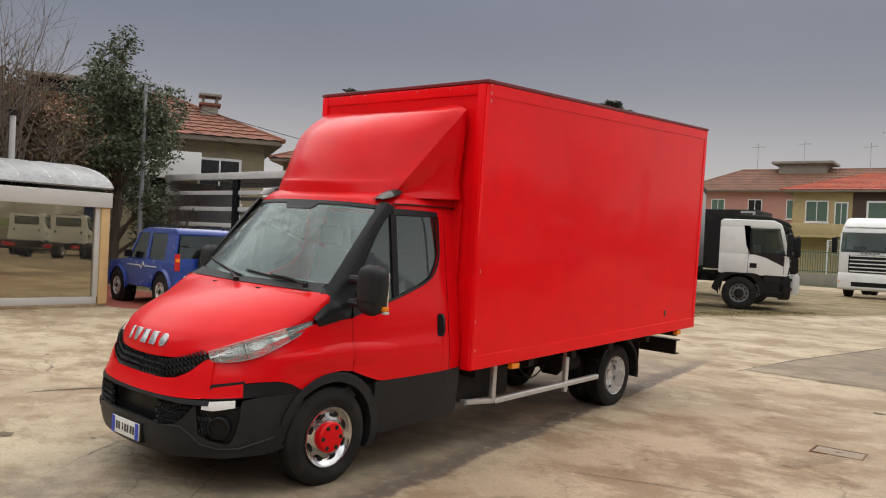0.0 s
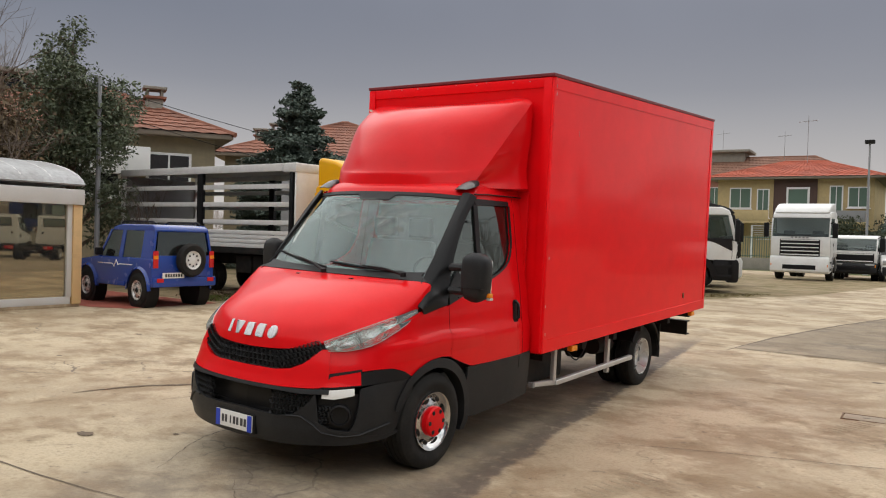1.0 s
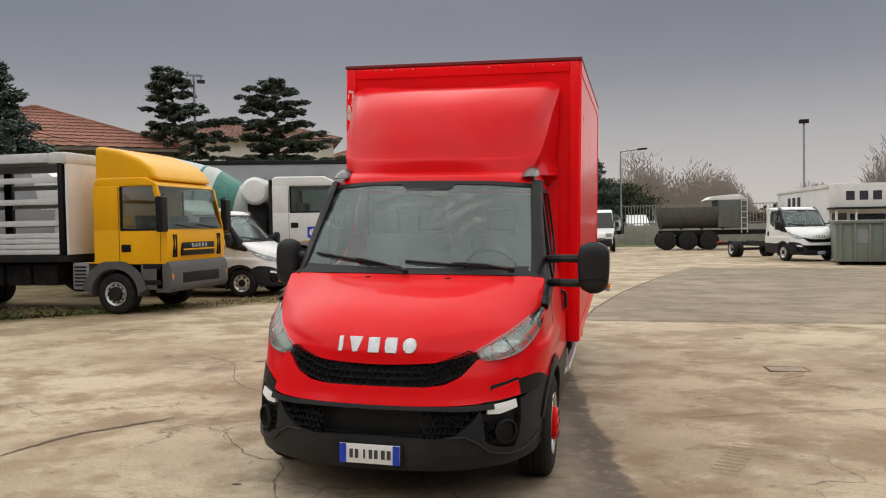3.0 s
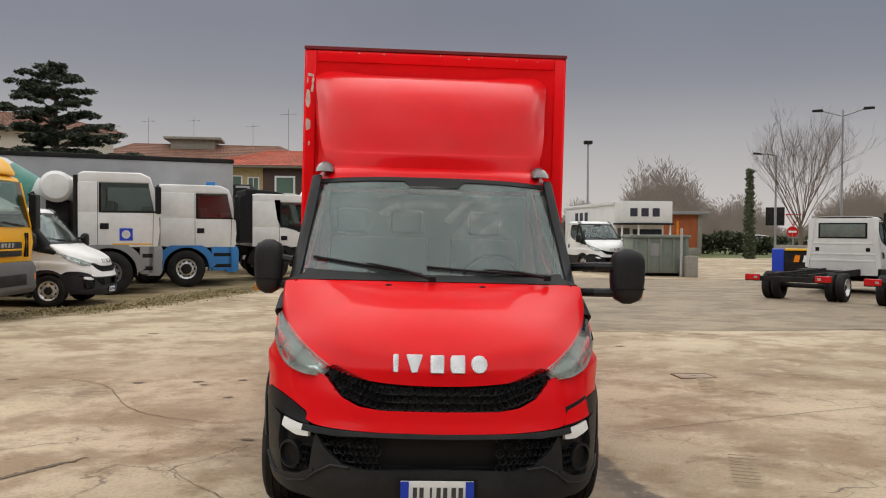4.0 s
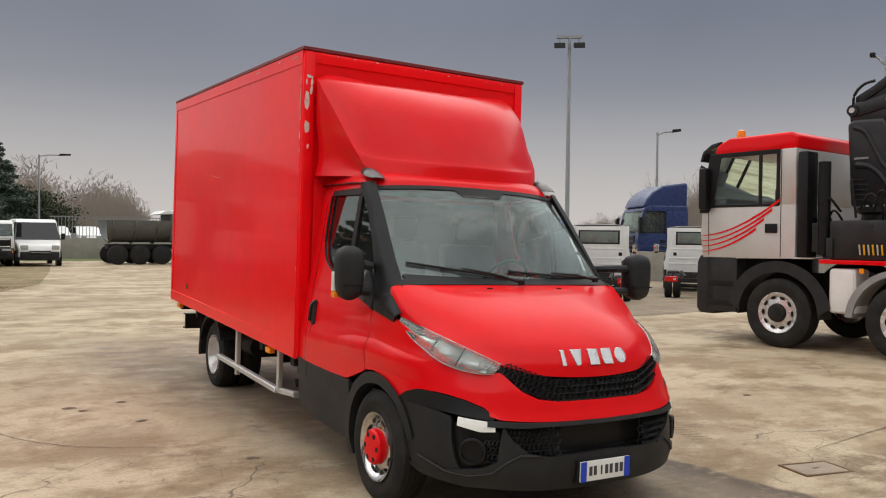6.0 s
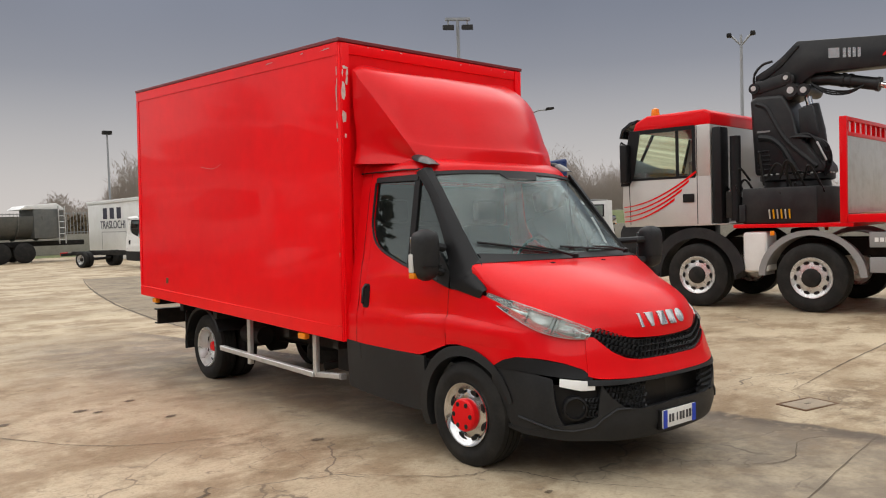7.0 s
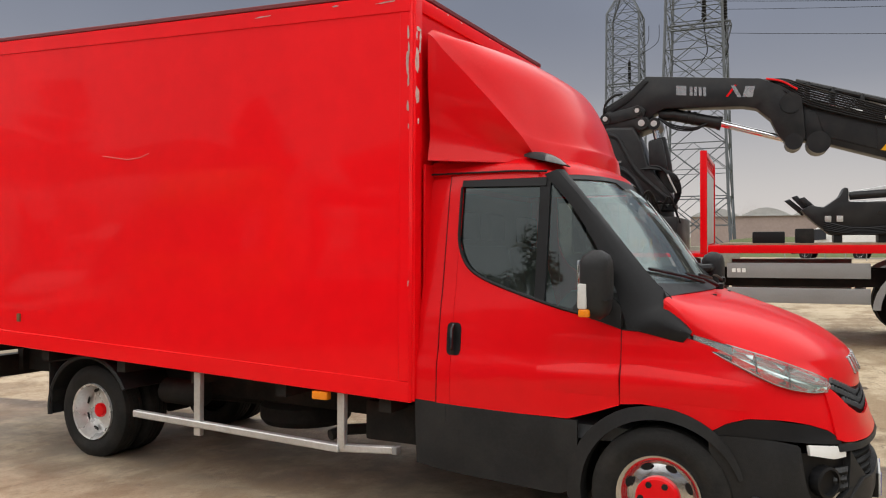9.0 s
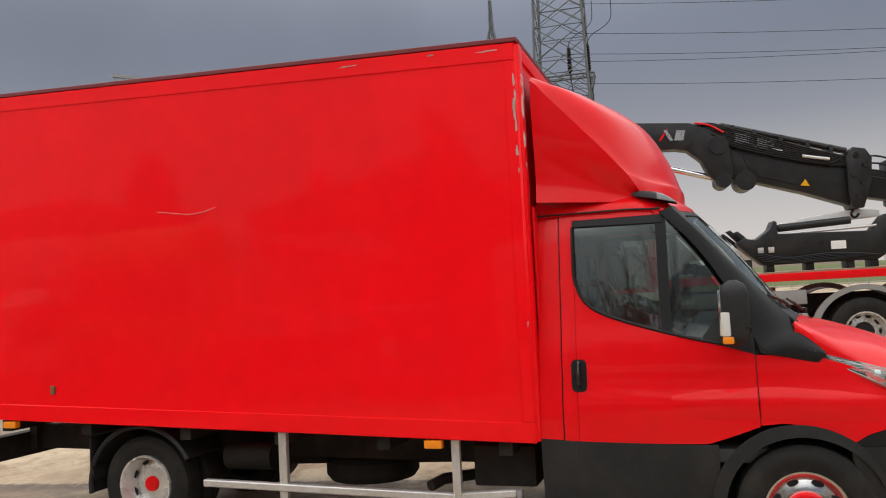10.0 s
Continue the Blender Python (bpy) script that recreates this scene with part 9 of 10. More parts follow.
def pylon(x, y, base, top, h, shoulder, rot, label, deck, posts):
    """A lattice tower with four legs, cross bracing, a peak, and post insulators on a side deck."""
    v = thing("electricity_pylon", pose(x, y, 0, 0, 0, rot), label, "pylon")
    lat = bmesh.new()
    lev = [shoulder * t for t in (0, 0.14, 0.27, 0.39, 0.50, 0.60, 0.69, 0.77, 0.85, 0.93, 1.0)] + [shoulder + (h - shoulder) * t for t in (0.28, 0.6, 1.0)]

    def half(z):
        if z <= shoulder:
            return (base + (top - base) * (z / shoulder) ** 0.8) / 2
        t = (z - shoulder) / (h - shoulder)
        return (0.2 + (top - 0.2) * (1 - t) ** 3.2) / 2

    for z0, z1 in zip(lev, lev[1:]):
        a, b = half(z0), half(z1)
        ca, cb = [(-a, -a, z0), (a, -a, z0), (a, a, z0), (-a, a, z0)], [(-b, -b, z1), (b, -b, z1), (b, b, z1), (-b, b, z1)]
        for i in range(4):
            rod([ca[i], cb[i]], 0.13, 4, lat)
            j = (i + 1) % 4
            rod([ca[i], cb[j]], 0.06, 3, lat), rod([ca[j], cb[i]], 0.06, 3, lat), rod([cb[i], cb[j]], 0.06, 3, lat)
            la, lb = [tuple((np.array(p) + np.array(q)) / 2) for p, q in ((ca[i], cb[i]), (ca[j], cb[j]))]
            mb = tuple((np.array(cb[i]) + np.array(cb[j])) / 2)
            for p, q in ((lb, mb), (mb, la), (la, lb)):
                rod([p, q], 0.04, 3, lat)
    part("lattice", lat, LATTICE, v, smooth=False)
    w = half(deck)
    arm = bmesh.new()
    out = min(posts) - 0.5
    for sx in (-0.9, 0.9):
        rod([(sx, w, deck), (sx, out, deck)], 0.10, 4, arm), rod([(sx, -w, deck - 2.4), (sx, out, deck)], 0.07, 4, arm)
        for t in (0.0, 0.33, 0.66, 1.0):
            rod([(sx, w + (out - w) * t, deck), (sx, -w, deck - 2.4 + 2.0 * t)], 0.04, 3, arm)
    for t in np.linspace(0, 1, 6):
        rod([(-0.9, w + (out - w) * t, deck), (0.9, w + (out - w) * t, deck)], 0.05, 3, arm)
    part("cross_arm", arm, LATTICE, v, smooth=False)
    for y_ in posts:
        rings = [(deck, 0.16), (deck + 0.25, 0.12)]
        for i in range(9):
            rings += [(deck + 0.35 + i * 0.27, 0.15), (deck + 0.47 + i * 0.27, 0.27 - 0.008 * i)]
        part("insulator", lathe(rings + [(deck + 2.9, 0.10), (deck + 3.1, 0.04)], "z", 10, at=(-0.6, y_, 0)), CHASSIS, v, "dark ribbed post insulator")
        part("jumper_wire", rod(spline([(-0.6, y_, deck + 3.1), (-0.6, y_ - 0.5, deck + 3.8), (-0.6, y_ - 2.3, deck + 5.0), (-0.6, y_ - 2.5, deck + 7.2)], 12), 0.035, 4), CHASSIS, v)
        part("jumper_wire", rod(spline([(-0.6, y_, deck), (-0.6, y_ - 0.1, deck - 1.0), (-0.6, y_ - 0.3, deck - 2.6), (-0.6, y_ + 0.3, deck - 3.6)], 10), 0.05, 4), CHASSIS, v)
    return v


pylon(99.5, 26.2, 4.8, 4.1, 40, 30.5, 4, "slim grey lattice electricity pylon", 21.6, (-0.6, -1.9))
pylon(74.0, 12.8, 6.6, 4.2, 46, 38, 4, "grey lattice electricity pylon", 21.6, (-0.75, -2.6))
for z, dz in ((29.0, -6.0), (26.0, -6.0), (23.9, -5.0), (23.1, -3.5), (20.9, -4.5)):
    wire((74, 12, z), (80, -75, z + dz), 1.6, 0.022, "high-voltage wire between pylons")

# ---- road signs by the far road ----
for x, y, z, kind in ((24.6, 46.5, 2.7, "square"), (25.6, 46.0, 2.5, "triangle"), (25.5, 45.9, 1.7, "disc"), (28.5, 44.6, 2.2, "plate"), (31.4, 43.0, 2.2, "triangle"), (33.9, 41.3, 2.5, "blue"), (30.6, 43.2, 2.3, "square")):
    s = thing("road_sign", pose(x, y, 0, 0, 0, -32), "small road sign on a grey post", "road sign")
    part("post", rod([(0, 0, 0), (0, 0, z)], 0.035, 6), POLE, s)
    if kind == "triangle":
        part("sign_face", prism([(-0.4, z + 0.3), (0.4, z + 0.3), (0, z - 0.4)], -0.02, 0.02, "y"), PLATE, s)
        part("sign_border", prism([(-0.5, z + 0.36), (0.5, z + 0.36), (0, z - 0.5)], -0.005, 0.015, "y"), RED_LENS, s)
    elif kind == "disc":
        part("sign_face", lathe([(-0.03, 0.35), (0.02, 0.35)], "y", 20, at=(0, 0, z)), RED_LENS, s)
        part("sign_bar", box(-0.24, -0.045, z - 0.06, 0.24, -0.03, z + 0.06), PLATE, s)
    elif kind == "square":
        for k in (-0.32, 0.32):
            part("sign_face", box(k - 0.26, -0.03, z - 0.6, k + 0.26, 0.02, z + 0.6, 0.02), CHASSIS, s)
    elif kind == "blue":
        part("sign_face", box(-0.35, -0.03, z - 0.6, 0.35, 0.02, z + 0.5, 0.02), PLATE_BLUE, s)
        part("sign_panel", box(-0.28, -0.04, z - 0.1, 0.28, -0.03, z + 0.42), PLATE, s)
    else:
        part("sign_face", box(-0.65, -0.03, z - 0.18, 0.65, 0.02, z + 0.18, 0.02), PLATE, s)

# ---- trees ----
BARK = material("grey_bark", (0.14, 0.11, 0.085), 0.95, vary=0.3, scale=5, bump=0.4, bump_scale=25)
TWIG = material("winter_twigs", (0.13, 0.10, 0.078), 0.95, vary=0.25, scale=1)
DARK_LEAF = material("dark_evergreen_leaves", (0.085, 0.105, 0.055), 0.6, vary=0.5, scale=1.5)
NEEDLE = material("blue_green_needles", (0.085, 0.112, 0.088), 0.8, vary=0.5, scale=2)
PINE_LEAF = material("pine_needles", (0.062, 0.080, 0.052), 0.8, vary=0.5, scale=2)
BRUSH = material("brown_scrub", (0.125, 0.09, 0.05), 0.95, vary=0.5, scale=1.2)
HEDGE = material("hedge_leaves", (0.05, 0.06, 0.028), 0.85, vary=0.5, scale=2)


def leaf_mesh(name, centres, size, mat, parent, flat_z=1.0, rng=None, smooth=False):
    """Many small leaf clumps, two crossed blades at each centre, in one mesh."""
    rng = rng or np.random.default_rng(1)
    c = np.asarray(centres, float)
    n = len(c)
    a = rng.normal(size=(n, 3)) * (1, 1, flat_z)
    a /= np.linalg.norm(a, axis=1, keepdims=True)
    b = np.cross(a, rng.normal(size=(n, 3)))
    b /= np.linalg.norm(b, axis=1, keepdims=True)
    s = size * rng.uniform(0.5, 1.3, (n, 1))
    verts = np.stack([c - a * s, c - b * s * 0.45, c + a * s, c + b * s * 0.45], 1).reshape(-1, 3)
    faces = np.arange(4 * n).reshape(-1, 4)
    me = bpy.data.meshes.new(name)
    me.from_pydata(verts.tolist(), [], faces.tolist())
    me.materials.append(mat)
    ob = new(name, me)
    if parent:
        ob.parent = parent
    return ob


def branches(rng, p, d, length, r, depth, bm, tips, spread=0.5, up=0.15, kids=3, sides=4):
    p, d = np.array(p, float), np.array(d, float) / np.linalg.norm(d)
    pts = [p]
    for i in range(3):
        d = d + rng.normal(size=3) * 0.09 + (0, 0, up * 0.25)
        d = d / np.linalg.norm(d)
        pts.append(pts[-1] + d * length / 3)
    rod(pts, r, sides, bm, cap=False, taper=r * 0.55)
    tips.append(pts[-1])
    if depth == 0:
        return
    for k in range(kids):
        t = rng.uniform(0.35, 1.0)
        q = pts[0] + (pts[-1] - pts[0]) * t
        e = d + rng.normal(size=3) * spread
        branches(rng, q, e + (0, 0, up), length * rng.uniform(0.55, 0.8), r * 0.55, depth - 1, bm, tips, spread, up, kids, 3)


def bare_tree(x, y, h, seed, label, spread=0.55, depth=4, fork=5, base=0.22, open_=0.42, reach=0.36, stout=0.0068):
    rng = np.random.default_rng(seed)
    v = thing("bare_tree", pose(x, y, 0), label, "tree")
    part("trunk", rod([(0, 0, -0.1), (0.03, 0, h * base * 0.5), (0, 0.03, h * base)], h * 0.017, 8, taper=h * 0.012), BARK, v)
    crown, tips = bmesh.new(), []
    for k in range(fork):
        a = 2 * math.pi * (k + rng.uniform(-0.3, 0.3)) / fork
        branches(rng, (0, 0, h * base * rng.uniform(0.75, 1.0)), (math.cos(a) * open_ * rng.uniform(0.5, 1.2), math.sin(a) * open_ * rng.uniform(0.5, 1.2), 1.0), h * reach, h * stout, depth, crown, tips, spread * 0.62, 0.22, 3)
    part("crown", crown, TWIG, v, smooth=False)
    return v


def conifer(x, y, h, rad, seed, label, mat, n=7000, flat=0.5, start=0.08, layered=True, name="conifer"):
    rng = np.random.default_rng(seed)
    v = thing(name, pose(x, y, 0), label, "tree")
    part("trunk", rod([(0, 0, -0.1), (0, 0, h * 0.5), (0, 0, h * 0.97)], h * 0.022, 7, taper=0.02), BARK, v)
    limbs, pts = bmesh.new(), []
    z = h * start
    while z < h * 0.97:
        f = 1 - (z - h * start) / (h * (1 - start))
        L = rad * (f ** 0.85) * rng.uniform(0.75, 1.12) + 0.08
        for k in range(6):
            a = rng.uniform(0, 2 * math.pi)
            q = L * rng.uniform(0.6, 1.1)
            end = (math.cos(a) * q, math.sin(a) * q, z - 0.16 * q + rng.uniform(-0.1, 0.2))
            rod([(0, 0, z), end], 0.03, 3, limbs, cap=False)
            m = int(n * h / 330 * (0.3 + q))
            t = rng.uniform(0.15, 1.05, m) ** 0.7
            base_ = np.outer(t, np.array(end) - (0, 0, z)) + (0, 0, z)
            w = 0.22 * q * (1.15 - t)[:, None] + 0.06
            pts.append(base_ + rng.normal(size=(m, 3)) * w * (1, 1, 0.45))
        z += h * 0.030 * rng.uniform(0.8, 1.3)
    part("limb", limbs, BARK, v, smooth=False)
    leaf_mesh("crown", np.concatenate(pts), 0.055 + 0.006 * h, mat, v, flat, rng)
    return v


def cloud_tree(x, y, h, clumps, seed, label, mat, n=900, size=0.16, trunk_r=0.16, name="evergreen_tree"):
    """A tree whose crown is made of leaf clumps round limb ends: (dx, dy, z, radius, flatness)."""
    rng = np.random.default_rng(seed)
    v = thing(name, pose(x, y, 0), label, "tree")
    part("trunk", rod([(0, 0, -0.1), (0.1, 0.05, h * 0.45), (0.0, 0.1, h * 0.9)], trunk_r, 8, taper=trunk_r * 0.3), BARK, v)
    pts = []
    for dx, dy, z, r, fl in clumps:
        part("limb", rod([(0.05, 0.05, max(h * 0.12, z - r * 0.9 - abs(dx) * 0.4)), (dx * 0.5, dy * 0.5, z - r * fl * 0.5), (dx, dy, z)], 0.07, 5, taper=0.02), BARK, v)
        m = int(n * r * r)
        d = rng.normal(size=(m, 3))
        d /= np.linalg.norm(d, axis=1, keepdims=True)
        rr = r * rng.uniform(0.25, 1.0, (m, 1)) ** 0.45 * (1 + 0.22 * np.sin(d[:, :1] * 5 + dx * 3) + 0.15 * np.sin(d[:, 1:2] * 7))
        pts.append(d * rr * (1, 1, fl) + (dx, dy, z))
    leaf_mesh("crown", np.concatenate(pts), size, mat, v, 0.8, rng)
    return v


rng = np.random.default_rng(3)
big = [(rng.uniform(-1.15, 1.15), rng.uniform(-1.15, 1.15), rng.uniform(1.2, 6.2), rng.uniform(0.5, 0.85), 0.95) for _ in range(34)]
big = [(dx * (1.15 - 0.10 * max(0, z - 3.5)), dy * (1.15 - 0.10 * max(0, z - 3.5)), z, r, f) for dx, dy, z, r, f in big] + [(0.2, 0, 6.7, 0.45, 1.1), (-0.6, 0, 6.4, 0.5, 1.0)]
cloud_tree(-16.9, 7.25, 6.6, big, 5, "large dark evergreen tree behind the garden wall", DARK_LEAF, 2200, 0.062)
conifer(-21.3, 20.0, 8.3, 3.7, 8, "blue-green spruce among the houses", NEEDLE, 8000)
conifer(-1.3, 58.0, 7.9, 3.6, 9, "dark conifer beyond the yard wall", NEEDLE, 7000)


def layered_tree(x, y, h, levels, seed, label, mat, name, sway=0.0, facing=(0.82, 0.57), stems=7, size=0.085):
    """A cedar or pine: boughs in open, flat layers of (z, reach to one side, reach to the other)."""
    rng = np.random.default_rng(seed)
    v = thing(name, pose(x, y, 0), label, "tree")
    part("trunk", rod([(0, 0, -0.1), (sway * 0.3, 0.05, h * 0.45), (-sway * 0.4, 0.1, h * 0.75), (-sway, 0.1, h * 0.97)], 0.19, 8, taper=0.03), BARK, v)
    limbs, pts = bmesh.new(), []
    for z, near, far in levels:
        for k in range(stems):
            a = 2 * math.pi * (k + rng.uniform(-0.45, 0.45)) / stems
            c = math.cos(a)
            reach = (far if c > 0 else near) * (0.35 + 0.65 * abs(c)) * rng.uniform(0.75, 1.45)
            d = np.array((facing[0] * c - facing[1] * math.sin(a), facing[1] * c + facing[0] * math.sin(a), 0.0))
            foot = np.array((-sway * min(1.0, z / h) ** 2, 0.06, z - 0.25 * reach + rng.uniform(-0.25, 0.25)))
            tip = foot + d * reach + (0, 0, 0.22 * reach + rng.uniform(-0.1, 0.15))
            bend = (foot + tip) / 2 + (0, 0, 0.10 * reach)
            rod([foot, bend, tip], 0.045, 4, limbs, cap=False, taper=0.012)
            side = np.array((-d[1], d[0], 0))
            for w in range(int(3 + reach * 2.4)):
                t = rng.uniform(0.30, 1.03)
                q = foot * (1 - t) ** 2 + 2 * bend * t * (1 - t) + tip * t * t
                spray = side * rng.choice((-1, 1)) * reach * rng.uniform(0.08, 0.34) + d * rng.uniform(0.0, 0.25)
                m = int(60 + 55 * reach)
                u = rng.uniform(0, 1, (m, 1))
                pts.append(q + u * spray + rng.normal(size=(m, 3)) * (0.085, 0.085, 0.035) + (0, 0, 0.02) - np.array((0, 0, 0.10)) * u)
    part("limb", limbs, BARK, v, smooth=False)
    leaf_mesh("crown", np.concatenate(pts), size, mat, v, 0.5, rng)
    return v


layered_tree(-19.2, 28.9, 9.2, [(9.0, 0.5, 0.4), (8.75, 1.0, 0.7), (8.4, 1.4, 1.1), (8.05, 0.7, 1.0), (7.55, 1.3, 1.6), (7.2, 0.7, 1.5), (6.85, 0.6, 2.3), (6.4, 1.0, 2.0), (6.0, 1.2, 1.8), (5.5, 1.3, 1.6), (5.0, 1.1, 1.4), (4.4, 1.0, 1.2)],
             13, "tall pine with flat open layers", PINE_LEAF, "pine_tree", 0.28)
conifer(-21.0, 28.3, 6.2, 0.8, 17, "small young conifer beside the pine", PINE_LEAF, 5000)
layered_tree(-16.0, 33.2, 9.2, [(9.0, 0.7, 0.6), (8.7, 1.1, 0.9), (8.2, 1.5, 1.2), (7.75, 1.3, 1.5), (7.3, 2.0, 1.8), (6.8, 1.9, 2.0), (6.3, 2.2, 2.2), (5.8, 2.1, 2.3), (5.3, 2.4, 2.4), (4.8, 2.2, 2.4), (4.3, 2.2, 2.3)],
             19, "broad cedar with flat spreading layers", PINE_LEAF, "cedar_tree", 0.1, stems=8)
conifer(21.5, 43.5, 5.6, 0.22, 23, "slim dark cypress by the road", DARK_LEAF, 9000, 1.2, 0.02, name="cypress")
bare_tree(21.05, 36.3, 8.3, 31, "large bare tree with fanned branches", 0.6, 5, 13, 0.26, 0.6, 0.33, 0.0040)
bare_tree(-17.5, 2.2, 8.5, 37, "bare tree with drooping twigs over the showroom", 0.8, 4, 6, 0.25)
bare_tree(-14.0, 3.2, 6.8, 39, "bare tree with a tangle of thin twigs", 0.85, 4, 7, 0.2)
bare_tree(-15.2, 0.2, 8.2, 38, "bare tree with thin upright branches", 0.55, 4, 5, 0.2)
bare_tree(30.0, 27.5, 5.5, 41, "young bare tree behind the chassis cabs", 0.6, 4, 5, 0.2)
bare_tree(-14.5, 8.2, 3.6, 43, "small bare sapling by the garden wall", 0.6, 3, 5, 0.1)


def scrub(name, outline, h0, h1, n, size, mat, label, seed, z=0.0):
    """Uneven bushes along a line of (x, y, depth)."""
    rng = np.random.default_rng(seed)
    pts = []
    k = rng.integers(0, len(outline) - 1, n)
    t = rng.uniform(0, 1, n)
    o = np.array(outline, float)
    q = o[k] + (o[k + 1] - o[k]) * t[:, None]
    s = q[:, 0] * 0.9 + q[:, 1] * 0.7
    top = h0 + (h1 - h0) * (0.5 + 0.3 * np.sin(s * 1.3) + 0.2 * np.sin(s * 3.7 + 1))
    pts = np.stack([q[:, 0] + rng.normal(size=n) * q[:, 2] * 0.4, q[:, 1] + rng.normal(size=n) * q[:, 2] * 0.4, z + top * rng.uniform(0, 1, n) ** 0.6], 1)
    ob = leaf_mesh(name, pts, size, mat, None, 1.0, rng)
    return tagged(ob, label, "bushes", kind="stuff")


scrub("brown_bush", [(-20, -4, 2), (-17, 1, 2.2), (-16, 3.6, 1.8), (-16.5, 5.4, 1.2)], 3.8, 6.2, 46000, 0.075, BRUSH, "tangled brown winter scrub behind the showroom", 3)
scrub("green_hedge", [(-3, 64, 2.2), (0, 64, 2.2), (3.2, 63.5, 2)], 3.4, 5.4, 26000, 0.12, HEDGE, "rounded dark green hedge beyond the wall", 4)
scrub("green_hedge", [(-6.5, 50, 1.6), (-3.5, 50, 1.6), (-1.5, 50, 1.4)], 1.8, 3.6, 12000, 0.12, HEDGE, "olive green bush by the fence", 5)
scrub("low_hedge", [(19, 56, 1), (30, 51, 1), (48, 44, 1)], 1.0, 1.7, 9000, 0.22, HEDGE, "clipped low hedge along the road", 6)
scrub("brown_hedge", [(8, 56, 1.5), (14, 54, 1.5), (18, 54, 1)], 1.6, 2.6, 5000, 0.22, BRUSH, "brown winter hedge beyond the wall", 7)
scrub("weeds", [(-10.5, 6.9, 0.5), (-8.9, 8.3, 0.4), (-7.6, 9.6, 0.3)], 0.03, 0.14, 2600, 0.05, material("weeds", (0.10, 0.12, 0.03), 0.9, vary=0.5, scale=3), "weeds and grass along the edge of the dirt", 8)
scrub("dry_grass", [(-7.2, 10.2, 0.9), (-5.9, 12.0, 0.9), (-4.9, 14.6, 0.9), (-3.7, 18.2, 0.8), (-2.4, 22.0, 0.6)], 0.005, 0.04, 6000, 0.03, material("dry_grass", (0.22, 0.18, 0.085), 0.95, vary=0.5, scale=2), "sparse dry grass along the edge of the dirt", 12)
scrub("dead_leaves", [(-10.4, 7.2, 0.6), (-9.2, 8.2, 0.5), (-11.5, 7.6, 0.7)], 0.02, 0.13, 2500, 0.05, BRUSH, "brown dead growth beside the parked car", 9)


def woods(seed, arc, d0, d1, h0, h1, n, label, mat):
    """A far wood of bare trees: thin upright sprays, uneven in height."""
    rng = np.random.default_rng(seed)
    bm_v, bm_f = [], []
    for _ in range(n):
        a, d = radians(rng.uniform(*arc)), rng.uniform(d0, d1)
        x, y = d * math.sin(a), d * math.cos(a)
        h = rng.uniform(h0, h1) * (0.75 + 0.35 * math.sin(a * 23) + 0.2 * math.sin(a * 61))
        rw, leanx = h * rng.uniform(0.14, 0.26), rng.normal() * 0.05 * h
        i = len(bm_v)
        bm_v += [(x - 0.09, y, 0), (x + 0.09, y, 0), (x + leanx, y, h * 0.8)]
        bm_f.append((i, i + 1, i + 2))
        for k in range(170):
            u = rng.normal(size=3)
            u = u / np.linalg.norm(u) * rng.uniform(0.1, 1.0) ** 0.5
            px, py, pz = x + u[0] * rw + leanx * 0.6, y + u[1] * rw, h * (0.60 + 0.38 * u[2])
            L = h * rng.uniform(0.04, 0.085)
            dx, dz = u[0] * 0.6 + rng.normal() * 0.6, rng.uniform(0.2, 0.9)
            w = 0.028 + 0.03 * rng.random()
            i = len(bm_v)
            bm_v += [(px - w, py, pz - L * 0.5), (px + w, py, pz - L * 0.5), (px + dx * L, py, pz + dz * L * 0.7)]
            bm_f.append((i, i + 1, i + 2))
    me = bpy.data.meshes.new("far_woods")
    me.from_pydata(bm_v, [], bm_f)
    me.materials.append(mat)
    return tagged(new("far_woods", me), label, "woods", kind="stuff")


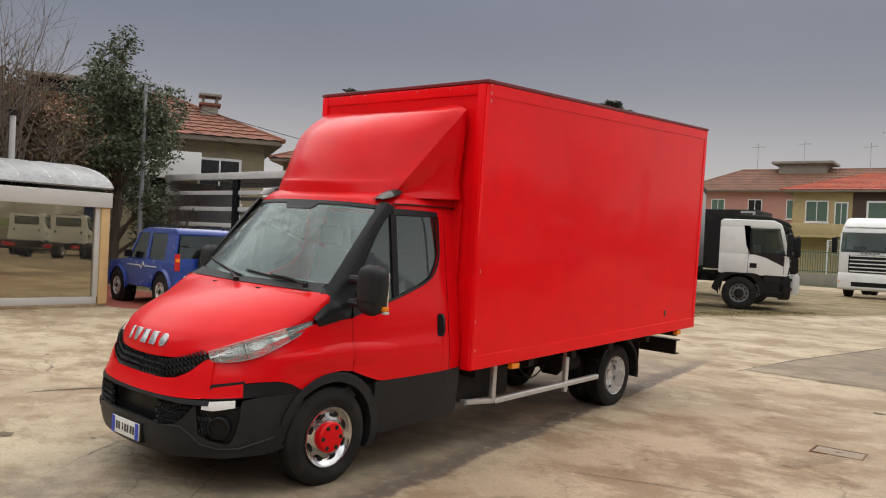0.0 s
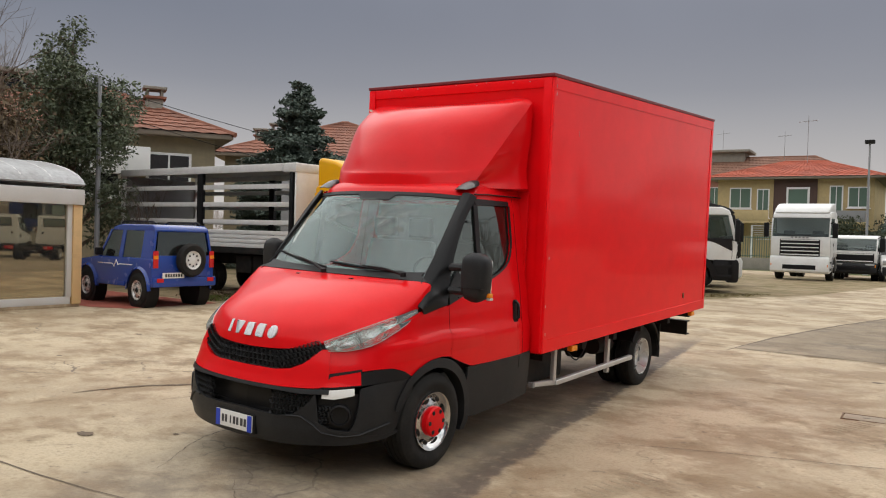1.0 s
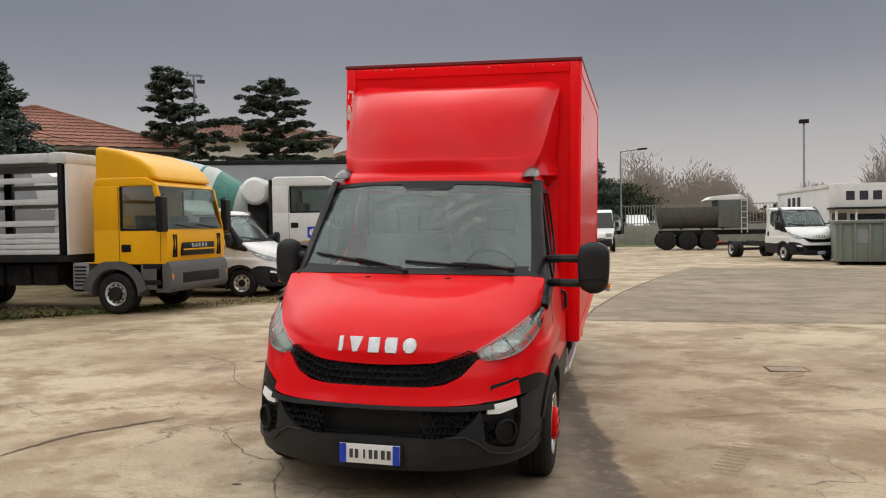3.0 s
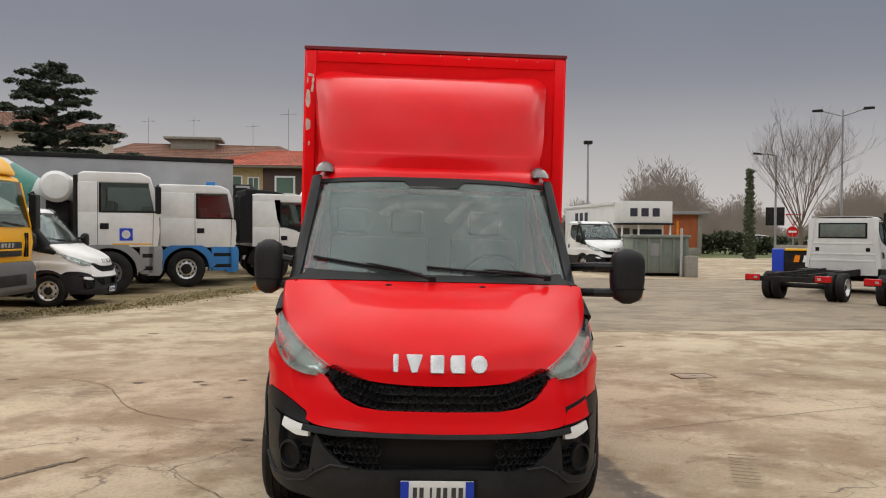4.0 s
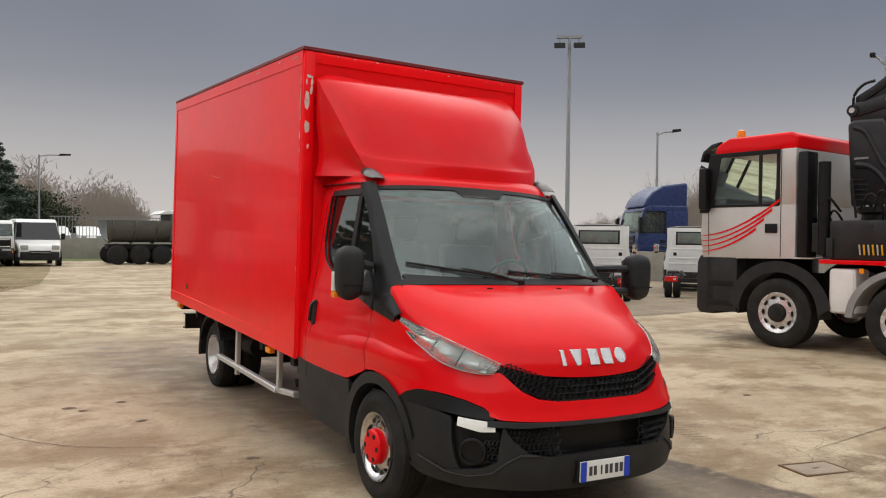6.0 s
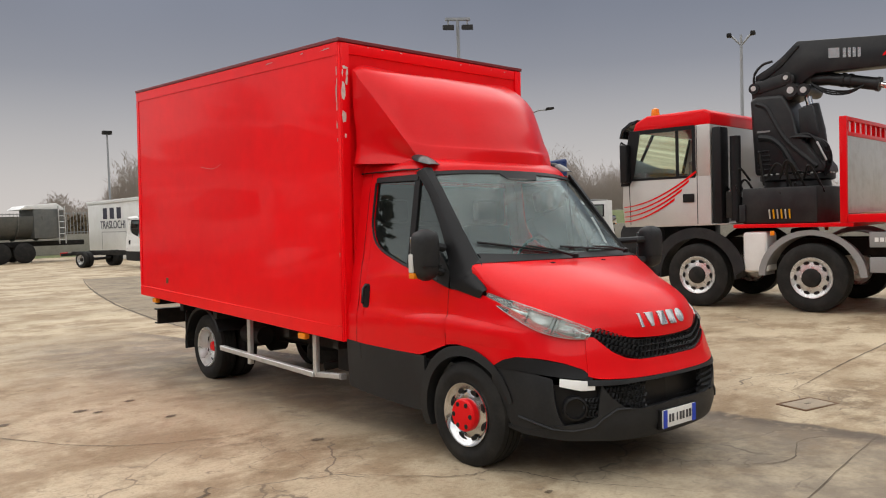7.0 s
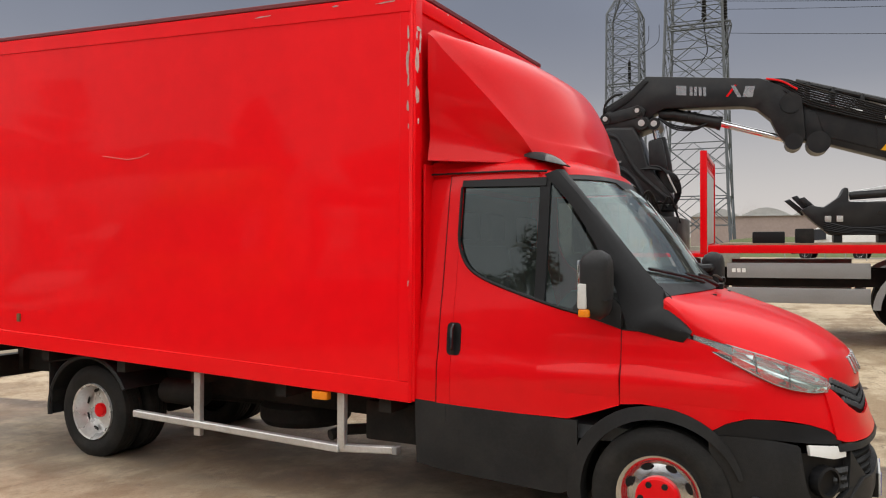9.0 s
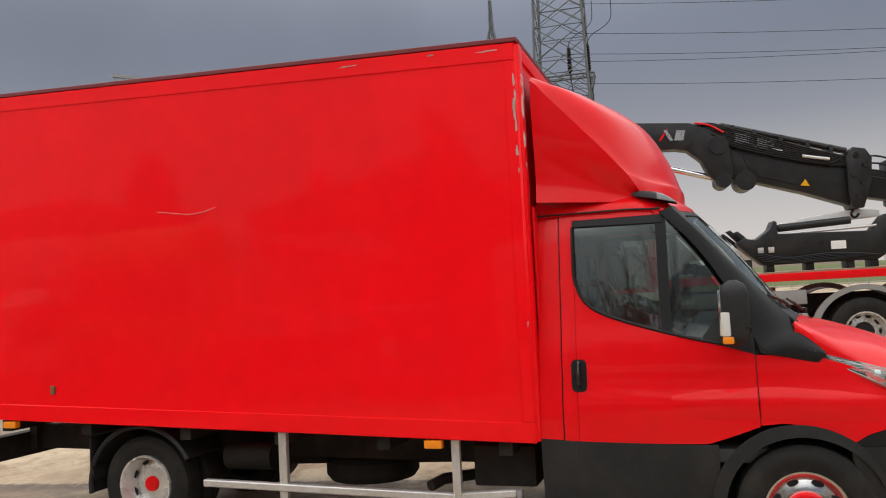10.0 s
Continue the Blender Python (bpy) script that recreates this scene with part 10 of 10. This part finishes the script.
# twig colour paled to carry the haze of the distance
WOODS = material("hazy_bare_woods", (0.29, 0.24, 0.205), 1.0, vary=0.15, scale=0.1)
woods(51, (-4, 62), 95, 150, 5.5, 10.0, 1500, "distant line of bare winter trees", WOODS)
woods(52, (62, 112), 150, 230, 5.0, 8.0, 550, "distant line of bare winter trees", WOODS)
woods(53, (18, 50), 70, 95, 3.0, 5.5, 160, "scattered bare trees beyond the road", WOODS)
woods(54, (-60, -4), 110, 160, 6, 10, 350, "distant line of bare winter trees", WOODS)
# green bank and far sheds
# distance haze is mixed into both shed colours
HAZY_WALL = material("hazy_pink_wall", (0.40, 0.31, 0.275), 0.95, vary=0.12, scale=0.3)
HAZY_ROOF = material("hazy_shed_roof", (0.46, 0.45, 0.44), 0.9, vary=0.1, scale=0.3)
bank = sheet([[(30, 38, 0.0), (70, 18, 0.0)], [(34, 44, 1.6), (76, 24, 1.6)], [(40, 56, 1.8), (84, 36, 1.8)]], 0.0)
tagged(part("grass_bank", bank, GRASS_SOIL), "dull green grass bank by the road", "grass", kind="structure")
bank = sheet([[(60, 8, 0.0), (66, -30, 0.0)], [(68, 9, 1.3), (74, -30, 1.3)], [(90, 9, 1.5), (96, -30, 1.5)]], 0.0)
tagged(part("grass_bank", bank, GRASS_SOIL), "dull green grass bank by the road", "grass", kind="structure")
for i, (x, y, w) in enumerate(((150, 14, 24), (152, -14, 22), (150, 40, 20))):
    sh = thing("far_shed", pose(x, y, 0, 0, 0, 96), "low reddish industrial shed with arched roofs", "shed")
    part("shed_wall", box(-w / 2, 0, 0, w / 2, 12, 5.0), HAZY_WALL, sh)
    for k in range(3):
        x0 = -w / 2 + k * w / 3
        part("arched_roof", prism([(x0 + w / 3 * t, 5.0 + 1.4 * math.sin(math.pi * t)) for t in np.linspace(0, 1, 12)], -0.4, 12.4, "y"), HAZY_ROOF, sh)
fence(52, 4, 58, -40, 0.0, 1.0, 1.2, "low grey guard rail along the far road", POLE)
# unseen wall added behind the camera; it blocks low sky light from the south
wall("sky_blocking_wall", -40, -12.0, 45, -12.0, 7.0, material("grey_render", (0.30, 0.28, 0.25), 0.85, vary=0.15, scale=0.5), "plain unseen wall added to keep low sky light off the truck's front")
